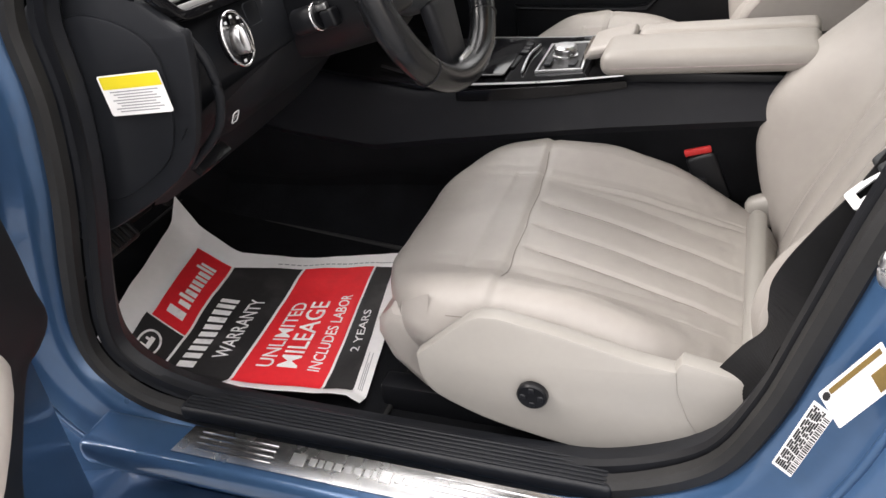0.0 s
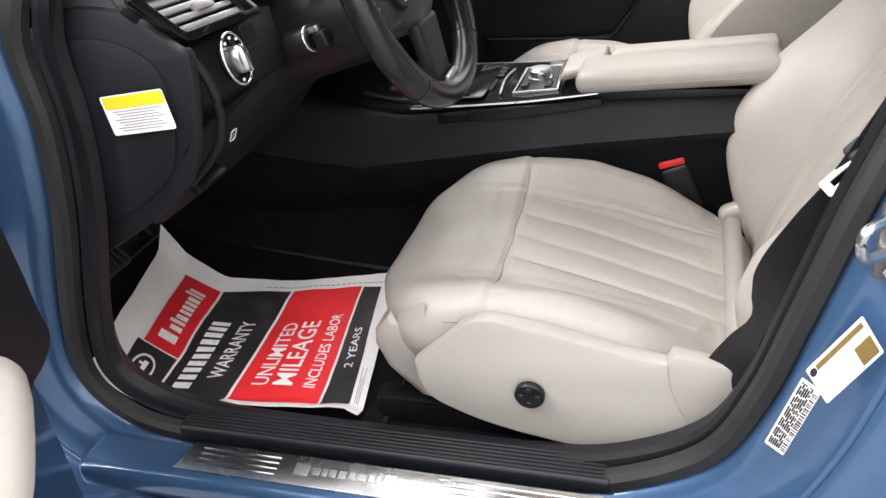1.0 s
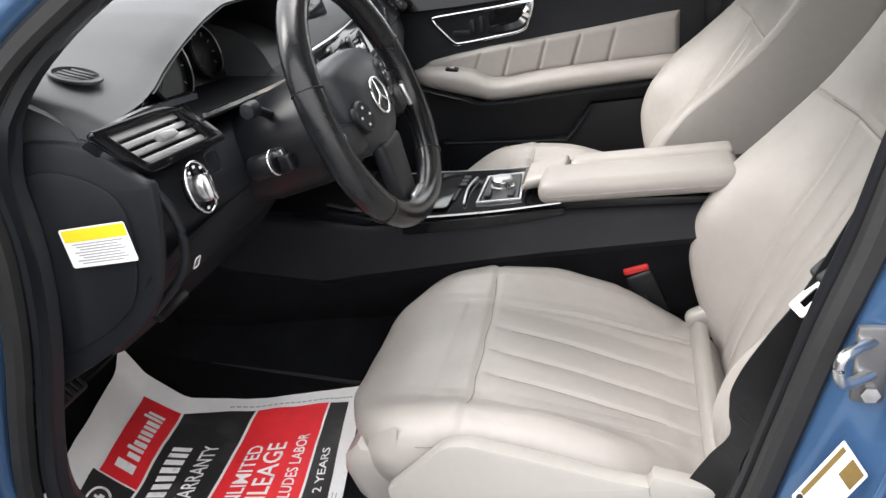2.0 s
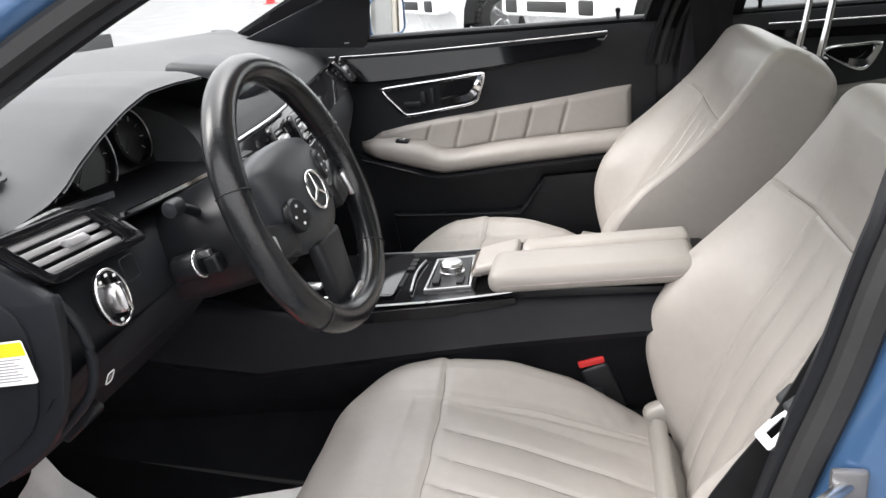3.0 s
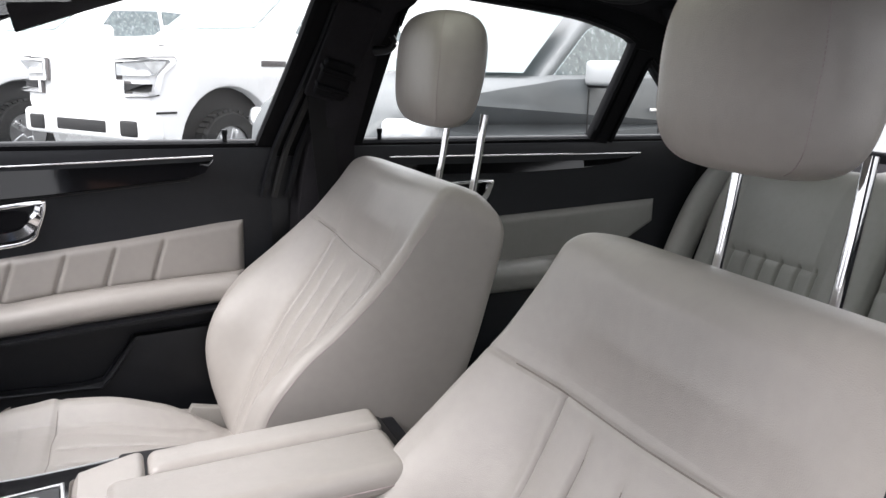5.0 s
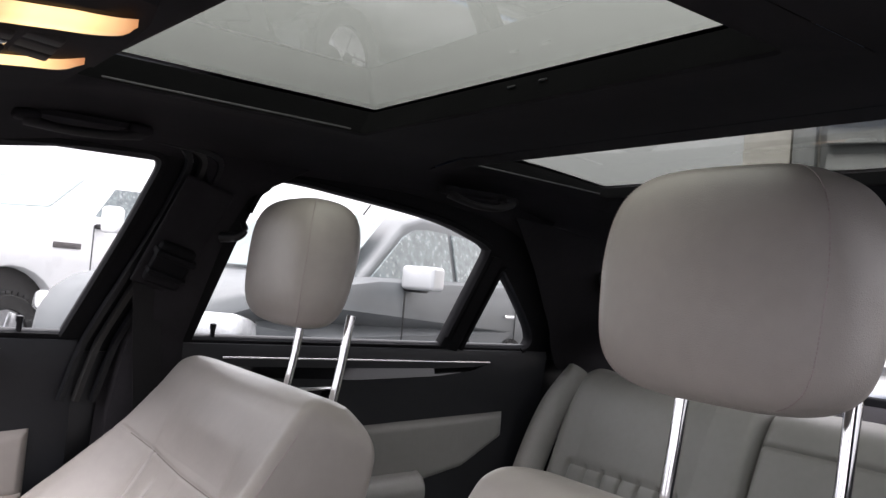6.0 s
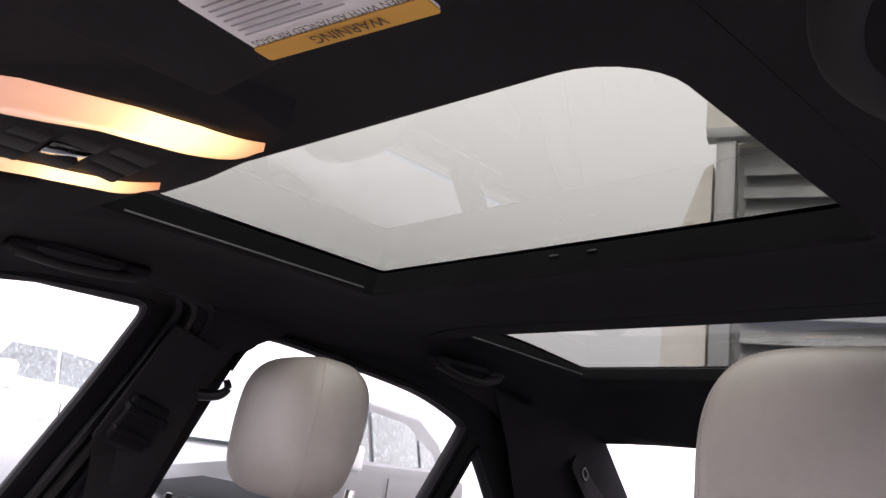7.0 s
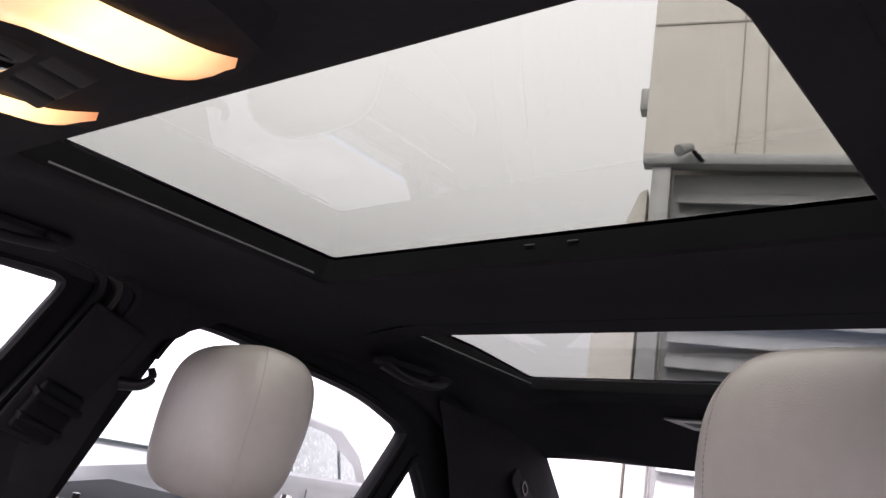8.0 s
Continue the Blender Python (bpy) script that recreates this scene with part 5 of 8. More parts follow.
# light switch with chrome bezel, parking brake release mark
LS = basis((-0.242, -0.585, 0.885), (0.10, 1.0, 0.0), (-0.22, 0, 1.0)) @ Matrix.Scale(0.78, 4)
ls = part("light_switch", lathe([(0.034, 0.0), (0.034, 0.006), (0.031, 0.009), (0.028, 0.007), (0.0, 0.007)], 40, LS @ Matrix.Diagonal((0.86, 1.12, 1, 1))), PIANO, dash, "oval light switch panel")
part("switch_bezel", sweep([LS @ Vector((0.0285 * math.cos(a), 0.0385 * math.sin(a), 0.009)) for a in np.linspace(0, 2 * math.pi, 33)[:-1]], 0.0016, True), CHROME, ls)
part("switch_knob", lathe([(0.0165, 0.004), (0.0165, 0.016), (0.014, 0.021), (0.0, 0.022)], 28, LS @ pose(0, -0.002, 0.002) @ Matrix.Diagonal((0.9, 1.25, 1, 1))), SATIN, ls, "satin metal rotary knob")
part("knob_grip", rbox((0, 0, 0), (0.006, 0.042, 0.010), 0.002, 2, None), CHROME, ls).matrix_local = LS @ pose(0.001, -0.002, 0.025)
for k, (dx, dy) in enumerate(((-0.014, 0.026), (0.0, 0.031), (0.014, 0.026), (-0.004, -0.031))):
    part("switch_mark", rbox((0, 0, 0), (0.005, 0.004, 0.001), 0), WHITEMARK, ls).matrix_local = LS @ pose(dx, dy, 0.0105)
sq = outline_panel(roundrect(-0.016, -0.017, 0.016, 0.017, 0.006), (roundrect(-0.0148, -0.0158, 0.0148, 0.0158, 0.005),), 0.002)
part("side_switch", sq, SOFT, dash).matrix_local = LS @ pose(0.052, 0.022, 0.006)
PB = frame_at((-0.2665, -0.587, 0.795), (0.02, 1.0, 0.0), (0.42, 0, 0.9))
part("brake_mark", outline_panel(roundrect(-0.0065, -0.008, 0.0065, 0.008, 0.003), (roundrect(-0.005, -0.0065, 0.005, 0.0065, 0.0025),), 0.001, 0.0, lambda a, b, d: PB(a, b, d + 0.004)), WHITEMARK, dash, "white parking brake symbol")
part("brake_letter", lettering("P", 0.009, lambda a, b, d: PB(a - 0.003, b - 0.003, 0.0045)), WHITEMARK, dash)

# oval defroster outlet on the dash top
OV = basis((-0.374, -0.563, 1.0150), (0.95, -0.22, -0.20), (0.2, 1.0, 0.05))
ov = part("defroster_outlet", lathe([(1.0, 0.0), (1.0, 0.003), (0.86, 0.0045), (0.84, 0.001)], 36, OV @ Matrix.Diagonal((0.037, 0.021, 1, 1))), DASHTOP, dash, "oval defroster outlet")
part("outlet_grille", lathe([(0.84, 0.0015), (0.0, 0.0015)], 36, OV @ Matrix.Diagonal((0.037, 0.021, 1, 1))), HARD, ov)
for k in range(4):
    part("outlet_slat", rbox((0, 0, 0), (0.052 - 0.010 * abs(k - 1.5), 0.003, 0.003), 0.001, 1), DASHTOP, ov).matrix_local = OV @ pose(0, -0.0115 + 0.0077 * k, 0.002)

# instrument cluster: the dash skin swells over it and ends in a dark lip
LIP_Z = [(-0.636, 0.976), (-0.56, 0.985), (-0.53, 0.995), (-0.50, 1.011), (-0.47, 1.034), (-0.43, 1.056), (-0.372, 1.068), (-0.30, 1.068), (-0.22, 1.064), (-0.165, 1.050), (-0.135, 1.020), (-0.115, 0.990), (-0.09, 0.975)]
LIP_X = [(-0.636, -0.302), (-0.53, -0.300), (-0.50, -0.300), (-0.47, -0.288), (-0.43, -0.276), (-0.24, -0.276), (-0.15, -0.292), (-0.09, -0.312)]


def swelling(s, y):
    """The dash skin from the windscreen (s = 0) to the lip over the dials (s = 1)."""
    x, z = -0.62 + (interp(y, LIP_X) + 0.62) * s, 1.058 + (interp(y, LIP_Z) - 1.058) * s
    z -= 0.060 if y < -0.64 else 0.0
    return (x, y, z + 0.013 * math.sin(math.pi * s) - 0.006 * max(0.0, s - 0.94) / 0.06)


hood_ys = [-0.647, -0.6405] + [-0.636 + 0.546 * k / 66 for k in range(67)]
hood_top = sheet(swelling, [*np.linspace(0, 0.9, 10), 0.93, 0.95, 0.97, 0.985, 1.0], hood_ys)
for k in range(3):
    bmesh.ops.smooth_vert(hood_top, verts=hood_top.verts, factor=0.4, use_axis_x=False, use_axis_y=False, use_axis_z=True)
hood_lip = sheet(lambda s, y: tuple(Vector(swelling(1 - 0.55 * s, y)) + Vector((0.002 if s < 0.01 else 0, 0, -0.008 - 0.022 * s - (0.0 if s > 0.05 else -0.006)))), [0.0, 0.04, 0.1, 0.3, 0.6, 1.0], [y for y in hood_ys if -0.545 < y < -0.10])
cl = part("cluster_hood", hood_top, DASHTOP, dash, "hooded instrument cluster", 60)
part("hood_lip", hood_lip, HARD, cl, "black inner lip of the hood", 60)
part("cluster_face", outline_panel([(p.x, p.y) for p in smoothpath([(-0.155, 0.0), (-0.165, 0.05), (-0.13, 0.095), (0, 0.118), (0.13, 0.095), (0.165, 0.05), (0.155, 0.0)], 4, True)], (), 0.006, 0.0, lambda a, b, d: (-0.378 - 0.25 * b + d, -0.372 + a, 0.928 + b * 1.0)), HARD, cl, "dark instrument face")
part("cluster_floor", thicken(sheet(lambda s, y: (-0.262 - 0.15 * s, y, interp(y, [(-0.53, 0.947), (-0.20, 0.930)]) + 0.012 * s), np.linspace(0, 1, 5), np.linspace(-0.535, -0.13, 14)), 0.004), HARD, cl, "glossy black shelf under the dials")
part("binnacle_back", thicken(sheet(lambda s, y: (-0.425 - 0.02 * s, y, 0.92 + (interp(y, LIP_Z) - 0.935) * s), np.linspace(0, 1, 5), np.linspace(-0.53, -0.125, 24)), 0.004), HARD, cl, "dull black back of the instrument hollow")
for yy, r in ((-0.112, 0.040), (0.0, 0.056), (0.112, 0.040)):
    DM = basis((-0.387, -0.372 + yy, 0.985), (0, 1, 0), (-0.25, 0, 1.0))
    dl = part("dial", lathe([(r, 0.0), (r, 0.010), (r - 0.004, 0.012), (r - 0.006, 0.004), (0, 0.004)], 36, DM), HARD, cl, "round dial with a gloss rim")
    part("dial_rim", sweep([DM @ Vector((r * math.cos(a), r * math.sin(a), 0.011)) for a in np.linspace(radians(-60), radians(120), 25)], 0.0008), SATIN, dl)
    for k in range(9):
        a = radians(220 - 260 * k / 8)
        part("dial_mark", rbox((0, 0, 0), (0.007, 0.0016, 0.0008), 0), PRINTGREY, dl).matrix_local = DM @ pose((r - 0.011) * math.cos(a), (r - 0.011) * math.sin(a), 0.0052, 0, 0, math.degrees(a))
    part("needle", rbox((0, 0, 0), (r * 0.7, 0.002, 0.0015), 0.0005, 1), PRINTBLACK, dl).matrix_local = DM @ pose(-0.3 * r, -0.26 * r, 0.007, 0, 0, 40)

# centre stack: display hood and screen, gloss trim band with chrome lines, vents, control panel
st = part("display_hood", rbox((-0.410, 0.085, 1.022), (0.12, 0.135, 0.056), 0.014, 4, pose(0, 0, 0, 0, 7, 0)), SOFT, dash, "hood over the central display")
part("display", rbox((-0.345, 0.085, 1.005), (0.008, 0.14, 0.055), 0.004, 2, pose(0, 0, 0, 0, -14, 0)), SCREEN, st, "dark central display")
band = [(-0.270, -0.15, 0.912), (-0.276, 0.05, 0.917), (-0.296, 0.22, 0.923), (-0.328, 0.45, 0.928), (-0.350, 0.60, 0.931), (-0.366, 0.712, 0.934)]
part("gloss_band", sweep(smoothpath(band, 6), [(-0.010, -0.034), (-0.006, 0.036), (0.006, 0.036), (0.010, -0.034)], False, (-0.85, 0, 1)), PIANO, dash, "wide glossy black trim band")
part("chrome_line", sweep(smoothpath([(x - 0.015, y, z + 0.034) for x, y, z in band], 6), 0.0028), CHROME, dash)
part("chrome_line", sweep(smoothpath([(x + 0.024, y, z - 0.040) for x, y, z in band[:4]], 6), 0.0018), CHROME, dash)
part("console_panel", outline_panel(roundrect(-0.11, -0.085, 0.11, 0.05, 0.012), (), 0.02, 0.004, lambda a, b, d: (-0.288 + d - b * 0.45, 0.04 + a, 0.852 + b)), HARD, dash, "dark radio and climate panel")
for r in range(3):
    for c in range(7):
        part("panel_button", rbox((-0.285 + 0.45 * (0.02 + 0.026 * r), -0.035 + 0.025 * c, 0.862 - 0.02 - 0.026 * r + 0.026), (0.010, 0.019, 0.016), 0.002, 1), SOFT, dash)
for yy in (-0.005, 0.095):
    vent((-0.262, yy, 0.918), (-0.10, 1.0, 0.02), (-0.35, 0, 0.95), 0.088, 0.058, 4)
vent((-0.346, 0.668, 0.944), (-0.16, 1.0, 0.03), (-0.62, 0, 0.78), 0.085, 0.066, 4)
part("hazard_lever", rbox((-0.268, -0.03, 0.905), (0.012, 0.035, 0.018), 0.004, 2), SATIN, dash)
part("glovebox_lid", outline_panel(roundrect(-0.19, -0.075, 0.19, 0.075, 0.02), (), 0.012, 0.004, lambda a, b, d: (-0.322 + d - abs(b) * 0.1 - (0.08 * a if a > 0 else 0), 0.42 + a, 0.835 + b)), DASHTOP, dash, "closed glovebox lid")
part("glovebox_handle", rbox((-0.312, 0.38, 0.895), (0.010, 0.09, 0.014), 0.004, 2), SATIN, dash)

# ---------------------------------------------------------------- steering wheel and column
WC = Vector((-0.098, -0.374, 0.926))
TILT_W = radians(20)
WM = Matrix.Translation(WC) @ Matrix(((0, -math.sin(TILT_W), math.cos(TILT_W)), (1, 0, 0), (0, math.cos(TILT_W), math.sin(TILT_W)))).to_4x4()
wheel = thing("steering_wheel", "black leather steering wheel with worn rim and silver spoke inserts", "steering wheel")


def rim(a0, a1, r0=0.0178, n=40):
    pts = []
    rings_ = []
    for a in np.linspace(a0, a1, n):
        c, s = math.cos(a), math.sin(a)
        R, k = 0.1635, 1.0 + 0.14 * (bump_at((abs(((a + math.pi) % (2 * math.pi)) - math.pi) - 2.62), 0.25) + bump_at((abs(((a + math.pi) % (2 * math.pi)) - math.pi) - 0.52), 0.25))
        flat = 0.008 * max(0.0, -s) ** 6
        ring = []
        for b in np.linspace(0, 2 * math.pi, 15)[:-1]:
            rr = R - flat + r0 * k * math.cos(b)
            ring.append(WM @ Vector((rr * c, rr * s, 0.004 + r0 * 1.05 * math.sin(b))))
        rings_.append(ring)
    return loft(rings_, True, False, True)


for nm, a0, a1, m_ in (("rim_top", radians(18), radians(162), BLACKLEATHER), ("rim_left", radians(162.5), radians(225), BLACKLEATHER), ("rim_bottom", radians(225.5), radians(314.5), BLACKLEATHER), ("rim_right", radians(315), radians(377.5), BLACKLEATHER)):
    part(nm, rim(a0, a1), m_, wheel, "smooth worn black leather")
for a in (18, 162.2, 225.2, 314.7):
    t = radians(a)
    part("rim_seam", sweep([WM @ Vector(((0.1635 + 0.0181 * math.cos(b)) * math.cos(t), (0.1635 + 0.0181 * math.cos(b)) * math.sin(t), 0.004 + 0.0190 * math.sin(b))) for b in np.linspace(0, 2 * math.pi, 21)[:-1]], 0.0009, True), HARD, wheel)
hub = [(p.x, p.y) for p in smoothpath([(-0.088, 0.030), (-0.078, 0.062), (0.0, 0.072), (0.078, 0.062), (0.088, 0.030), (0.070, -0.035), (0.036, -0.062), (0, -0.066), (-0.036, -0.062), (-0.070, -0.035)], 5, True)]
hb = loft([[WM @ Vector((x * k, y * k, z)) for x, y in hub] for k, z in ((0.86, -0.045), (0.98, -0.030), (1.0, -0.012), (0.95, 0.000), (0.80, 0.010), (0.5, 0.016), (0.22, 0.018))])
hubp = part("airbag_cover", hb, HUBSKIN, wheel, "black airbag cover", 60)
# three-pointed badge stays a plain ring with bars
badge = [WM @ Vector((0.024 * math.cos(a), 0.024 * math.sin(a), 0.0205)) for a in np.linspace(0, 2 * math.pi, 33)[:-1]]
bd = part("badge_ring", sweep(badge, 0.0022, True), CHROME, hubp, "plain chrome ring badge")
for k in range(3):
    a = radians(90 + 120 * k)
    part("badge_bar", sweep([WM @ Vector((0, 0, 0.021)), WM @ Vector((0.023 * math.cos(a), 0.023 * math.sin(a), 0.0205))], 0.0022, scale=lambda t: 1.3 - 0.8 * t), CHROME, bd)
for s in (-1, 1):
    sp = rbox((0, 0, 0), (0.085, 0.046, 0.022), 0.008, 3)
    for v in sp.verts:
        v.co.y *= 1 + 0.25 * s * v.co.x / 0.04
    bmesh.ops.transform(sp, matrix=WM @ pose(s * 0.118, -0.022, -0.006, 0, s * 8, s * 10), verts=sp.verts)
    spk = part("spoke", sp, HARD, wheel, "spoke with silver end")
    ins = rbox((0, 0, 0), (0.024, 0.036, 0.008), 0.003, 2)
    bmesh.ops.transform(ins, matrix=WM @ pose(s * 0.142, -0.026, 0.004, 0, s * 12, s * 10), verts=ins.verts)
    part("spoke_insert", ins, SATIN, spk, "satin silver insert")
    PADM = WM @ pose(s * (0.066 if s < 0 else 0.060), -0.010 if s < 0 else 0.020, 0.0125, 0, s * 10, 0)
    pd = part("button_pad", lathe([(0.021, -0.004), (0.021, 0.002), (0.0185, 0.005), (0.0, 0.005)], 30, PADM @ Matrix.Diagonal((0.85, 1.0, 1, 1))), HARD, hubp, "oval pad with four buttons")
    for k in range(4):
        a = math.pi / 2 * k
        part("button_mark", rbox((0, 0, 0), (0.003, 0.003, 0.001), 0), WHITEMARK, pd).matrix_local = PADM @ pose(0.0100 * math.cos(a), 0.0110 * math.sin(a), 0.0056)
    part("round_button", lathe([(0.0055, 0), (0.0055, 0.0015), (0.0, 0.002)], 16, WM @ pose(s * 0.043, -0.018, 0.0155)), SOFT, hubp)
low = rbox((0, 0, 0), (0.072, 0.105, 0.020), 0.008, 3)
for v in low.verts:
    v.co.x *= 1 - 0.9 * (v.co.y / 0.1) * -0.35
bmesh.ops.transform(low, matrix=WM @ pose(0, -0.105, -0.008, 8, 0, 0), verts=low.verts)
lsp = part("lower_spoke", low, SOFT, wheel)
li = rbox((0, 0, 0), (0.046, 0.020, 0.008), 0.003, 2)
bmesh.ops.transform(li, matrix=WM @ pose(0, -0.143, 0.006, 8, 0, 0), verts=li.verts)
part("spoke_insert", li, SATIN, lsp, "satin silver insert")
column = thing("steering_column", "black steering column shroud with stalks", "steering column")
part("shroud", loft([[WM @ Vector((r * math.cos(a) * 1.1, r * math.sin(a) - 0.006, z)) for a in np.linspace(0, 2 * math.pi, 25)[:-1]] for r, z in ((0.050, -0.24), (0.068, -0.17), (0.074, -0.09), (0.068, -0.050), (0.04, -0.046))]), HARD, column)
part("shroud_ring", sweep([WM @ Vector((0.072 * math.cos(a), 0.066 * math.sin(a), -0.055)) for a in np.linspace(0, 2 * math.pi, 33)[:-1]], 0.005, True), SOFT, column)
for nm, pts, r in (("stalk", [(-0.05, 0.03, -0.10), (-0.075, 0.048, -0.102), (-0.096, 0.058, -0.102)], 0.006), ("gear_stalk", [(0.06, 0.0, -0.075), (0.12, 0.01, -0.070), (0.16, 0.012, -0.066)], 0.008)):
    sk = part(nm, sweep(smoothpath([WM @ Vector(q) for q in pts], 5), r), HARD, column)
    part("stalk_end", lathe([(0.004, -0.008), (0.0105, -0.006), (0.011, 0.010), (0.009, 0.014), (0.0, 0.015)], 18, WM @ Matrix.Translation(pts[-1]) @ pose(0, 0, 0, 0, -90 if pts[-1][0] < 0 else 90, 0)), SOFT, sk)
part("gear_tip", rbox(WM @ Vector((0.165, 0.012, -0.066)), (0.022, 0.03, 0.016), 0.005, 3), CHROME, column, "chrome tip")
# ignition switch beside the column
IG = basis((-0.208, -0.462, 0.872), (0.1, 1, 0), (-0.3, 0, 1)) @ Matrix.Scale(0.78, 4)
ig = thing("ignition_switch", "round black ignition switch with chrome ring", "ignition switch")
part("switch_barrel", lathe([(0.021, -0.03), (0.021, 0.012), (0.018, 0.016), (0.0, 0.016)], 28, IG), HARD, ig)
part("chrome_ring", sweep([IG @ Vector((0.0205 * math.cos(a), 0.0205 * math.sin(a), 0.012)) for a in np.linspace(0, 2 * math.pi, 29)[:-1]], 0.002, True), CHROME, ig)
part("key_grip", rbox((0, 0, 0), (0.022, 0.030, 0.026), 0.006, 3), HARD, ig).matrix_local = IG @ pose(0.004, -0.008, 0.030)
part("key_shaft", rbox((0, 0, 0), (0.010, 0.010, 0.022), 0.002, 2), SATIN, ig).matrix_local = IG @ pose(0.0, 0.012, 0.024)
# pedals and the side rest
pedals = thing("brake_pedal", "black ribbed brake pedal", "pedal", "pedals")
part("pedal_pad", rbox((-0.715, -0.355, 0.50), (0.02, 0.10, 0.06), 0.008, 3, pose(0, 0, 0, 0, -28, 0)), RUBBER, pedals)
part("pedal_arm", sweep([(-0.73, -0.355, 0.51), (-0.80, -0.355, 0.68)], 0.009), HARD, pedals)
gas = thing("accelerator_pedal", "black ribbed rubber accelerator pedal", "pedal", "pedals")
part("pedal_pad", rbox((-0.74, -0.235, 0.49), (0.018, 0.055, 0.15), 0.007, 3, pose(0, 0, 0, 0, -30, 0)), RUBBER, gas)
pk = thing("parking_brake_pedal", "ribbed black parking brake pedal", "pedal", "pedals")
part("pedal_pad", rbox((-0.58, -0.53, 0.565), (0.018, 0.075, 0.06), 0.006, 3, pose(0, 0, 0, 0, -38, 0)), RUBBER, pk)
for k in range(5):
    part("pad_rib", rbox((-0.571, -0.556 + 0.013 * k, 0.572), (0.006, 0.005, 0.052), 0.001, 1, pose(0, 0, 0, 0, -38, 0)), HARD, pk)
part("pedal_arm", sweep([(-0.59, -0.53, 0.57), (-0.68, -0.53, 0.68)], 0.01), HARD, pk)

# ---------------------------------------------------------------- passenger doors
def swell(x0, x1, z0, z1, y):
    return lambda a, b, d: (a, y - d, b)


def door_base(x0, x1):
    """Dark inner skin with a rolled top edge."""
    prof = [(0.80, 0.36), (0.745, 0.36), (0.735, 0.45), (0.728, 0.60), (0.735, 0.68), (0.742, 0.74), (0.742, 0.88), (0.735, 0.94), (0.728, 0.985), (0.732, 0.998), (0.745, 1.004), (0.80, 1.004)]
    return loft([[(x, y, z) for y, z in prof] for x in np.linspace(x0, x1, 12)], True)


def pad_field(lo, hi, y, lines, depth=0.010, tilt=0.0, nx=110, nz=20):
    """Padded leather between two edge curves z = lo(x), hi(x); lines are pressed seams."""
    x0, x1 = lo[0][0], lo[-1][0]
    rows = []
    for i in range(nx + 1):
        x = x0 + (x1 - x0) * i / nx
        row = []
        for j in range(nz + 1):
            t = j / nz
            z = interp(x, lo) + (interp(x, hi) - interp(x, lo)) * t
            e = min(t, 1 - t) * (interp(x, hi) - interp(x, lo))
            ex = min(x - x0, x1 - x)
            p = depth * min(1.0, math.sqrt(max(0, min(e, ex)) / 0.012)) if min(e, ex) < 0.012 else depth
            for g in lines:
                p -= 0.0055 * bump_at(x - g - tilt * (t - 0.5), 0.0045) * interp(t, [(0, 1), (0.75, 1), (0.97, 0)])
            p += 0.0012 * noise.noise(Vector((x * 18, z * 18, 4.0)))
            row.append((x, y - p, z))
        rows.append(row)
    return loft(rows, False, False, False)


def armrest(path_top, path_bot, y_wall, out):
    """Padded rest that stands out of the door between two edge curves."""
    rows = []
    x0, x1 = path_top[0][0], path_top[-1][0]
    for x in np.linspace(x0, x1, 44):
        zt, zb = interp(x, path_top), interp(x, path_bot)
        o = out * min(1.0, math.sqrt(max(0.0, (x - x0)) / 0.05)) * min(1.0, math.sqrt(max(0.0, (x1 - x) + 0.002) / 0.02))
        h = zt - zb
        prof = [(0.0, zt), (o * 0.55, zt + 0.003), (o * 0.82, zt - 0.002), (o * 0.97, zt - 0.25 * h), (o, zt - 0.5 * h), (o * 0.95, zt - 0.78 * h), (o * 0.78, zb + 0.001), (o * 0.4, zb), (0.0, zb)]
        rows.append(smoothpath([(x, y_wall - p, z) for p, z in prof], 3))
    return loft(rows, True)


def trim_band(lo, hi, y0, proud):
    rows = []
    for x in np.linspace(lo[0][0], lo[-1][0], 40):
        a, b = interp(x, lo), interp(x, hi)
        rows.append([(x, y0, a), (x, y0 - proud, a + 0.002), (x, y0 - proud * 0.27, b - 0.002), (x, y0, b)])
    return loft(rows, True)


d1 = thing("door_1", "closed passenger door with beige armrest, black trim and chrome handle", "car door", kind="structure")
part("door_skin", door_base(-0.66, 0.41), SOFT, d1, "black soft door lining")
part("gloss_trim", trim_band([(-0.40, 0.897), (-0.2, 0.904), (0.0, 0.918), (0.15, 0.932), (0.25, 0.941), (0.278, 0.950), (0.296, 0.975)], [(-0.40, 0.966), (-0.2, 0.966), (0.0, 0.971), (0.15, 0.976), (0.25, 0.980), (0.278, 0.981), (0.296, 0.982)], 0.738, 0.020), PIANO, d1, "glossy black trim panel")
part("chrome_line", sweep(smoothpath([(-0.40, 0.727, 0.969), (-0.2, 0.727, 0.969), (0.0, 0.727, 0.974), (0.15, 0.727, 0.979), (0.296, 0.727, 0.984)], 6), 0.0018), CHROME, d1)
part("trim_lip", sweep(smoothpath([(-0.40, 0.729, 0.896), (-0.2, 0.729, 0.902), (0.0, 0.729, 0.916), (0.15, 0.729, 0.930), (0.25, 0.729, 0.939)], 6), 0.003), HARD, d1)
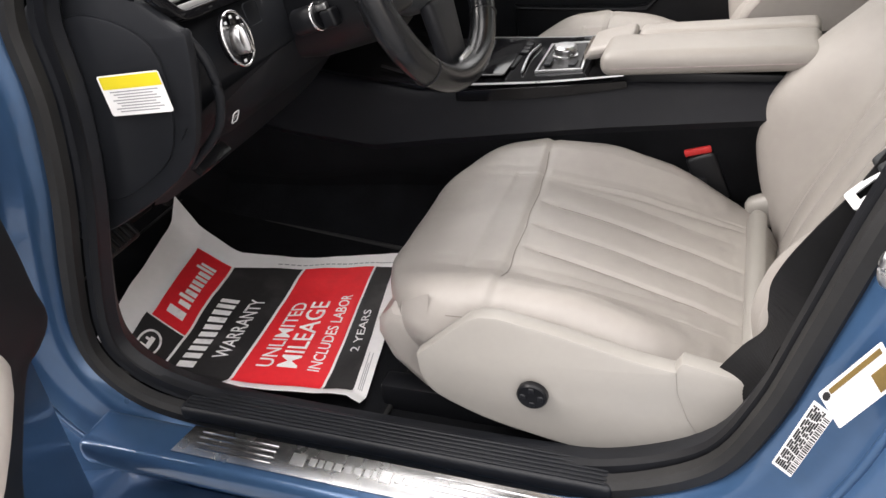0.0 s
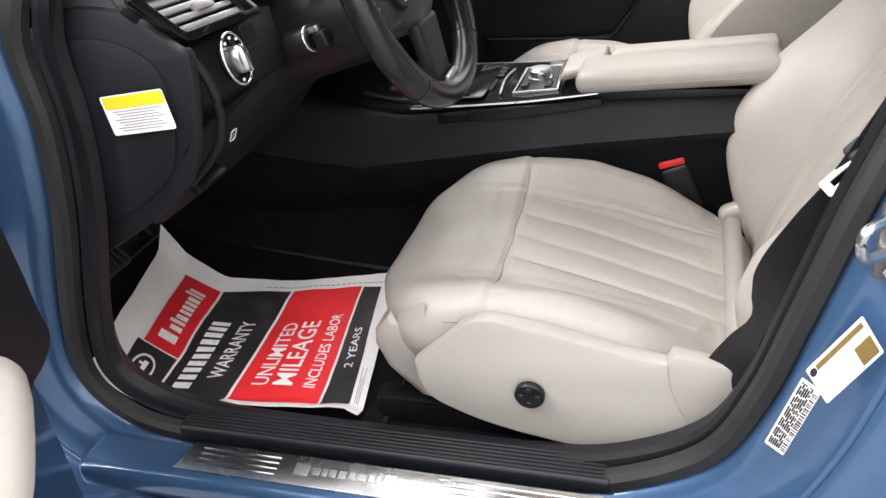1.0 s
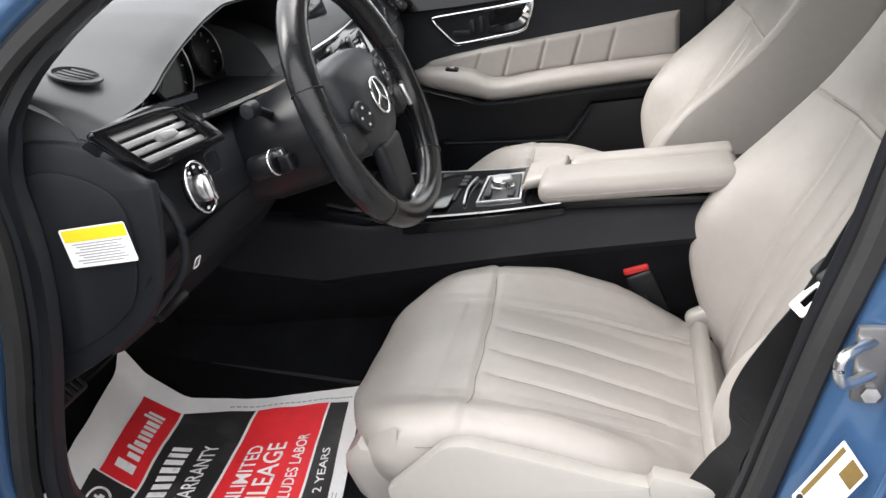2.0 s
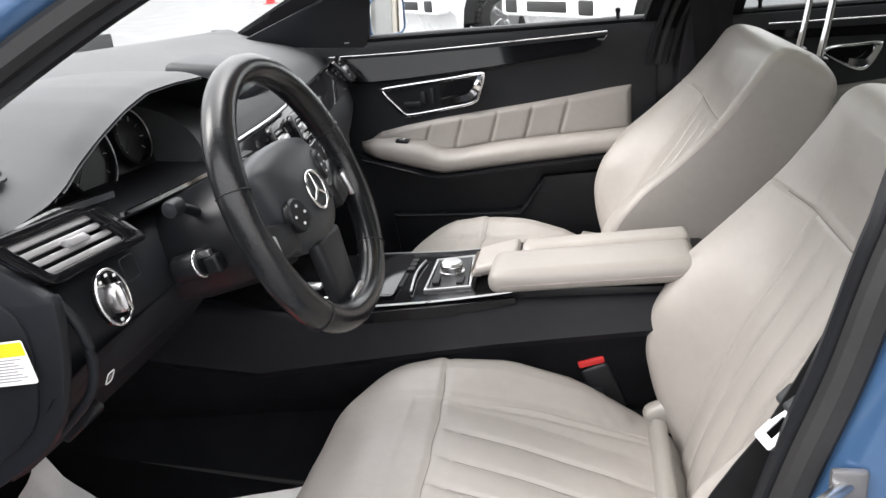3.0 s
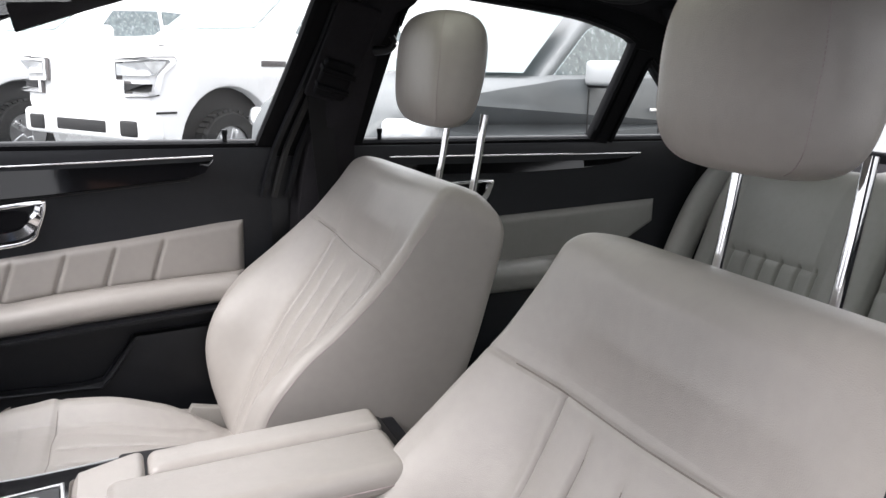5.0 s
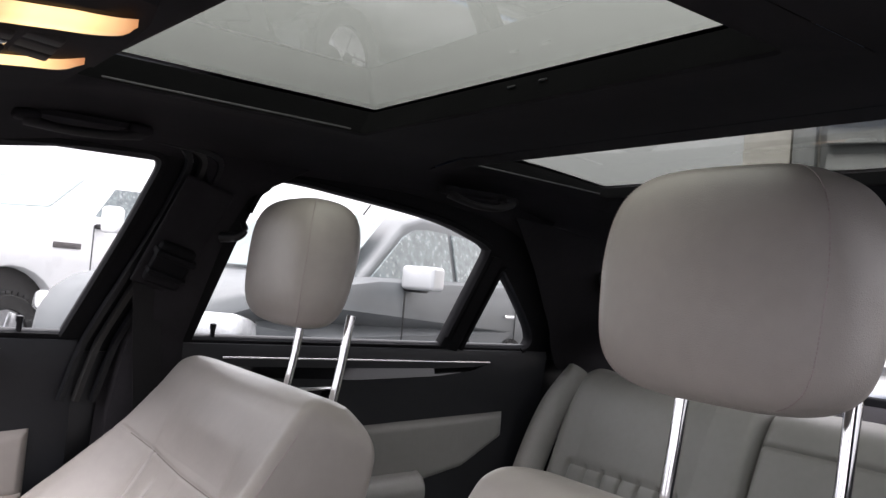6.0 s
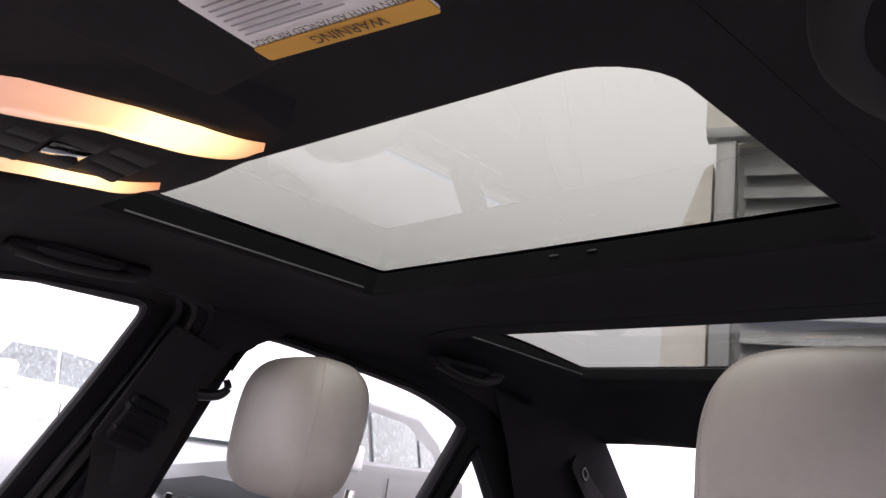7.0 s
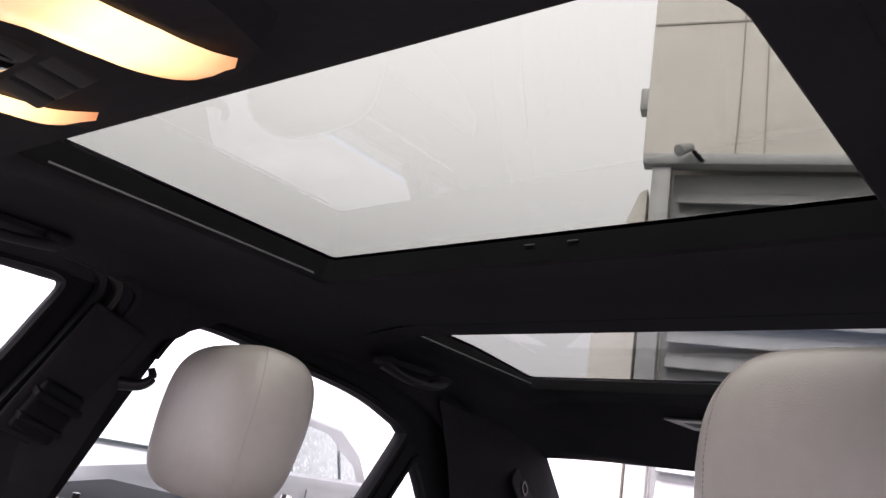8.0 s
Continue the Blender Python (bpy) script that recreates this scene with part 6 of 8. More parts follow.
# handle recess with a chrome frame, switches and the pull
HF = [(p.x, p.y) for p in smoothpath([(-0.268, 0.880), (-0.20, 0.887), (-0.10, 0.896), (-0.020, 0.905), (-0.007, 0.898), (-0.020, 0.856), (-0.036, 0.832), (-0.10, 0.820), (-0.20, 0.807), (-0.222, 0.812), (-0.252, 0.845), (-0.272, 0.870)], 5, True)]
ctr = Vector((-0.14, 0.855))
HI = [((a - ctr.x) * 0.972 + ctr.x, (b - ctr.y) * 0.925 + ctr.y) for a, b in HF]
hf = part("handle_frame", outline_panel(HF, (HI,), 0.010, 0.003, swell(0, 0, 0, 0, 0.736)), CHROME, d1, "chrome frame of the handle recess")
part("handle_plate", outline_panel(HI, (), 0.004, 0.0, swell(0, 0, 0, 0, 0.740)), HARD, hf)
part("pull_cup", outline_panel([(p.x, p.y) for p in smoothpath([(-0.118, 0.884), (-0.05, 0.890), (-0.035, 0.880), (-0.055, 0.843), (-0.10, 0.832), (-0.118, 0.84)], 4, True)], (), 0.003, 0.0, swell(0, 0, 0, 0, 0.7365)), PIANO, hf)
part("pull_handle", sweep(smoothpath([(-0.122, 0.728, 0.838), (-0.100, 0.722, 0.842), (-0.070, 0.719, 0.845), (-0.042, 0.718, 0.853), (-0.026, 0.719, 0.872), (-0.016, 0.723, 0.900)], 6), [(-0.0035, -0.0075), (-0.0035, 0.0075), (0.0035, 0.0075), (0.0035, -0.0075)], False, (0.3, 0, 1), True, lambda t: 0.9 + 0.35 * t), CHROME, hf, "polished chrome pull handle")
for k in range(4):
    part("memory_button", rbox((-0.252 + 0.020 * k, 0.7345, 0.876 + 0.0022 * k), (0.014, 0.006, 0.008), 0.002, 1), SOFT, hf)
part("seat_switch", rbox((-0.196, 0.732, 0.838), (0.045, 0.008, 0.012), 0.003, 2), SOFT, hf)
part("seat_switch", rbox((-0.166, 0.732, 0.853), (0.012, 0.008, 0.030), 0.003, 2), SOFT, hf)
part("seat_switch", rbox((-0.142, 0.732, 0.856), (0.010, 0.008, 0.040), 0.003, 2), SOFT, hf)
INS_LO = [(-0.325, 0.736), (-0.20, 0.728), (-0.135, 0.704), (-0.08, 0.712), (0.0, 0.722), (0.12, 0.730), (0.30, 0.740)]
INS_HI = [(-0.325, 0.745), (-0.29, 0.768), (-0.22, 0.782), (-0.12, 0.797), (0.0, 0.811), (0.12, 0.824), (0.20, 0.834), (0.30, 0.848)]
part("leather_insert", pad_field([(x * 1.0 + 0.0, z) for x, z in INS_LO] + [(0.352, 0.743)], INS_HI + [(0.352, 0.853)], 0.742, (-0.163, -0.082, 0.010, 0.099, 0.187), 0.012, 0.030, 260), LEATHER, d1, "pleated beige leather field")
part("armrest", armrest([(-0.345, 0.742), (-0.30, 0.757), (-0.26, 0.757), (-0.17, 0.742), (-0.13, 0.718), (-0.08, 0.716), (0.0, 0.727), (0.10, 0.736), (0.30, 0.747), (0.348, 0.749)],
                        [(-0.345, 0.728), (-0.30, 0.712), (-0.20, 0.684), (-0.125, 0.664), (-0.05, 0.669), (0.05, 0.679), (0.15, 0.687), (0.30, 0.699), (0.348, 0.702)], 0.742, 0.074), LEATHER, d1, "beige leather armrest with a swept front")
part("rest_shadow_strip", sweep(smoothpath([(-0.345, 0.69, 0.722), (-0.20, 0.672, 0.679), (-0.125, 0.668, 0.659), (0.05, 0.668, 0.674), (0.30, 0.668, 0.694), (0.385, 0.668, 0.700)], 6), [(-0.012, -0.003), (-0.012, 0.003), (0.012, 0.003), (0.012, -0.003)], False, (0, 0, 1)), HARD, d1)
part("rest_chrome_line", sweep(smoothpath([(-0.33, 0.672, 0.712), (-0.20, 0.660, 0.678), (-0.125, 0.657, 0.659), (0.05, 0.657, 0.674), (0.30, 0.657, 0.694), (0.385, 0.657, 0.700)], 6), 0.0008), GUNMETAL, d1)
part("window_switch", rbox((-0.222, 0.690, 0.752), (0.034, 0.022, 0.008), 0.003, 2, pose(0, 0, 0, 0, 6, 0)), HARD, d1, "small black window switch")
part("switch_rocker", rbox((-0.222, 0.690, 0.757), (0.014, 0.012, 0.006), 0.002, 2), SATIN, d1)
part("door_pocket", outline_panel([(-0.25, 0.40), (-0.26, 0.55), (-0.20, 0.545), (0.03, 0.545), (0.075, 0.552), (0.11, 0.60), (0.135, 0.635), (0.39, 0.65), (0.39, 0.40)], (), 0.03, 0.008, swell(0, 0, 0, 0, 0.708)), HARD, d1, "black moulded door pocket")
part("pocket_line", sweep(smoothpath([(-0.26, 0.690, 0.552), (0.03, 0.690, 0.549), (0.075, 0.690, 0.556), (0.135, 0.690, 0.640)], 5), 0.003), SOFT, d1)
part("lock_pin", lathe([(0.0045, 0), (0.0045, 0.025), (0.006, 0.028), (0.006, 0.036), (0.0, 0.038)], 14, pose(0.322, 0.742, 0.998)), HARD, d1, "black lock pin")
part("window_ledge", sweep([(-0.40, 0.748, 1.003), (0.41, 0.748, 1.003)], 0.012), SOFT, d1)

d2 = thing("door_2", "closed rear passenger door with beige panel and chrome line", "car door", kind="structure")
part("door_skin", door_base(0.55, 1.48), SOFT, d2, "black soft door lining")
part("gloss_trim", trim_band([(0.64, 0.955), (0.72, 0.935), (0.95, 0.930), (1.15, 0.938), (1.25, 0.950), (1.295, 0.966)], [(0.64, 0.970), (0.72, 0.971), (0.95, 0.971), (1.15, 0.970), (1.25, 0.970), (1.295, 0.970)], 0.738, 0.010), PIANO, d2, "glossy black trim panel")
part("chrome_line", sweep([(0.66, 0.727, 0.974), (1.30, 0.727, 0.972)], 0.0022), CHROME, d2)
HF2 = [(p.x, p.y) for p in smoothpath([(0.782, 0.902), (0.800, 0.913), (0.850, 0.915), (0.898, 0.917), (0.909, 0.909), (0.893, 0.874), (0.878, 0.858), (0.860, 0.857), (0.828, 0.870), (0.792, 0.892)], 4, True)]
HI2 = [((a - 0.853) * 0.93 + 0.853, (b - 0.893) * 0.86 + 0.893) for a, b in HF2]
h2 = part("handle_frame", outline_panel(HF2, (HI2,), 0.010, 0.002, swell(0, 0, 0, 0, 0.736)), CHROME, d2, "chrome frame of the handle recess")
part("handle_plate", outline_panel(HI2, (), 0.003, 0.0, swell(0, 0, 0, 0, 0.740)), PIANO, h2)
part("pull_handle", sweep(smoothpath([(0.838, 0.726, 0.878), (0.860, 0.721, 0.874), (0.876, 0.720, 0.876), (0.889, 0.721, 0.890), (0.897, 0.724, 0.910)], 6), [(-0.003, -0.007), (-0.003, 0.007), (0.003, 0.007), (0.003, -0.007)]), CHROME, h2, "polished chrome pull handle")
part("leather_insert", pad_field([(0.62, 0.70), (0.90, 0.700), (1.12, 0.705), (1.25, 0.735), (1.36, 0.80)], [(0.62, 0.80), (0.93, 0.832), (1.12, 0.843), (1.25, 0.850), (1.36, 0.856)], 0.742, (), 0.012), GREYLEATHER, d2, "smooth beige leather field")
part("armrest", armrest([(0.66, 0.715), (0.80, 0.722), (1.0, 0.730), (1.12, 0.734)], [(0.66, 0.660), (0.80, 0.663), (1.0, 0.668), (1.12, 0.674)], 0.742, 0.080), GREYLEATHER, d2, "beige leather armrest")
part("lock_pin", lathe([(0.0045, 0), (0.0045, 0.025), (0.006, 0.028), (0.006, 0.036), (0.0, 0.038)], 14, pose(0.642, 0.742, 0.998)), HARD, d2, "black lock pin")
part("window_ledge", sweep([(0.55, 0.748, 1.003), (1.48, 0.748, 1.003)], 0.012), SOFT, d2)

# rear door lining on the driver's side, out of view
d4 = thing("door_4", "closed rear door on the driver's side, dark lining", "car door", kind="structure")
part("door_skin", loft([[(x, -y, z) for y, z in ((0.80, 0.36), (0.745, 0.36), (0.73, 0.6), (0.742, 0.8), (0.728, 0.985), (0.745, 1.004), (0.80, 1.004))] for x in (0.52, 1.48)]), SOFT, d4)

# passenger's outside mirror, seen through the window
mir = thing("wing_mirror", "blue wing mirror with a chrome-edged glass", "wing mirror")
mb = pillow_mesh(0.16, 0.125, 0.10, 12, 0.05)
bmesh.ops.transform(mb, matrix=pose(-0.335, 0.955, 1.045, 0, 0, -30), verts=mb.verts)
part("mirror_shell", mb, BLUE, mir, "blue painted shell")
MG = frame_at((-0.2925, 0.930, 1.045), (0.50, 0.85, 0.0), (0.04, -0.024, 1.0))
part("mirror_glass", outline_panel(roundrect(-0.064, -0.046, 0.066, 0.048, 0.022), (), 0.004, 0.0, lambda a, b, d: MG(a, b, d + 0.006)), MIRROR, mir, "mirror glass")
part("mirror_rim", sweep([MG(a, b, 0.007) for a, b in roundrect(-0.067, -0.049, 0.069, 0.051, 0.024)], 0.004, True), BLUE, mir)
part("mirror_foot", rbox((-0.36, 0.855, 0.99), (0.08, 0.10, 0.03), 0.012, 3), BLUE, mir)

# ---------------------------------------------------------------- open driver's door
d3 = thing("door_3", "open driver's door with black lining and beige armrest", "car door", kind="structure")
HINGE, ALONG, INWARD = Vector((-0.540, -0.812, 0)), Vector((0.31, -0.95, 0)).normalized(), Vector((0.95, 0.31, 0)).normalized()


def on_door(a, b, p):
    """a outwards from the hinge, b up, p from the outer skin towards the cabin."""
    return HINGE + ALONG * a + INWARD * p + Vector((0, 0, b))


OUTER = [(0.03, 0.33), (0.03, 0.99), (0.10, 1.0), (1.02, 1.0), (1.05, 0.9), (1.02, 0.45), (0.95, 0.33)]
part("door_shell", outline_panel(OUTER, (), 0.08, 0.02, lambda a, b, d: on_door(a, b, d + 0.03)), BLUE, d3, "blue painted door shell")
LN = [(p.x, p.y) for p in smoothpath([(0.215, 0.40), (0.175, 0.50), (0.135, 0.553), (0.082, 0.606), (0.045, 0.612), (0.015, 0.625), (0.018, 0.66), (0.020, 0.73), (0.035, 0.85), (0.09, 0.975), (0.3, 0.995), (1.0, 0.995), (1.03, 0.9), (1.0, 0.46), (0.93, 0.38), (0.3, 0.37)], 4, True)]
part("door_lining", outline_panel(LN, (), 0.035, 0.012, lambda a, b, d: on_door(a, b, d + 0.088)), SOFT, d3, "black soft door lining")
part("kick_panel", outline_panel([(0.075, 0.38), (0.065, 0.60), (0.16, 0.63), (0.55, 0.60), (0.9, 0.58), (0.9, 0.38)], (), 0.03, 0.01, lambda a, b, d: on_door(a + 0.24, b, d + 0.095)), HARD, d3, "black lower pocket panel")
ar = []
for a in [*np.linspace(0.171, 0.24, 14), *np.linspace(0.26, 0.85, 22)]:
    o = interp(a, [(0.170, 0.0), (0.180, 0.050), (0.200, 0.085), (0.240, 0.108), (0.30, 0.135), (0.36, 0.158), (0.42, 0.172), (0.85, 0.190)])
    h = 0.036 * min(1.0, 0.45 + (a - 0.17) / 0.10)
    zc = interp(a, [(0.16, 0.705), (0.3, 0.705), (0.85, 0.695)])
    ar.append([on_door(a, zc + h * math.sin(t) * (1.5 if math.sin(t) < 0 else 0.9), 0.10 + o * (1 - 0.55 * max(0.0, -math.sin(t))) * max(0.0, 0.5 + 0.5 * math.copysign(abs(math.cos(t)) ** 0.5, math.cos(t)))) for t in np.linspace(0, 2 * math.pi, 29)[:-1]])
part("armrest", loft(ar, True), LEATHER, d3, "beige leather armrest")
sp = outline_panel([(0.236, 0.120), (0.238, 0.178), (0.243, 0.184), (0.30, 0.209), (0.38, 0.236), (0.50, 0.250), (0.50, 0.120)], (), 0.008, 0.002, lambda a, b, d: on_door(a, 0.741 + d, b))
swp = part("switch_panel", sp, HARD, d3, "black window switch panel")
for k in range(4):
    part("window_switch", rbox(on_door(0.265 + 0.055 * (k // 2), 0.748, 0.145 + 0.034 * (k % 2) + 0.016 * (k // 2)), (0.018, 0.034, 0.010), 0.003, 2, pose(0, 0, 0, 0, 0, 18)), SOFT, swp)
part("mirror_adjuster", lathe([(0.013, 0), (0.013, 0.004), (0.0, 0.006)], 18, Matrix.Translation(on_door(0.40, 0.745, 0.200))), SATIN, swp)
# hinge and its bolts on the body
hg = part("door_hinge", rbox((-0.585, -0.800, 0.50), (0.06, 0.03, 0.045), 0.006, 2), BLUE, d3, "blue painted door hinge")
part("bolt", lathe([(0.010, 0), (0.010, 0.006), (0.006, 0.008), (0.0, 0.008)], 6, pose(-0.57, -0.816, 0.50, 90, 0, 0)), STEEL, hg)
part("check_strap", rbox((-0.575, -0.80, 0.62), (0.05, 0.05, 0.02), 0.004, 2), STEEL, d3)

# ---------------------------------------------------------------- outside: vehicles and building
WHITEPAINT = mat("white_paint", (0.86, 0.86, 0.87), 0.28, vary=0.04, scale=2, coat=0.5, stain=0.08, stain_color=(0.55, 0.55, 0.55))
GREYPAINT = mat("dark_grey_paint", (0.085, 0.092, 0.096), 0.50, 0.0, vary=0.18, scale=2, coat=0.10, stain=0.15, stain_color=(0.16, 0.165, 0.17))
SILVERPAINT = mat("silver_paint", (0.40, 0.41, 0.42), 0.30, 0.3, vary=0.08, scale=2, coat=0.5, stain=0.3, stain_color=(0.7, 0.7, 0.72))
TYRE = mat("tyre_rubber", (0.012, 0.012, 0.012), 0.85, vary=0.3, scale=15, bump=0.4, bscale=60, stain=0.22, stain_color=(0.25, 0.25, 0.26))
SCREENMIST = mat("misted_windscreen", (0.40, 0.47, 0.47), 0.25, vary=0.18, scale=1.6, coat=0.3, stain=0.45, stain_color=(0.60, 0.65, 0.65))
SIDEMIST = mat("snow_speckled_side_window", (0.15, 0.18, 0.185), 0.25, vary=0.35, scale=16, coat=0.3, stain=0.85, stain_color=(0.42, 0.45, 0.46))
LENS = mat("headlamp_lens", (0.45, 0.46, 0.47), 0.15, vary=0.4, scale=9, coat=0.8)
REDLENS = mat("red_lens", (0.35, 0.02, 0.02), 0.2, vary=0.3)
SNOWLINE = mat("snow_on_trim", (0.75, 0.76, 0.78), 0.6, vary=0.1, scale=20, bump=0.4, bscale=80)
BADGEGREY = mat("badge_grey", (0.10, 0.09, 0.09), 0.4, vary=0.5, scale=12)
BLACKTRIM = mat("vehicle_black_trim", (0.006, 0.006, 0.007), 0.6, vary=0.3)


def slab(outl, y0, y1, bevel, curve=None):
    """A body part from its side outline, rounded at the edges."""
    yc, t = (y0 + y1) / 2, (y1 - y0)
    return outline_panel(outl, (), t, bevel, lambda a, b, d: (a, yc + d * (curve(b) if curve else 1.0), b))


def road_wheel(parent, x, y, r, w, n=5):
    m = pose(x, y, r, 90, 0, 0)
    ty = part("wheel", lathe([(r * 0.62, -w / 2), (r * 0.93, -w / 2), (r, -w * 0.36), (r, w * 0.36), (r * 0.93, w / 2), (r * 0.62, w / 2), (r * 0.60, 0)], 40, m), TYRE, parent, "black tyre dusted with snow")
    lug = []
    for k in range(36):
        a = 2 * math.pi * k / 36
        lug.append(rbox((0, 0, 0), (0.03, 0.05, w * 0.9), 0, 1, m @ pose((r + 0.004) * math.cos(a), (r + 0.004) * math.sin(a), 0, 0, 0, math.degrees(a))))
    part("tread", join(*lug), TYRE, ty)
    part("rim", lathe([(r * 0.60, w * 0.42), (r * 0.56, w * 0.30), (r * 0.2, w * 0.36), (0.0, w * 0.38)], 30, pose(x, y, r, 90, 0, 0)), SATIN, ty, "alloy rim")
    for k in range(n):
        a = 360 * k / n
        part("spoke", rbox((0, 0, 0), (r * 0.42, 0.07, 0.03), 0.01, 2, pose(x, y, r, 90, 0, 0) @ pose(0, 0, w * 0.42, 0, 0, a) @ pose(r * 0.34, 0, 0)), SATIN, ty)
    return ty


def arch(xc, r, z0):
    return [(xc + r * math.cos(a), z0 + r * math.sin(a)) for a in np.linspace(math.pi, 0, 15)]


def pickup(label, paint=None):
    """A full-size pickup, its nose towards -x, built about its front axle."""
    p = thing("pickup_truck", label, "pickup truck", "parked vehicles")
    paint = paint or WHITEPAINT
    body = [(-0.88, 0.62), (-0.92, 0.80), (-0.90, 1.18), (-0.84, 1.28), (-0.4, 1.37), (0.50, 1.44), (0.62, 1.46), (2.6, 1.46), (4.6, 1.46), (4.62, 0.62), (4.0, 0.55)] + arch(3.55, 0.48, 0.50)[::-1] + [(3.05, 0.50), (0.68, 0.48)] + arch(-0.04, 0.65, 0.38)[::-1] + [(-0.72, 0.50)]
    part("body", slab(body, -0.98, 0.98, 0.06), paint, p, "white painted body")
    cab = [(0.48, 1.44), (1.14, 1.90), (1.4, 1.96), (2.9, 1.96), (3.1, 1.88), (3.2, 1.44)]
    part("cab", slab(cab, -0.88, 0.88, 0.07, lambda b: 1.0 - 0.22 * max(0, b - 1.44)), paint, p, "white painted cab")
    part("windscreen", outline_panel([(-0.74, 0.04), (0.74, 0.04), (0.66, 0.66), (-0.66, 0.66)], (), 0.01, 0.0, lambda a, b, d: (0.53 + b * 0.86 - 0.050, a, 1.47 + b * 0.60 + 0.075)), SCREENMIST, p, "wet misted windscreen")
    for s in (-1, 1):
        sw = [(0.95, 1.50), (1.28, 1.84), (1.95, 1.88), (1.95, 1.50)]
        part("side_window", outline_panel(sw, (), 0.012, 0.0, lambda a, b, d: (a, s * (0.893 - 0.20 * max(0, b - 1.44)) + d, b)), SIDEMIST, p, "misted side window")
        part("side_window", outline_panel([(2.02, 1.50), (2.02, 1.88), (2.75, 1.86), (2.95, 1.50)], (), 0.012, 0.0, lambda a, b, d: (a, s * (0.893 - 0.20 * max(0, b - 1.44)) + d, b)), SIDEMIST, p)
        mr = part("mirror", rbox((0.92, s * 1.14, 1.50), (0.12, 0.22, 0.27), 0.05, 4), paint, p, "white door mirror")
        part("mirror_base", rbox((0.92, s * 0.98, 1.42), (0.10, 0.18, 0.05), 0.015, 2), BLACKTRIM, mr)
        part("mirror_glass", rbox((0.985, s * 1.14, 1.50), (0.008, 0.17, 0.21), 0.02, 2), MIRROR, mr)
        def corner(u, z, d, s=s):
            """u runs round the front corner: minus across the nose, plus along the fender."""
            return (-0.995 - d, s * (0.985 + u), z) if u <= 0 else (-0.995 + 1.25 * u, s * (0.985 + d), z)
        CO = [(-0.44, 1.215), (0.0, 1.235), (0.24, 1.245), (0.26, 1.20), (0.14, 1.09), (0.09, 0.90), (0.0, 0.885), (-0.34, 0.875), (-0.34, 1.0), (-0.44, 1.0)]
        CI = [(-0.41, 1.185), (0.0, 1.205), (0.18, 1.212), (0.19, 1.19), (0.08, 1.08), (0.04, 0.93), (0.0, 0.92), (-0.30, 0.91), (-0.30, 1.03), (-0.41, 1.03)]
        hl = part("headlamp", outline_panel(CO, (), 0.03, 0.0, lambda a, b, d: corner(a, b, d)), BADGEGREY, p, "headlamp with a dark outline")
        part("lamp_surround", outline_panel([((a + 0.08) * 0.97 - 0.08, (b - 1.06) * 0.95 + 1.06) for a, b in CO], (CI,), 0.01, 0.0, lambda a, b, d: corner(a, b, d + 0.022)), paint, hl, "white surround")
        part("lamp_lens", outline_panel([(-0.39, 1.175), (0.0, 1.190), (0.16, 1.198), (0.06, 1.08), (0.0, 1.07), (-0.39, 1.07)], (), 0.01, 0.0, lambda a, b, d: corner(a, b, d + 0.020)), LENS, hl, "clear lens")
        part("lamp_box", outline_panel([(-0.28, 1.00), (0.0, 1.00), (0.035, 1.00), (0.02, 0.935), (0.0, 0.932), (-0.28, 0.93)], (), 0.01, 0.0, lambda a, b, d: corner(a, b, d + 0.020)), BLACKTRIM, hl)
        part("fog_lamp", rbox((-1.02, s * 0.74, 0.60), (0.05, 0.26, 0.15), 0.03, 3), BLACKTRIM, p)
        part("bumper_gap", rbox((-0.80, s * 0.983, 0.745), (0.22, 0.012, 0.018), 0), BLACKTRIM, p)
        part("hood_gap", rbox((-0.18, s * 0.955, 1.385), (1.30, 0.010, 0.012), 0, 1, pose(0, 0, 0, 0, -4, 0)), BADGEGREY, p)
        part("fender_badge", rbox((0.54, s * 0.985, 1.205), (0.34, 0.016, 0.058), 0.006, 2), BADGEGREY, p, "dark side badge as a plain bar")
        part("arch_liner", slab(arch(-0.04, 0.60, 0.38) + [(0.56, 0.34), (-0.64, 0.34)], s * 0.50 - 0.36 * (1 if s < 0 else 0), s * 0.50 + 0.36 * (1 if s > 0 else 0), 0.01), BLACKTRIM, p, "black wheel arch")
        part("wiper", sweep([(0.52, s * 0.50 - 0.3, 1.475), (0.60, s * 0.50, 1.525), (0.55, s * 0.50 + 0.28, 1.49)], 0.014), BLACKTRIM, p)
        for x in (-0.04, 3.55):
            road_wheel(p, x, s * 0.84, 0.37, 0.28)
        part("door_handle", rbox((1.8, s * 1.0, 1.16), (0.2, 0.03, 0.03), 0.01, 2), paint, p)
        part("door_gap", rbox((0.86, s * 0.982, 1.0), (0.012, 0.006, 0.86), 0), BLACKTRIM, p)
        part("door_gap", rbox((1.99, s * 0.982, 0.95), (0.012, 0.006, 0.78), 0), BLACKTRIM, p)
    bp = [(-1.06, -0.98), (-1.02, -0.6), (-1.07, 0.0), (-1.02, 0.6), (-1.06, 0.98)]
    part("bumper", rbox((-0.93, 0, 0.61), (0.20, 1.98, 0.25), 0.05, 4), paint, p, "white front bumper")
    part("bumper_slot", rbox((-1.02, 0, 0.60), (0.04, 0.80, 0.12), 0.02, 2), BLACKTRIM, p)
    gr = part("grille", rbox((-0.90, 0, 1.02), (0.06, 1.02, 0.38), 0.03, 3), BLACKTRIM, p, "dark grille with red-edged bars")
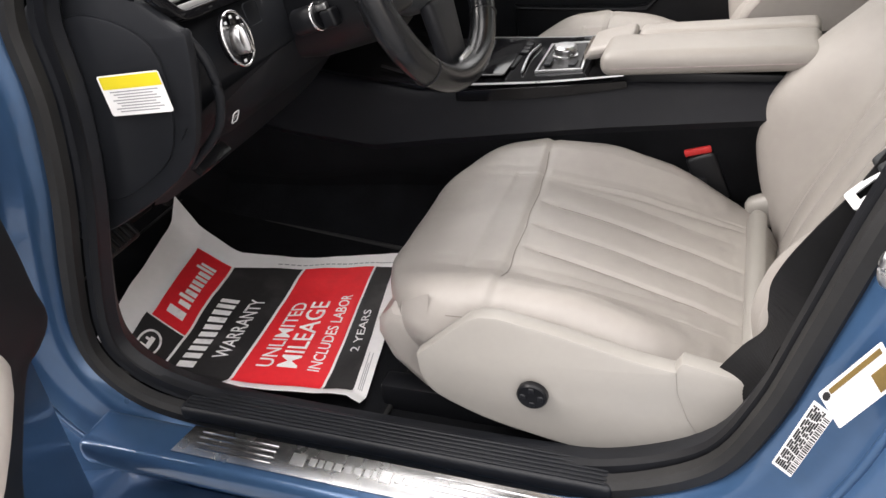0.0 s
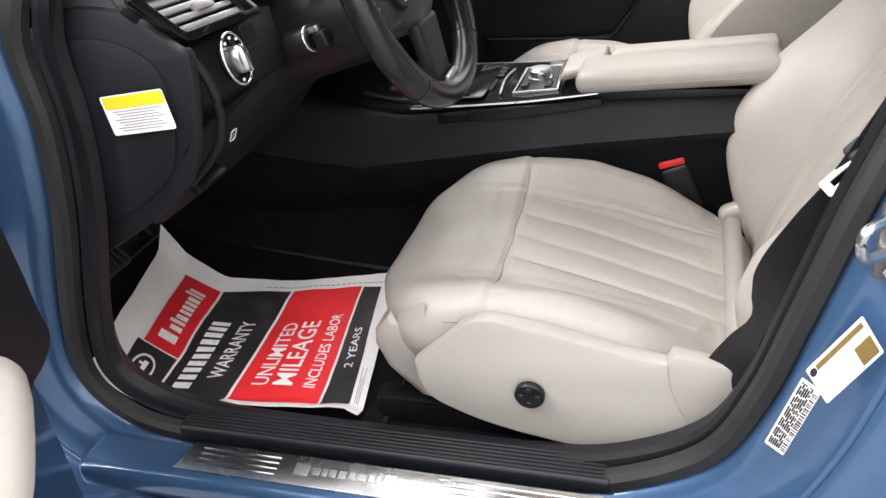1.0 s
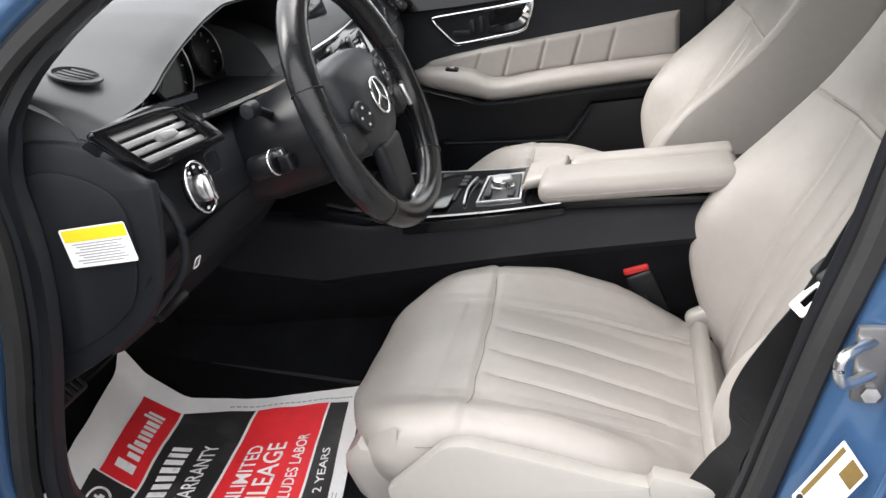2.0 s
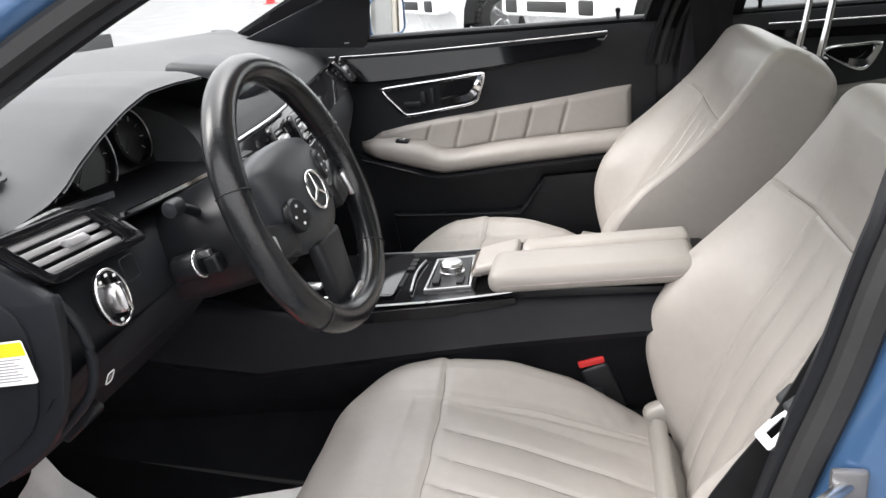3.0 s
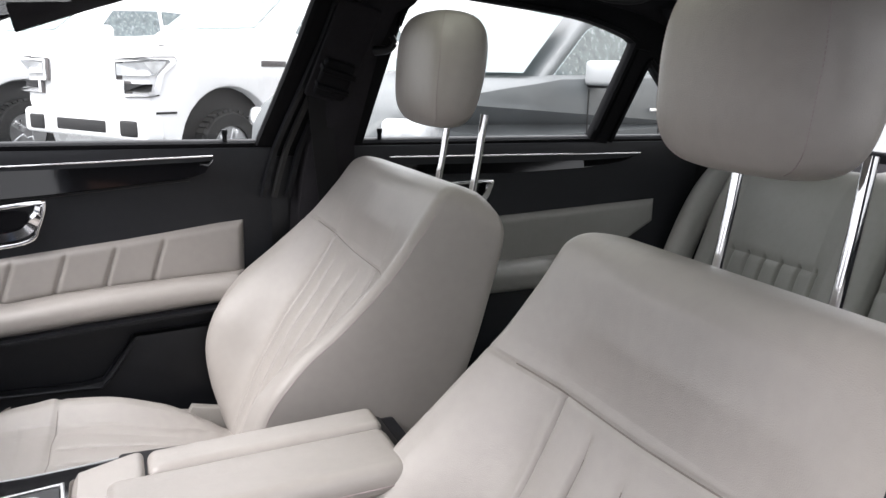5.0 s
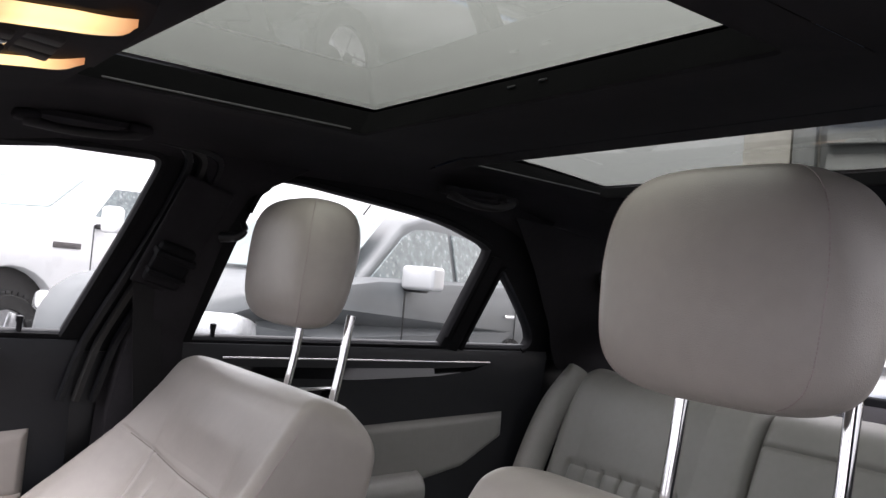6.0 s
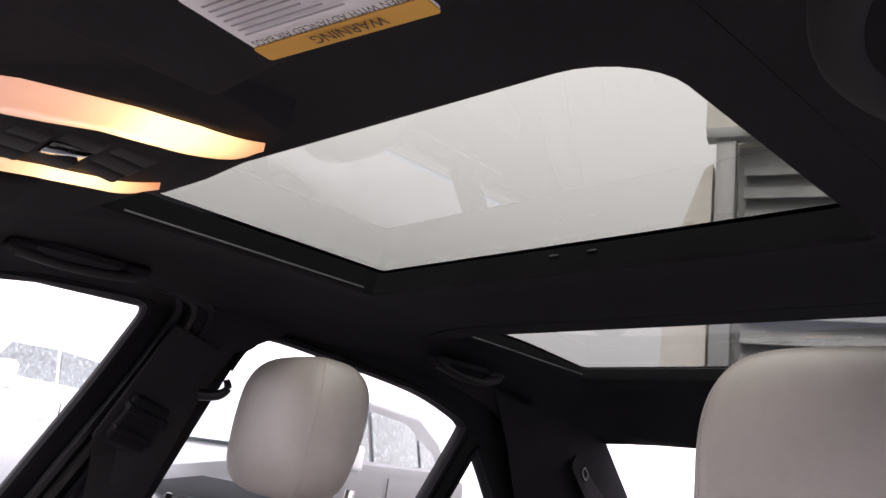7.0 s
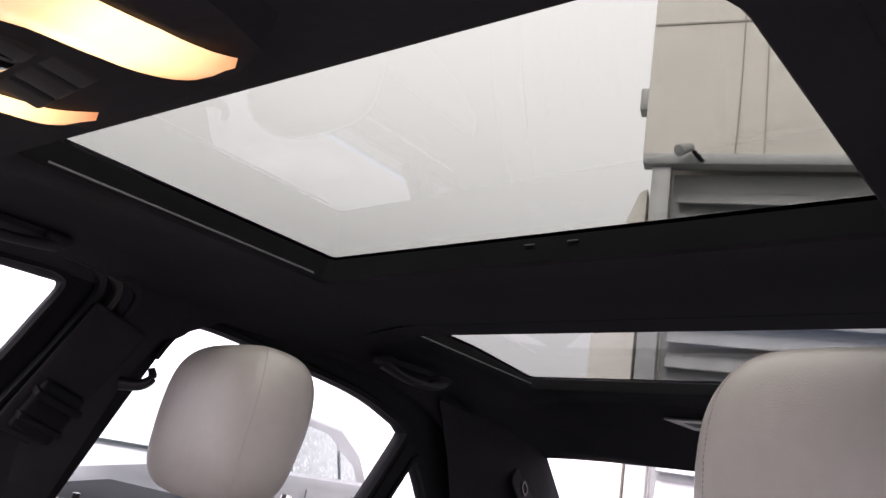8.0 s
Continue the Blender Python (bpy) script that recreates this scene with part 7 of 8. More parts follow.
    for k in range(7):
        part("grille_bar", rbox((-0.935, 0, 0.875 + 0.048 * k), (0.02, 0.94, 0.016), 0.004, 1), REDLENS if k % 3 else SATIN, gr)
    part("hood_scoop", rbox((0.1, 0.25, 1.405), (0.5, 0.3, 0.05), 0.02, 3), paint, p)
    return p


def crossover(label, paint):
    """A mid-size crossover, its nose towards -x, about its front axle."""
    p = thing("parked_car", label, "parked car", "parked vehicles")
    lower = [(-0.80, 0.42), (-0.86, 0.62), (-0.83, 0.74), (-0.72, 0.85), (-0.55, 0.915), (-0.30, 0.962), (0.0, 0.998), (0.30, 1.025), (0.62, 1.06), (3.2, 1.10), (3.55, 1.04), (3.62, 0.50), (3.2, 0.36)] + arch(2.75, 0.40, 0.36)[::-1] + [(2.3, 0.30), (0.46, 0.30)] + arch(0.0, 0.41, 0.34)[::-1] + [(-0.44, 0.36)]
    part("body", outline_panel(lower, (), 1.84, 0.09, lambda a, b, d: (a, d * (1 - 0.30 * max(0.0, (-0.25 - a) / 0.6) ** 1.5 - 0.05 * max(0.0, b - 0.8)), b)), paint, p, "painted body")
    part("roof", slab([(0.46, 1.05), (1.20, 1.54), (1.48, 1.61), (2.9, 1.58), (3.3, 1.40), (3.5, 1.08)], -0.80, 0.80, 0.04, lambda b: 1.0 - 0.30 * max(0, b - 1.05)), paint, p, "painted roof and pillars")
    part("windscreen", outline_panel([(-0.72, 0.02), (0.72, 0.02), (0.58, 0.80), (-0.58, 0.80)], (), 0.01, 0.0, lambda a, b, d: (0.42 + b * 0.88 - 0.055, a, 1.055 + b * 0.585 + 0.095)), SCREENMIST, p, "misted windscreen")
    for s in (-1, 1):
        for o in ([(0.56, 1.10), (0.78, 1.245), (1.12, 1.470), (1.30, 1.535), (1.48, 1.555), (1.80, 1.555), (1.80, 1.10)], [(1.88, 1.10), (1.88, 1.555), (2.55, 1.53), (2.72, 1.46), (2.74, 1.10)], [(2.80, 1.11), (2.80, 1.42), (3.08, 1.32), (3.20, 1.12)]):
            part("side_window", outline_panel(o, (), 0.012, 0.0, lambda a, b, d: (a, s * (0.812 - 0.24 * max(0, b - 1.05)) + d, b)), SIDEMIST, p, "side window speckled with snow")
        part("window_line", sweep([(0.80, s * 0.86, 1.075), (2.0, s * 0.865, 1.085), (3.2, s * 0.85, 1.10)], 0.014), SNOWLINE if paint is GREYPAINT else BLACKTRIM, p, "bright window line with snow")
        mr = part("mirror", rbox((0.93, s * 1.03, 1.17), (0.17, 0.27, 0.17), 0.030, 4), SILVERPAINT if paint is GREYPAINT else paint, p, "door mirror capped with snow")
        part("mirror_foot", rbox((0.95, s * 0.93, 1.085), (0.12, 0.22, 0.035), 0.012, 2), BLACKTRIM, mr)
        for x0 in (1.80, 2.62):
            part("door_handle", rbox((x0, s * 0.935, 0.90), (0.18, 0.03, 0.03), 0.010, 2), CHROME, p)
        for x0 in (0.88, 1.90, 2.78):
            part("door_gap", rbox((x0, s * 0.923, 0.75), (0.010, 0.006, 0.62), 0), BLACKTRIM, p)
        part("headlamp", rbox((-0.62, s * 0.70, 0.80), (0.36, 0.30, 0.14), 0.05, 4, pose(0, 0, 0, 0, 8, -s * 24)), LENS, p, "headlamp")
        for x in (0.0, 2.75):
            road_wheel(p, x, s * 0.81, 0.34, 0.22)
        part("arch_liner", slab(arch(0.0, 0.405, 0.34) + [(0.405, 0.30), (-0.405, 0.30)], s * 0.58 - 0.33 * (1 if s < 0 else 0), s * 0.58 + 0.33 * (1 if s > 0 else 0) + 0.012 * s, 0.008), BLACKTRIM, p)
    part("hood_line", sweep(smoothpath([(-0.6, -0.70, 0.93), (0.0, -0.74, 0.995), (0.55, -0.76, 1.05)], 5), 0.006), BLACKTRIM, p)
    part("grille", rbox((-0.83, 0, 0.66), (0.08, 0.9, 0.22), 0.03, 3), BLACKTRIM, p)
    part("antenna", join(sweep([(1.52, 0.0, 1.62), (1.66, 0.0, 1.76)], 0.008), rbox((1.51, 0, 1.625), (0.16, 0.07, 0.05), 0.02, 3)), BLACKTRIM, p)
    return p


def put(ob, x, y, turn):
    ob.matrix_world = pose(x, y, 0, 0, 0, turn)
    return ob


put(pickup("white pickup truck parked nose out, wet windscreen"), 0.68, 8.07, 34)
put(crossover("dark grey crossover parked beside the pickup, dusted with snow", GREYPAINT), 2.05, 4.5, 24)
put(pickup("white pickup truck parked farther along the row"), -1.32, 10.45, 34)
put(crossover("white car parked behind the pickup", WHITEPAINT), 5.2, 8.9, 30)

# building behind: beige panels over a recessed grey louvred door
BEIGE = mat("beige_render_panel", (0.80, 0.76, 0.70), 0.8, vary=0.05, scale=1.2, bump=0.2, bscale=120, stain=0.12, stain_color=(0.42, 0.39, 0.35))
JOINT = mat("panel_joint", (0.40, 0.375, 0.34), 0.9)
LOUVRE = mat("grey_painted_metal", (0.34, 0.345, 0.345), 0.45, 0.2, vary=0.12, scale=3, stain=0.2, stain_color=(0.16, 0.16, 0.16))
BW = basis((5.72, 2.74, 0), (0.37, -0.929, 0), (0, 0, 1))


def bld(a, b, d):
    return BW @ Vector((a, b, d))


b_ = thing("building", "beige panelled workshop building with a grey louvred door", "building")
part("upper_wall", outline_panel([(0.0, 4.30), (0.0, 8.6), (14.0, 8.6), (14.0, 4.30)], (), 0.3, 0.01, lambda a, b, d: bld(a, b, d - 0.15)), BEIGE, b_, "beige rendered upper wall")
for z in (5.62, 6.95):
    part("panel_joint", rbox((0, 0, 0), (14.0, 0.018, 0.012), 0), JOINT, b_).matrix_local = BW @ pose(7.0, z, 0.004)
for a in (0.98, 3.2, 5.5, 7.8):
    part("panel_joint", rbox((0, 0, 0), (0.012, 4.3, 0.012), 0), JOINT, b_).matrix_local = BW @ pose(a, 6.45, 0.004)
part("lintel", rbox((0, 0, 0), (14.0, 0.10, 0.14), 0.01, 2), LOUVRE, b_, "grey metal lintel").matrix_local = BW @ pose(7.0, 4.25, -0.05)
part("door_post", rbox((0, 0, 0), (0.16, 4.2, 0.16), 0.01, 2), LOUVRE, b_).matrix_local = BW @ pose(0.16, 2.1, -0.10)
dr = part("louvred_door", rbox((0, 0, 0), (4.4, 4.2, 0.06), 0.005, 1), LOUVRE, b_, "grey metal sectional door")
dr.matrix_local = BW @ pose(2.45, 2.1, -0.24)
for k in range(19):
    part("louvre_slat", rbox((0, 0, 0), (4.3, 0.165, 0.016), 0.004, 1, pose(0, 0, 0, -32, 0, 0)), LOUVRE, dr).matrix_local = pose(0, -1.83 + 0.205 * k, 0.085)
part("pier", rbox((0, 0, 0), (0.9, 4.2, 0.5), 0.01, 2), BEIGE, b_, "beige pier beside the door").matrix_local = BW @ pose(5.2, 2.1, -0.25)
wing = loft([[bld(a, z, d) for a, d in ((0.02, -0.30), (-0.06 - 0.30 * (4.1 - z) / 0.9 if z > 3.2 else -0.36, -0.40), (-0.03, -1.6), (0.02, -1.6))] for z in (0.0, 3.2, 4.1)])
part("side_wing", wing, BEIGE, b_, "beige lower side wall")
part("wall_body", rbox((0, 0, 0), (13.9, 8.3, 6.0), 0.01, 1), BEIGE, b_).matrix_local = BW @ pose(7.0, 4.15, -3.4)
part("wall_lamp", lathe([(0.035, 0), (0.055, 0.15), (0.0, 0.16)], 16, BW @ pose(0.40, 4.33, 0.08, 55, 0, -50)), LOUVRE, b_, "small wall lamp")
part("lamp_arm", sweep([bld(0.50, 4.22, 0.0), bld(0.42, 4.28, 0.10)], 0.02), HARD, b_)
part("cable", sweep(smoothpath([bld(0.78, 8.5, 0.02), bld(0.78, 6.0, 0.025), bld(0.77, 4.9, 0.02), bld(0.75, 4.30, 0.02)], 8), 0.006), JOINT, b_, "thin cable down the wall")
part("side_lamp", rbox((0, 0, 0), (0.10, 0.22, 0.16), 0.01, 2), LOUVRE, b_).matrix_local = BW @ pose(-0.05, 4.95, -0.25)
# red cone far ahead of the windscreen
cone = thing("traffic_cone", "red traffic cone standing on the wet ground", "traffic cone")
part("cone_body", lathe([(0.20, 0.03), (0.03, 0.72), (0.0, 0.72)], 20, pose(-12.6, 31.5, 0)), REDPLASTIC, cone)
part("cone_base", rbox((-12.6, 31.5, 0.015), (0.5, 0.5, 0.03), 0.01, 1), REDPLASTIC, cone)

# the rest of the blue car outside the cabin: bonnet, boot and wheels, all plain
car_ends = thing("car_body", "plain blue metallic bonnet and boot of the sedan on its wheels", "car body", kind="structure")


def body_end(stations):
    """Cross sections (x, half width, shoulder, crown) joined into a closed, rounded end."""
    rows = []
    for x, w, zs, zc in stations:
        half = [(w * 0.90, 0.24), (w, 0.34), (w, zs - 0.10), (w * 0.985, zs - 0.03), (w * 0.94, zs), (w * 0.6, zs + (zc - zs) * 0.7), (0.0, zc)]
        rows.append([(x, -y, z) for y, z in half] + [(x, y, z) for y, z in reversed(half[:-1])])
    return loft(rows, True)


part("bonnet", body_end([(-1.045, 0.835, 0.97, 1.00), (-1.30, 0.83, 0.93, 0.97), (-1.60, 0.80, 0.86, 0.91), (-1.82, 0.72, 0.78, 0.84), (-1.93, 0.60, 0.68, 0.72), (-1.97, 0.46, 0.52, 0.55)]), BLUE, car_ends)
part("boot", body_end([(2.005, 0.83, 0.93, 0.965), (2.30, 0.825, 0.915, 0.96), (2.60, 0.79, 0.90, 0.955), (2.76, 0.72, 0.84, 0.90), (2.83, 0.62, 0.66, 0.70)]), BLUE, car_ends)
for x_ in (-1.18, 1.72):
    for s_ in (-1, 1):
        part("wheel_arch", lathe([(0.365, -0.02), (0.365, 0.012), (0.30, 0.016), (0.0, 0.016)], 32, pose(x_, s_ * (0.842 if s_ > 0 else 0.838), 0.33, 90 if s_ < 0 else -90, 0, 0)), BLACKTRIM, car_ends)
        road_wheel(car_ends, x_, s_ * 0.76, 0.32, 0.21)

# ---------------------------------------------------------------- sill strip and scuff plate
strip = thing("sill_strip", "ribbed black plastic step strip on the door sill", "sill strip")
part("strip_base", rbox((-0.088, -0.690, 0.412), (0.576, 0.046, 0.022), 0.006, 3), SOFT, strip)
for k in range(6):
    part("strip_rib", rbox((-0.088, -0.7065 + 0.0062 * k, 0.4235), (0.562, 0.0032, 0.004), 0.001, 1), SOFT, strip)
scuff = thing("scuff_plate", "brushed steel scuff plate with raised lines on the door sill", "scuff plate")
SC = frame_at((-0.075, -0.762, 0.4245), (1, 0, 0.0), (0.0, 0.97, 0.16))
part("plate", outline_panel([(-0.262, -0.019), (0.275, -0.019), (0.268, 0.020), (-0.250, 0.020)], (), 0.005, 0.0015, lambda a, b, d: SC(a, b, d)), STEEL, scuff)
for side, x0, x1 in ((-1, -0.235, -0.125), (1, 0.08, 0.255)):
    for k in range(4):
        part("raised_line", rbox((0, 0, 0), (x1 - x0, 0.0016, 0.0016), 0.0006, 1), CHROME, scuff).matrix_local = basis(SC((x0 + x1) / 2, -0.010 + 0.008 * k, 0.003), (1, 0, 0), (0, 0.97, 0.16))
# the maker's name as plain strokes
x = -0.105
for k, w_ in enumerate((0.026, 0.013, 0.009, 0.012, 0.013, 0.013, 0.013, 0.011, 0.008, 0.020, 0.013, 0.012, 0.012)):
    part("name_bar", rbox((0, 0, 0), (w_ * 0.72, 0.016 if k in (0, 9) else 0.010, 0.0012), 0.0004, 1), SATIN, scuff).matrix_local = basis(SC(x + w_ / 2, 0.002, 0.003), (1, 0, 0), (0, 0.97, 0.16))
    x += w_
part("sill_top", rbox((-0.08, -0.765, 0.400), (0.80, 0.070, 0.040), 0.012, 3), BLUE, opening, "blue painted sill top")

# ---------------------------------------------------------------- floor mat and the printed paper mat
mat_ = thing("floor_mat", "black rubber-edged floor mat under the paper", "floor mat")
def mat_z(x, y):
    return floor_z(x, -0.5) + 0.010
part("mat_surface", thicken(sheet(lambda x, y: (x, y, mat_z(x, y)), np.linspace(-0.70, -0.13, 14), np.linspace(-0.645, -0.20, 8)), 0.008), CARPET, mat_)
part("mat_edge", sweep([(x, y, mat_z(x, y) + 0.002) for x, y in roundrect(-0.70, -0.645, -0.13, -0.20, 0.04)], 0.006, True), RUBBER, mat_)

paper = thing("paper_floor_mat", "printed paper floor mat in red, black and white, creased and scuffed", "paper mat")
SILL_EDGE = [(0.0, (-0.590, -0.600)), (0.125, (-0.536, -0.626)), (0.265, (-0.461, -0.652)), (0.52, (-0.357, -0.630)), (0.80, (-0.225, -0.602)), (0.925, (-0.183, -0.589)), (1.0, (-0.160, -0.596))]
TUNNEL_EDGE = [(0.0, (-0.650, -0.325)), (0.125, (-0.591, -0.344)), (0.265, (-0.503, -0.374)), (0.52, (-0.383, -0.339)), (0.80, (-0.272, -0.287)), (0.925, (-0.243, -0.276)), (1.0, (-0.222, -0.268))]


def on_paper(u, v, d=0.0):
    """u from the footwell's front to the seat, v from the sill to the tunnel; the sheet lies askew and buckled."""
    lo, hi = (Vector((interp(u, [(k, p[0]) for k, p in e]), interp(u, [(k, p[1]) for k, p in e]))) for e in (SILL_EDGE, TUNNEL_EDGE))
    q = lo.lerp(hi, (v - 0.05) / 0.835)
    z = 0.375 - 0.12 * (q.x + 0.2)
    z += 0.0045 * noise.noise(Vector((u * 4.2, v * 4.2, 2.0))) + 0.0018 * noise.noise(Vector((u * 11, v * 9, 7.0)))
    z += 0.040 * max(0.0, v - 0.86) * max(0.0, 0.45 - u) * 4
    z += 0.030 * max(0.0, 0.10 - u) / 0.10 * (0.4 + 0.6 * v)
    z += 0.020 * max(0.0, 0.08 - v) / 0.08 * max(0.0, min(1.0, (u - 0.22) / 0.1))
    curl = max(0.0, v - 0.90) * max(0.0, 0.22 - u)
    return Vector((q.x, q.y, z + d + curl * 1.1))


def print_on(u0, v0, u1, v1, d, skew=0.0):
    n, m = max(2, int((u1 - u0) * 40)), max(2, int((v1 - v0) * 40))
    return sheet(lambda a, b: on_paper(u0 + (u1 - u0) * a + skew * b, v0 + (v1 - v0) * b, d), np.linspace(0, 1, n + 1), np.linspace(0, 1, m + 1))


part("paper", thicken(print_on(0, 0, 1, 1, 0.0), 0.0006), PAPER, paper, "white paper sheet")
part("print_field", print_on(0.125, 0.335, 0.262, 0.885, 0.0012), PRINTRED, paper, "red printed field")
part("print_field", print_on(0.10, 0.03, 0.262, 0.325, 0.0012), PRINTBLACK, paper, "black printed field")
part("print_field", print_on(0.272, 0.02, 0.515, 0.885, 0.0012), PRINTBLACK, paper, "black printed field")
part("print_field", print_on(0.525, 0.065, 0.795, 0.885, 0.0012), PRINTRED, paper, "red printed field")
part("print_field", print_on(0.805, 0.065, 0.925, 0.885, 0.0012), PRINTBLACK, paper, "black printed field")


def paper_text(t, u, v, size, stretch=1.0):
    """Letters stand with their tops towards the footwell and run towards the tunnel."""
    W, H = 0.47, 0.371
    return lettering(t, size, lambda a, b, d: on_paper(u - b / W, v + a * stretch / H, 0.0024), bold=size * 0.010)


part("print_word", paper_text("WARRANTY", 0.458, 0.20, 0.034, 0.84), PRINTWHITE, paper)
part("print_word", paper_text("UNLIMITED", 0.616, 0.165, 0.033, 0.98), PRINTWHITE, paper)
part("print_word", paper_text("MILEAGE", 0.694, 0.165, 0.042, 1.02), PRINTWHITE, paper)
part("print_word", paper_text("INCLUDES LABOR", 0.764, 0.165, 0.0245, 0.93), PRINTWHITE, paper)
part("print_word", paper_text("2 YEARS", 0.885, 0.30, 0.027, 0.98), PRINTWHITE, paper)
# maker names stay plain strokes
lay = lambda a, b, d: on_paper(b, a, d)
nm = []
v = 0.40
for w_, h_ in ((0.066, 0.060), (0.040, 0.040), (0.030, 0.052), (0.040, 0.040), (0.030, 0.040), (0.034, 0.040), (0.030, 0.040), (0.038, 0.040), (0.026, 0.060), (0.026, 0.052)):
    nm.append((v, 0.226 - h_ * 1.1, v + w_ * 0.78, 0.226))
    v += w_ * 1.16
for q in nm:
    part("name_bar", bars([q], lay, 0.0024), PRINTWHITE, paper)
nm = []
v = 0.12
for w_ in (0.058, 0.05, 0.045, 0.05, 0.048, 0.046, 0.048, 0.048, 0.042, 0.042):
    nm.append((v, 0.310, v + w_ * 0.70, 0.372))
    v += w_ * 1.06
for q in nm:
    part("name_bar", bars([q], lay, 0.0024), PRINTWHITE, paper)
ov_ = [on_paper(0.178 + 0.040 * math.cos(a), 0.175 + 0.080 * math.sin(a), 0.0028) for a in np.linspace(0, 2 * math.pi, 41)[:-1]]
part("oval_badge", sweep(ov_, 0.0018, True), PRINTWHITE, paper, "plain oval badge outline")
part("oval_stroke", bars([(0.13, 0.172, 0.22, 0.190), (0.14, 0.150, 0.16, 0.190), (0.19, 0.158, 0.205, 0.190)], lay, 0.0028), PRINTWHITE, paper)
rows_ = []
for k in range(24):
    rows_.append((0.915, 0.42 + 0.022 * k, 0.923, 0.436 + 0.022 * k))
part("fine_print", bars(rows_, lambda a, b, d: on_paper(b, a, d), 0.0014), PRINTGREY, paper)
rows_ = [(0.09 + 0.0 * k, 0.945 + 0.010 * k, 0.30 - 0.06 * (k % 2), 0.949 + 0.010 * k) for k in range(3)]
part("fine_print", bars(rows_, lay, 0.0014), PRINTGREY, paper)

# ---------------------------------------------------------------- notices and labels
st_ = thing("dash_notice", "white notice with a yellow head stuck on the dash end cap", "notice")
T0, T1, T2 = Vector((-0.367, -0.660, 0.8705)), Vector((-0.281, -0.660, 0.8805)), Vector((-0.361, -0.660, 0.826))
NT = frame_at(T0, T1 - T0, T0 - T2)
part("notice_paper", outline_panel(roundrect(0, -0.046, 0.0845, 0.0, 0.003), (), 0.0008, 0.0, lambda a, b, d: NT(a, b, d + 0.001) + Vector((0, -0.0095, 0))), PAPER, st_)
part("notice_head", outline_panel(roundrect(0.003, -0.0155, 0.0835, -0.0015, 0.001), (), 0.0004, 0.0, lambda a, b, d: NT(a, b, d + 0.001) + Vector((0, -0.0102, 0))), PRINTYELLOW, st_, "yellow printed head")
for k in range(2):
    part("print_line", bars([(0.018 - 0.006 * k, -0.006 - 0.005 * k, 0.074 + 0.004 * k, -0.0042 - 0.005 * k)], lambda a, b, d: NT(a, b, d) + Vector((0, -0.0112, 0))), PRINTBLACK, st_)
part("print_line", bars([(0.010 + 0.004 * ((k * 7) % 3), -0.0195 - 0.0032 * k, 0.076 - 0.004 * ((k * 5) % 3), -0.0182 - 0.0032 * k) for k in range(8)], lambda a, b, d: NT(a, b, d) + Vector((0, -0.0112, 0))), PRINTGREY, st_)

lab = thing("pillar_label", "white tyre label with an ochre field stuck on the blue pillar", "label")
PL = frame_at((0.379, -0.741, 0.629), (0.038, 0.0, 0.064), (-0.022, 0.0, 0.036))
part("label_paper", outline_panel(roundrect(0.0, -0.043, 0.075, 0.0, 0.002), (), 0.0008, 0.0, lambda a, b, d: PL(a, b, 0) + Vector((0, -0.001 + d, 0))), PAPER, lab)
part("label_head", outline_panel(roundrect(0.011, -0.0085, 0.071, -0.003, 0.0006), (), 0.0004, 0.0, lambda a, b, d: PL(a, b, 0) + Vector((0, -0.0020 + d, 0))), PRINTOCHRE, lab)
part("label_field", outline_panel(roundrect(0.052, -0.039, 0.072, -0.019, 0.0006), (), 0.0004, 0.0, lambda a, b, d: PL(a, b, 0) + Vector((0, -0.0020 + d, 0))), PRINTOCHRE, lab)
part("label_mark", outline_panel([(0.006 + 0.0042 * math.cos(a), -0.007 + 0.0042 * math.sin(a)) for a in np.linspace(0, 2 * math.pi, 21)[:-1]], (), 0.0004, 0.0, lambda a, b, d: PL(a, b, 0) + Vector((0, -0.0020 + d, 0))), PRINTBLACK, lab)
lab2 = thing("code_label", "white data label with dense black print on the blue pillar", "label")
P2 = frame_at((0.352, -0.7405, 0.536), (0.023, 0.0, 0.077), (-0.025, 0.0, 0.02))
part("label_paper", outline_panel(roundrect(0.0, -0.0235, 0.088, 0.0, 0.001), (), 0.0008, 0.0, lambda a, b, d: P2(a, b, 0) + Vector((0, -0.001 + d, 0))), PAPER, lab2)
rng = random.Random(5)
rc = []
for r in range(6):
    a = 0.004
    while a < 0.084:
        w_ = rng.uniform(0.003, 0.013)
        rc.append((a, -0.0036 - 0.0024 * r, min(0.085, a + w_), -0.0018 - 0.0024 * r))
        a += w_ + 0.0022
part("print_line", bars(rc, lambda a, b, d: P2(a, b, 0) + Vector((0, -0.0022, 0))), PRINTBLACK, lab2)
rc = []
a = 0.004
while a < 0.082:
    w_ = rng.choice((0.0008, 0.0014, 0.0020))
    rc.append((a, -0.0225, a + w_, -0.0165))
    a += w_ + rng.choice((0.0010, 0.0016))
part("code_stroke", bars(rc, lambda a, b, d: P2(a, b, 0) + Vector((0, -0.0022, 0))), PRINTBLACK, lab2)

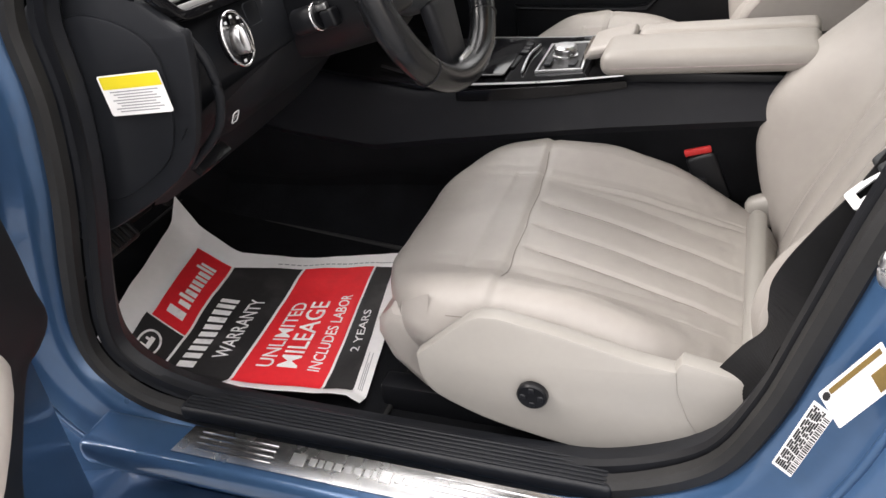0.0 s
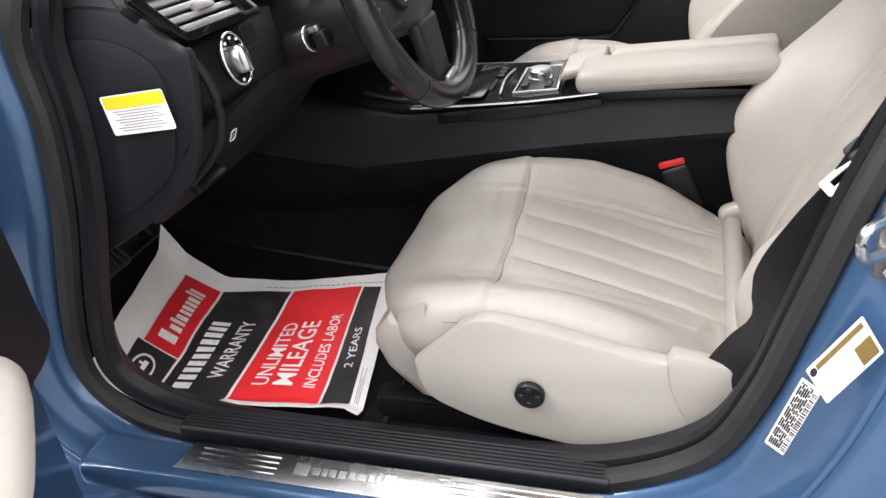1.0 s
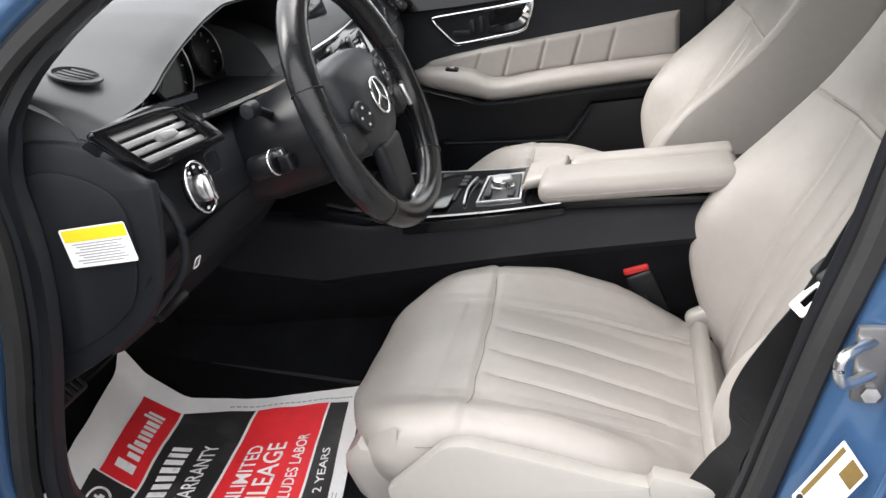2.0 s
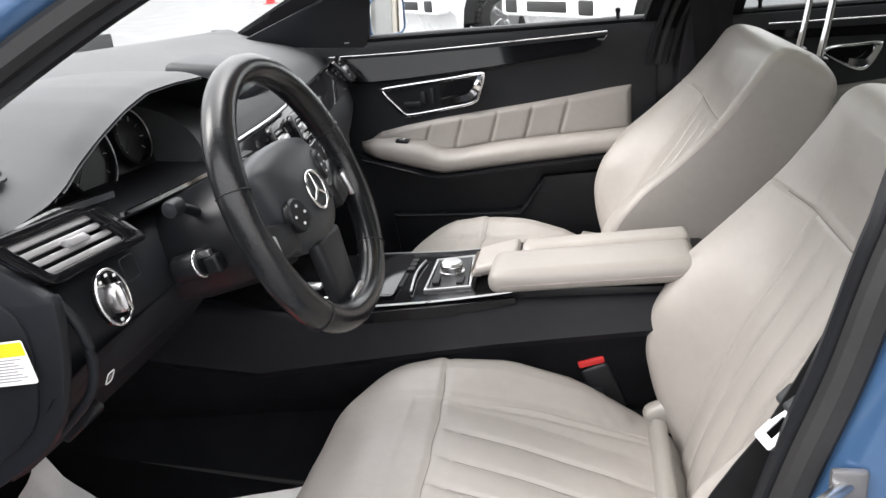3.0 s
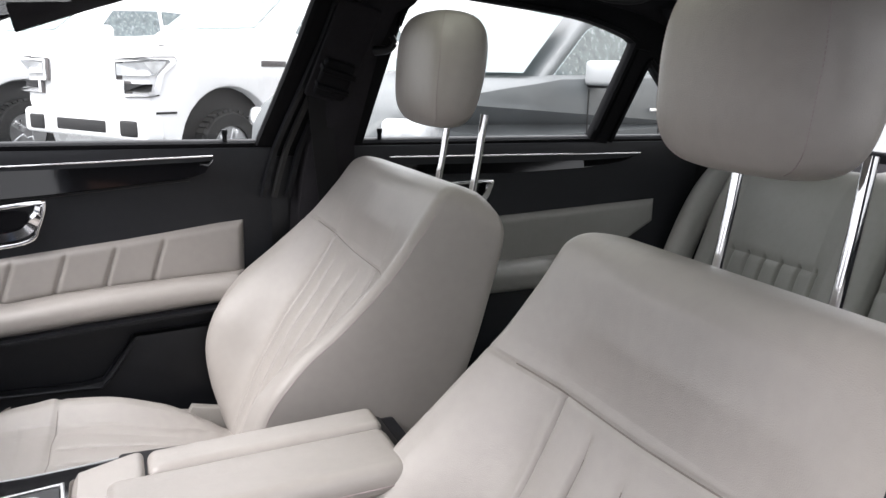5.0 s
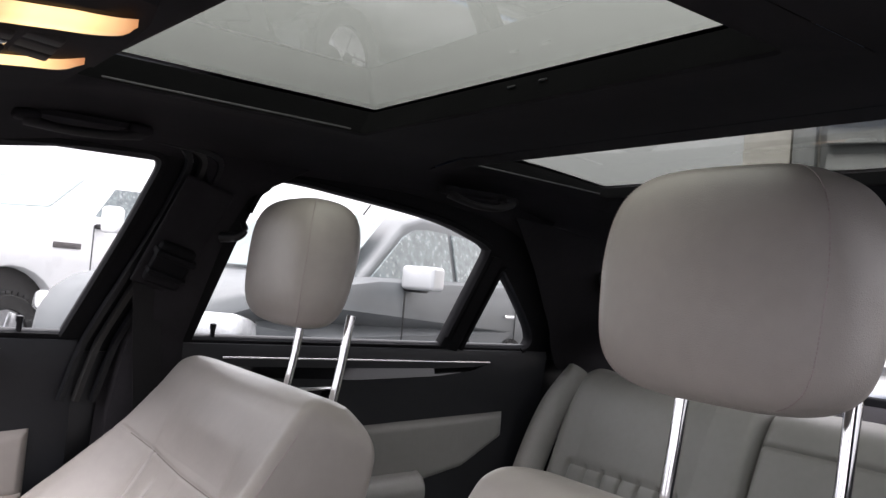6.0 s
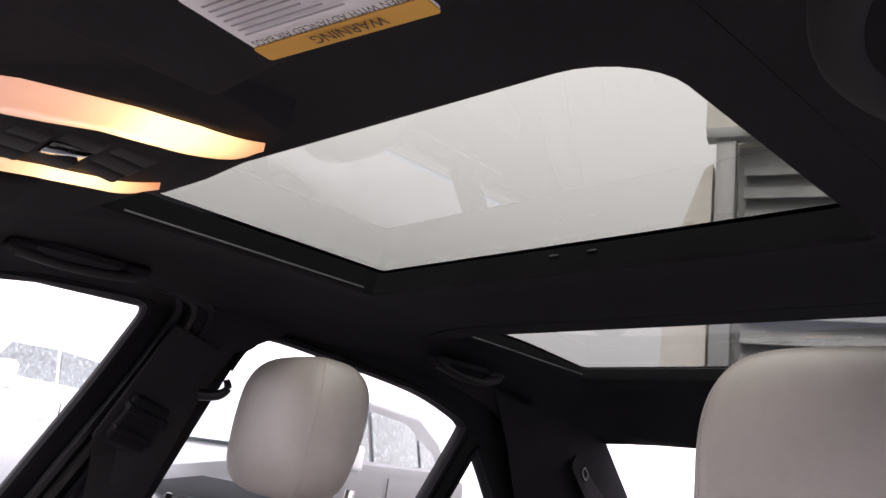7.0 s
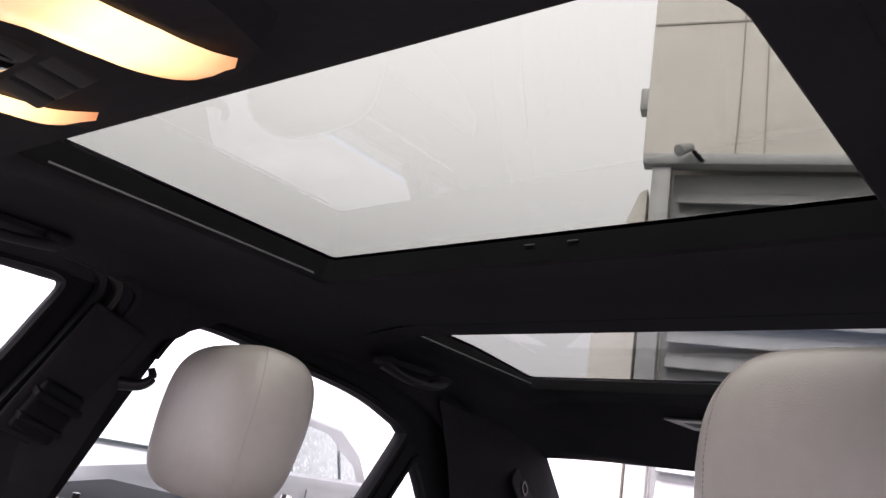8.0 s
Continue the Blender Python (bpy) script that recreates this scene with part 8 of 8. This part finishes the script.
# door striker on the blue pillar
stk = thing("door_striker", "bright steel door striker on the blue pillar", "door striker")
part("striker_plate", rbox((0.436, -0.723, 0.759), (0.028, 0.008, 0.075), 0.004, 2), GUNMETAL, stk)
part("striker_loop", sweep(smoothpath([(0.436, -0.723, 0.782), (0.411, -0.746, 0.782), (0.405, -0.750, 0.772), (0.411, -0.746, 0.753), (0.438, -0.723, 0.750)], 5), 0.0050), SATIN, stk)
part("bolt", lathe([(0.008, 0), (0.008, 0.005), (0.0, 0.006)], 6, pose(0.437, -0.726, 0.732, 90, 0, 0)), STEEL, stk)
part("dimple", lathe([(0.024, 0.0), (0.020, 0.004), (0.012, 0.005), (0.010, 0.001), (0.0, 0.001)], 24, pose(0.475, -0.735, 0.50, 90, 0, 0)), BLUE, opening)

# ---------------------------------------------------------------- seat belts
def ribbon(pts, w, face, t=0.0012):
    """A flat strap along pts; face gives the way its flat side looks at each point."""
    p = smoothpath(pts, 8)
    f = smoothpath(face, 8)
    rings_ = []
    for i, q in enumerate(p):
        tg = (p[min(i + 1, len(p) - 1)] - p[max(i - 1, 0)]).normalized()
        n = (f[i] - tg * f[i].dot(tg)).normalized()
        s = tg.cross(n)
        rings_.append([q + s * w / 2 + n * t, q + s * w / 2 - n * t, q - s * w / 2 - n * t, q - s * w / 2 + n * t])
    return loft(rings_, True)


belt = thing("seat_belt", "black webbing seat belt hanging beside the driver's seat", "seat belt", "seat belts")
part("strap", ribbon([(0.306, -0.632, 0.500), (0.316, -0.634, 0.531), (0.333, -0.634, 0.563), (0.3435, -0.634, 0.592), (0.351, -0.634, 0.630), (0.366, -0.634, 0.677), (0.388, -0.636, 0.722), (0.416, -0.636, 0.770), (0.466, -0.638, 0.88), (0.508, -0.642, 0.98), (0.545, -0.648, 1.08), (0.56, -0.65, 1.14)], 0.047,
                     [(-0.2, -1, 0.3), (-0.3, -1, 0.3), (-0.5, -0.6, 0.3), (-0.63, -0.12, 0.38), (-0.6, -0.4, 0.3), (-0.1, -1, 0.3), (0.1, -1, 0.2), (0.1, -1, 0.1), (0.0, -1, 0.1), (0, -1, 0), (0, -1, 0), (0, -1, 0)]), WEB, belt, "black webbing strap")
part("strap_stop", rbox((0.308, -0.630, 0.512), (0.046, 0.014, 0.026), 0.006, 3, pose(0, 0, 0, 0, -25, 0)), WEB, belt)
tn = outline_panel(roundrect(-0.016, -0.030, 0.016, 0.026, 0.004), (roundrect(-0.0075, -0.018, 0.0075, 0.016, 0.002),), 0.004, 0.001)
TM = basis((0.402, -0.646, 0.782), (0.40, -0.85, -0.20), (0.70, 0.15, 0.70)) @ Matrix.Scale(0.64, 4)
bmesh.ops.transform(tn, matrix=TM, verts=tn.verts)
part("tongue", tn, WHITEMARK, belt, "bright metal tongue")
part("tongue_grip", rbox((0, 0, 0), (0.066, 0.034, 0.022), 0.007, 3), GUNGREY, belt, "dark grey plastic grip").matrix_local = TM @ pose(0.0, 0.040, 0.0)
part("guide_ring", rbox((0.562, -0.668, 1.15), (0.075, 0.02, 0.045), 0.008, 3), HARD, belt)
belt2 = thing("seat_belt", "black seat belt with its height guide on the passenger pillar", "seat belt", "seat belts")
part("strap", ribbon([(0.49, 0.655, 1.12), (0.505, 0.672, 1.0), (0.52, 0.680, 0.85), (0.53, 0.682, 0.55)], 0.046, [(0, -1, 0)] * 4), WEB, belt2, "black webbing strap")
GD = basis((0.515, 0.625, 1.135), (0.88, 0.05, -0.25), (0.25, -0.38, 0.88))
part("guide", rbox((0, 0, 0), (0.062, 0.075, 0.020), 0.007, 3), FRAMEBLACK, belt2, "black belt guide").matrix_local = GD
part("guide_slot", rbox((0, 0, 0), (0.070, 0.012, 0.030), 0.004, 2), FRAMEBLACK, belt2).matrix_local = GD @ pose(0, 0.018, 0.004)
part("guide_slot", rbox((0, 0, 0), (0.066, 0.010, 0.028), 0.004, 2), FRAMEBLACK, belt2).matrix_local = GD @ pose(0, -0.016, 0.004)
part("guide_rail", rbox((0, 0, 0), (0.085, 0.20, 0.010), 0.006, 3), LINER, belt2).matrix_local = GD @ pose(0, 0.05, -0.012)

# coat hook on the pillar
hook = thing("coat_hook", "small black coat hook on the pillar", "coat hook")
part("hook_arm", sweep(smoothpath([(0.585, 0.592, 1.190), (0.602, 0.570, 1.192), (0.612, 0.562, 1.203), (0.610, 0.566, 1.216)], 6), 0.0075, scale=lambda t: 1.25 - 0.6 * t), HARD, hook)

# ---------------------------------------------------------------- roof fittings
def grab_handle(name, p0, p1, drop, inward, width=0.011):
    """A bowed flat grip whose ends melt into its two mounts, before a shallow recess."""
    g = thing(name, "black folding grab handle under the roof edge", "grab handle", "grab handles")
    a, b = Vector(p0), Vector(p1)
    arch_ = lambda u: (1 - abs(2 * u - 1) ** 2.6)
    path = [a.lerp(b, u) + Vector((0, inward * arch_(u), -drop * arch_(u))) for u in np.linspace(0, 1, 25)]
    oval = [(width * math.cos(t), 0.0065 * math.sin(t)) for t in np.linspace(0, 2 * math.pi, 15)[:-1]]
    part("grip", sweep(path, oval, scale=lambda t: 1.0 + 0.55 * abs(2 * t - 1) ** 5), GRIP, g)
    for q in (a, b):
        part("mount", rbox(q + Vector((0, 0, 0.005)), (0.036, 0.030, 0.016), 0.0075, 4), LINER, g)
    dish = a.lerp(b, 0.5) + Vector((0, -1.1 * inward, 0.010))
    length = (b - a).length * 0.5
    rings = [[dish + Vector((k * length * math.copysign(abs(math.cos(t)) ** 0.6, math.cos(t)), k * 0.020 * math.sin(t), h)) for t in np.linspace(0, 2 * math.pi, 29)[:-1]] for k, h in ((1.16, 0.004), (1.10, -0.004), (1.02, -0.004), (0.90, 0.002), (0.4, 0.004))]
    part("recess", loft(rings), LINER, g)
    return g


grab_handle("grab_handle", (0.985, 0.510, 1.315), (1.130, 0.508, 1.312), 0.017, -0.016)
grab_handle("grab_handle", (0.27, 0.520, 1.320), (0.42, 0.524, 1.326), 0.010, -0.012, 0.009)
grab_handle("grab_handle", (0.288, -0.462, 1.322), (0.458, -0.478, 1.332), 0.016, 0.032, 0.010)

lamp_drop = lambda x: interp(x, [(0.0, 0.050), (0.02, 0.043), (0.10, 0.016), (0.17, 0.004), (0.21, 0.0)])
oh = thing("overhead_console", "black overhead console with two lit reading lamps", "overhead console")
part("console_shell", loft([[(x, y * w, z - lamp_drop(x)) for y, z in ((-0.150, 1.345), (-0.140, 1.324), (-0.115, 1.314), (0.0, 1.311), (0.115, 1.314), (0.140, 1.324), (0.150, 1.345))] for x, w in ((0.02, 0.72), (0.08, 0.86), (0.16, 0.92), (0.20, 0.90), (0.232, 0.85), (0.262, 0.78))], False, False, False), LINER, oh)
for s in (-1, 1):
    inner = [(0.02, 0.018), (0.12, 0.020), (0.17, 0.028), (0.21, 0.030), (0.236, 0.042), (0.251, 0.064), (0.249, 0.110)]
    outer = [(0.02, 0.094), (0.12, 0.094), (0.17, 0.093), (0.21, 0.094), (0.236, 0.101), (0.249, 0.110)]
    if s > 0:
        inner = [(0.02, 0.082), (0.14, 0.090), (0.19, 0.090), (0.225, 0.078), (0.246, 0.045)]
        outer = [(0.02, 0.126), (0.14, 0.125), (0.19, 0.122), (0.225, 0.112), (0.242, 0.090), (0.246, 0.045)]
    pi, po = smoothpath([(a, b, 0) for a, b in inner], 6), smoothpath([(a, b, 0) for a, b in outer], 6)
    n = 22
    gi = [Vector(pi[int(t * (len(pi) - 1))]) for t in np.linspace(0, 1, n)]
    go = [Vector(po[int(t * (len(po) - 1))]) for t in np.linspace(0, 1, n)]
    rows_ = [[(p.lerp(q, t).x, s * p.lerp(q, t).y, 1.311 - lamp_drop(p.lerp(q, t).x) - 0.006 * math.sin(math.pi * t)) for t in np.linspace(0, 1, 7)] for p, q in zip(gi, go)]
    part("lamp_lens", loft(rows_, False, False, False), LAMP, oh, "warm lit reading lamp lens")
for c in range(5):
    xs_ = 0.062 + 0.036 * c
    for r, (yc, wide) in enumerate(((0.004, 0.024), (0.034, 0.030), (0.066, 0.026))):
        zs_ = 1.3105 - lamp_drop(xs_)
        tip = pose(0, 0, 0, 0, math.degrees(math.atan2(lamp_drop(xs_ + 0.015) - lamp_drop(xs_ - 0.015), 0.030)), 0)
        if (c, r) in ((1, 1), (3, 1)):
            part("lamp_switch", rbox((0, 0, 0), (0.030, wide, 0.004), 0.0015, 2), PIANO, oh, "gloss black switch").matrix_local = Matrix.Translation((xs_, yc, zs_)) @ tip
        else:
            bm = rbox((0, 0, 0), (0.032, wide, 0.008), 0.0038, 4)
            for v in bm.verts:
                v.co.z -= 0.002 * math.sin(v.co.x / 0.031 * math.pi) * (1 if v.co.z < 0 else 0)
            part("lamp_switch", bm, GRIP, oh).matrix_local = Matrix.Translation((xs_, yc, zs_ + 0.002)) @ tip

vis = thing("sun_visor", "black sun visor folded up, with a warning label", "sun visor", "sun visors")
VB = basis((0.165, -0.315, 1.304), (0.0, 1.0, 0.0), (-1.0, 0.0, 0.0))
part("visor_board", rbox((0, 0, 0), (0.33, 0.150, 0.016), 0.007, 3), LINER, vis).matrix_local = VB @ pose(-0.02, 0.055, 0)
vis2 = thing("sun_visor", "black sun visor folded up against the roof", "sun visor", "sun visors")
part("visor_board", rbox((0, 0, 0), (0.33, 0.135, 0.016), 0.007, 3), LINER, vis2).matrix_local = basis((0.13, 0.345, 1.292), (0.0, 1.0, -0.08), (-0.95, 0.0, -0.30))
wl2 = thing("visor_label", "white airbag label with an amber warning band on the visor", "label")
VL = frame_at((0.172, -0.251, 1.2935), Vector((0.191, -0.345, 1.2935)) - Vector((0.172, -0.251, 1.2935)), (-0.98, -0.15, 0.0))
V_ = lambda a, b, d: VL(a, b, 0) + Vector((0, 0, -0.003 - abs(d)))
part("label_paper", outline_panel(roundrect(0, 0, 0.097, 0.052, 0.003), (), 0.0008, 0.0, lambda a, b, d: V_(a, b, 0.0) + Vector((0, 0, d))), PAPER, wl2)
part("label_band", outline_panel(roundrect(0, 0, 0.097, 0.011, 0.002), (), 0.0006, 0.0, lambda a, b, d: V_(a, b, 0.0012) + Vector((0, 0, d))), PRINTAMBER, wl2, "amber warning band")
part("label_word", lettering("WARNING", 0.0085, lambda a, b, d: V_(0.074 - a, 0.0090 - b, 0.0022)), PRINTBLACK, wl2)
part("label_word", lettering("EVEN WITH ADVANCED AIR BAGS", 0.0056, lambda a, b, d: V_(0.092 - a, 0.0165 - b, 0.0022)), PRINTBLACK, wl2)
for k in range(7):
    part("label_line", bars([(0.008, 0.021 + 0.0038 * k, 0.066 - 0.008 * (k % 3), 0.0223 + 0.0038 * k)], lambda a, b, d: V_(a, b, 0.0022)), PRINTGREY, wl2)
part("label_mark", outline_panel([(0.081 + 0.006 * math.cos(a), 0.032 + 0.006 * math.sin(a)) for a in np.linspace(0, 2 * math.pi, 21)[:-1]], ([(0.081 + 0.0045 * math.cos(a), 0.032 + 0.0045 * math.sin(a)) for a in np.linspace(0, 2 * math.pi, 21)[:-1]],), 0.0004, 0.0, lambda a, b, d: V_(a, b, 0.0022)), PRINTBLACK, wl2)

rl = thing("rear_reading_lamp", "small rear reading lamp with a bright rim in the headliner", "reading lamp")
RL = basis((1.446, 0.085, 1.317), (0, -1, 0), (-0.90, 0, 0.43))
part("lamp_rim", outline_panel([(-0.130, 0.013), (-0.085, -0.014), (0.085, -0.014), (0.130, 0.013)], ([(-0.108, 0.008), (-0.080, -0.009), (0.080, -0.009), (0.108, 0.008)],), 0.006, 0.0015), SATIN, rl, "thin satin rim").matrix_local = RL
part("lamp_housing", outline_panel([(-0.108, 0.008), (-0.080, -0.009), (0.080, -0.009), (0.108, 0.008)], (), 0.003), GUNMETAL, rl).matrix_local = RL
part("lamp_lens", outline_panel(roundrect(0.02, -0.006, 0.075, 0.006, 0.004), (), 0.003), LAMPSMALL, rl, "amber lit lens").matrix_local = RL @ pose(0, 0, 0.002)
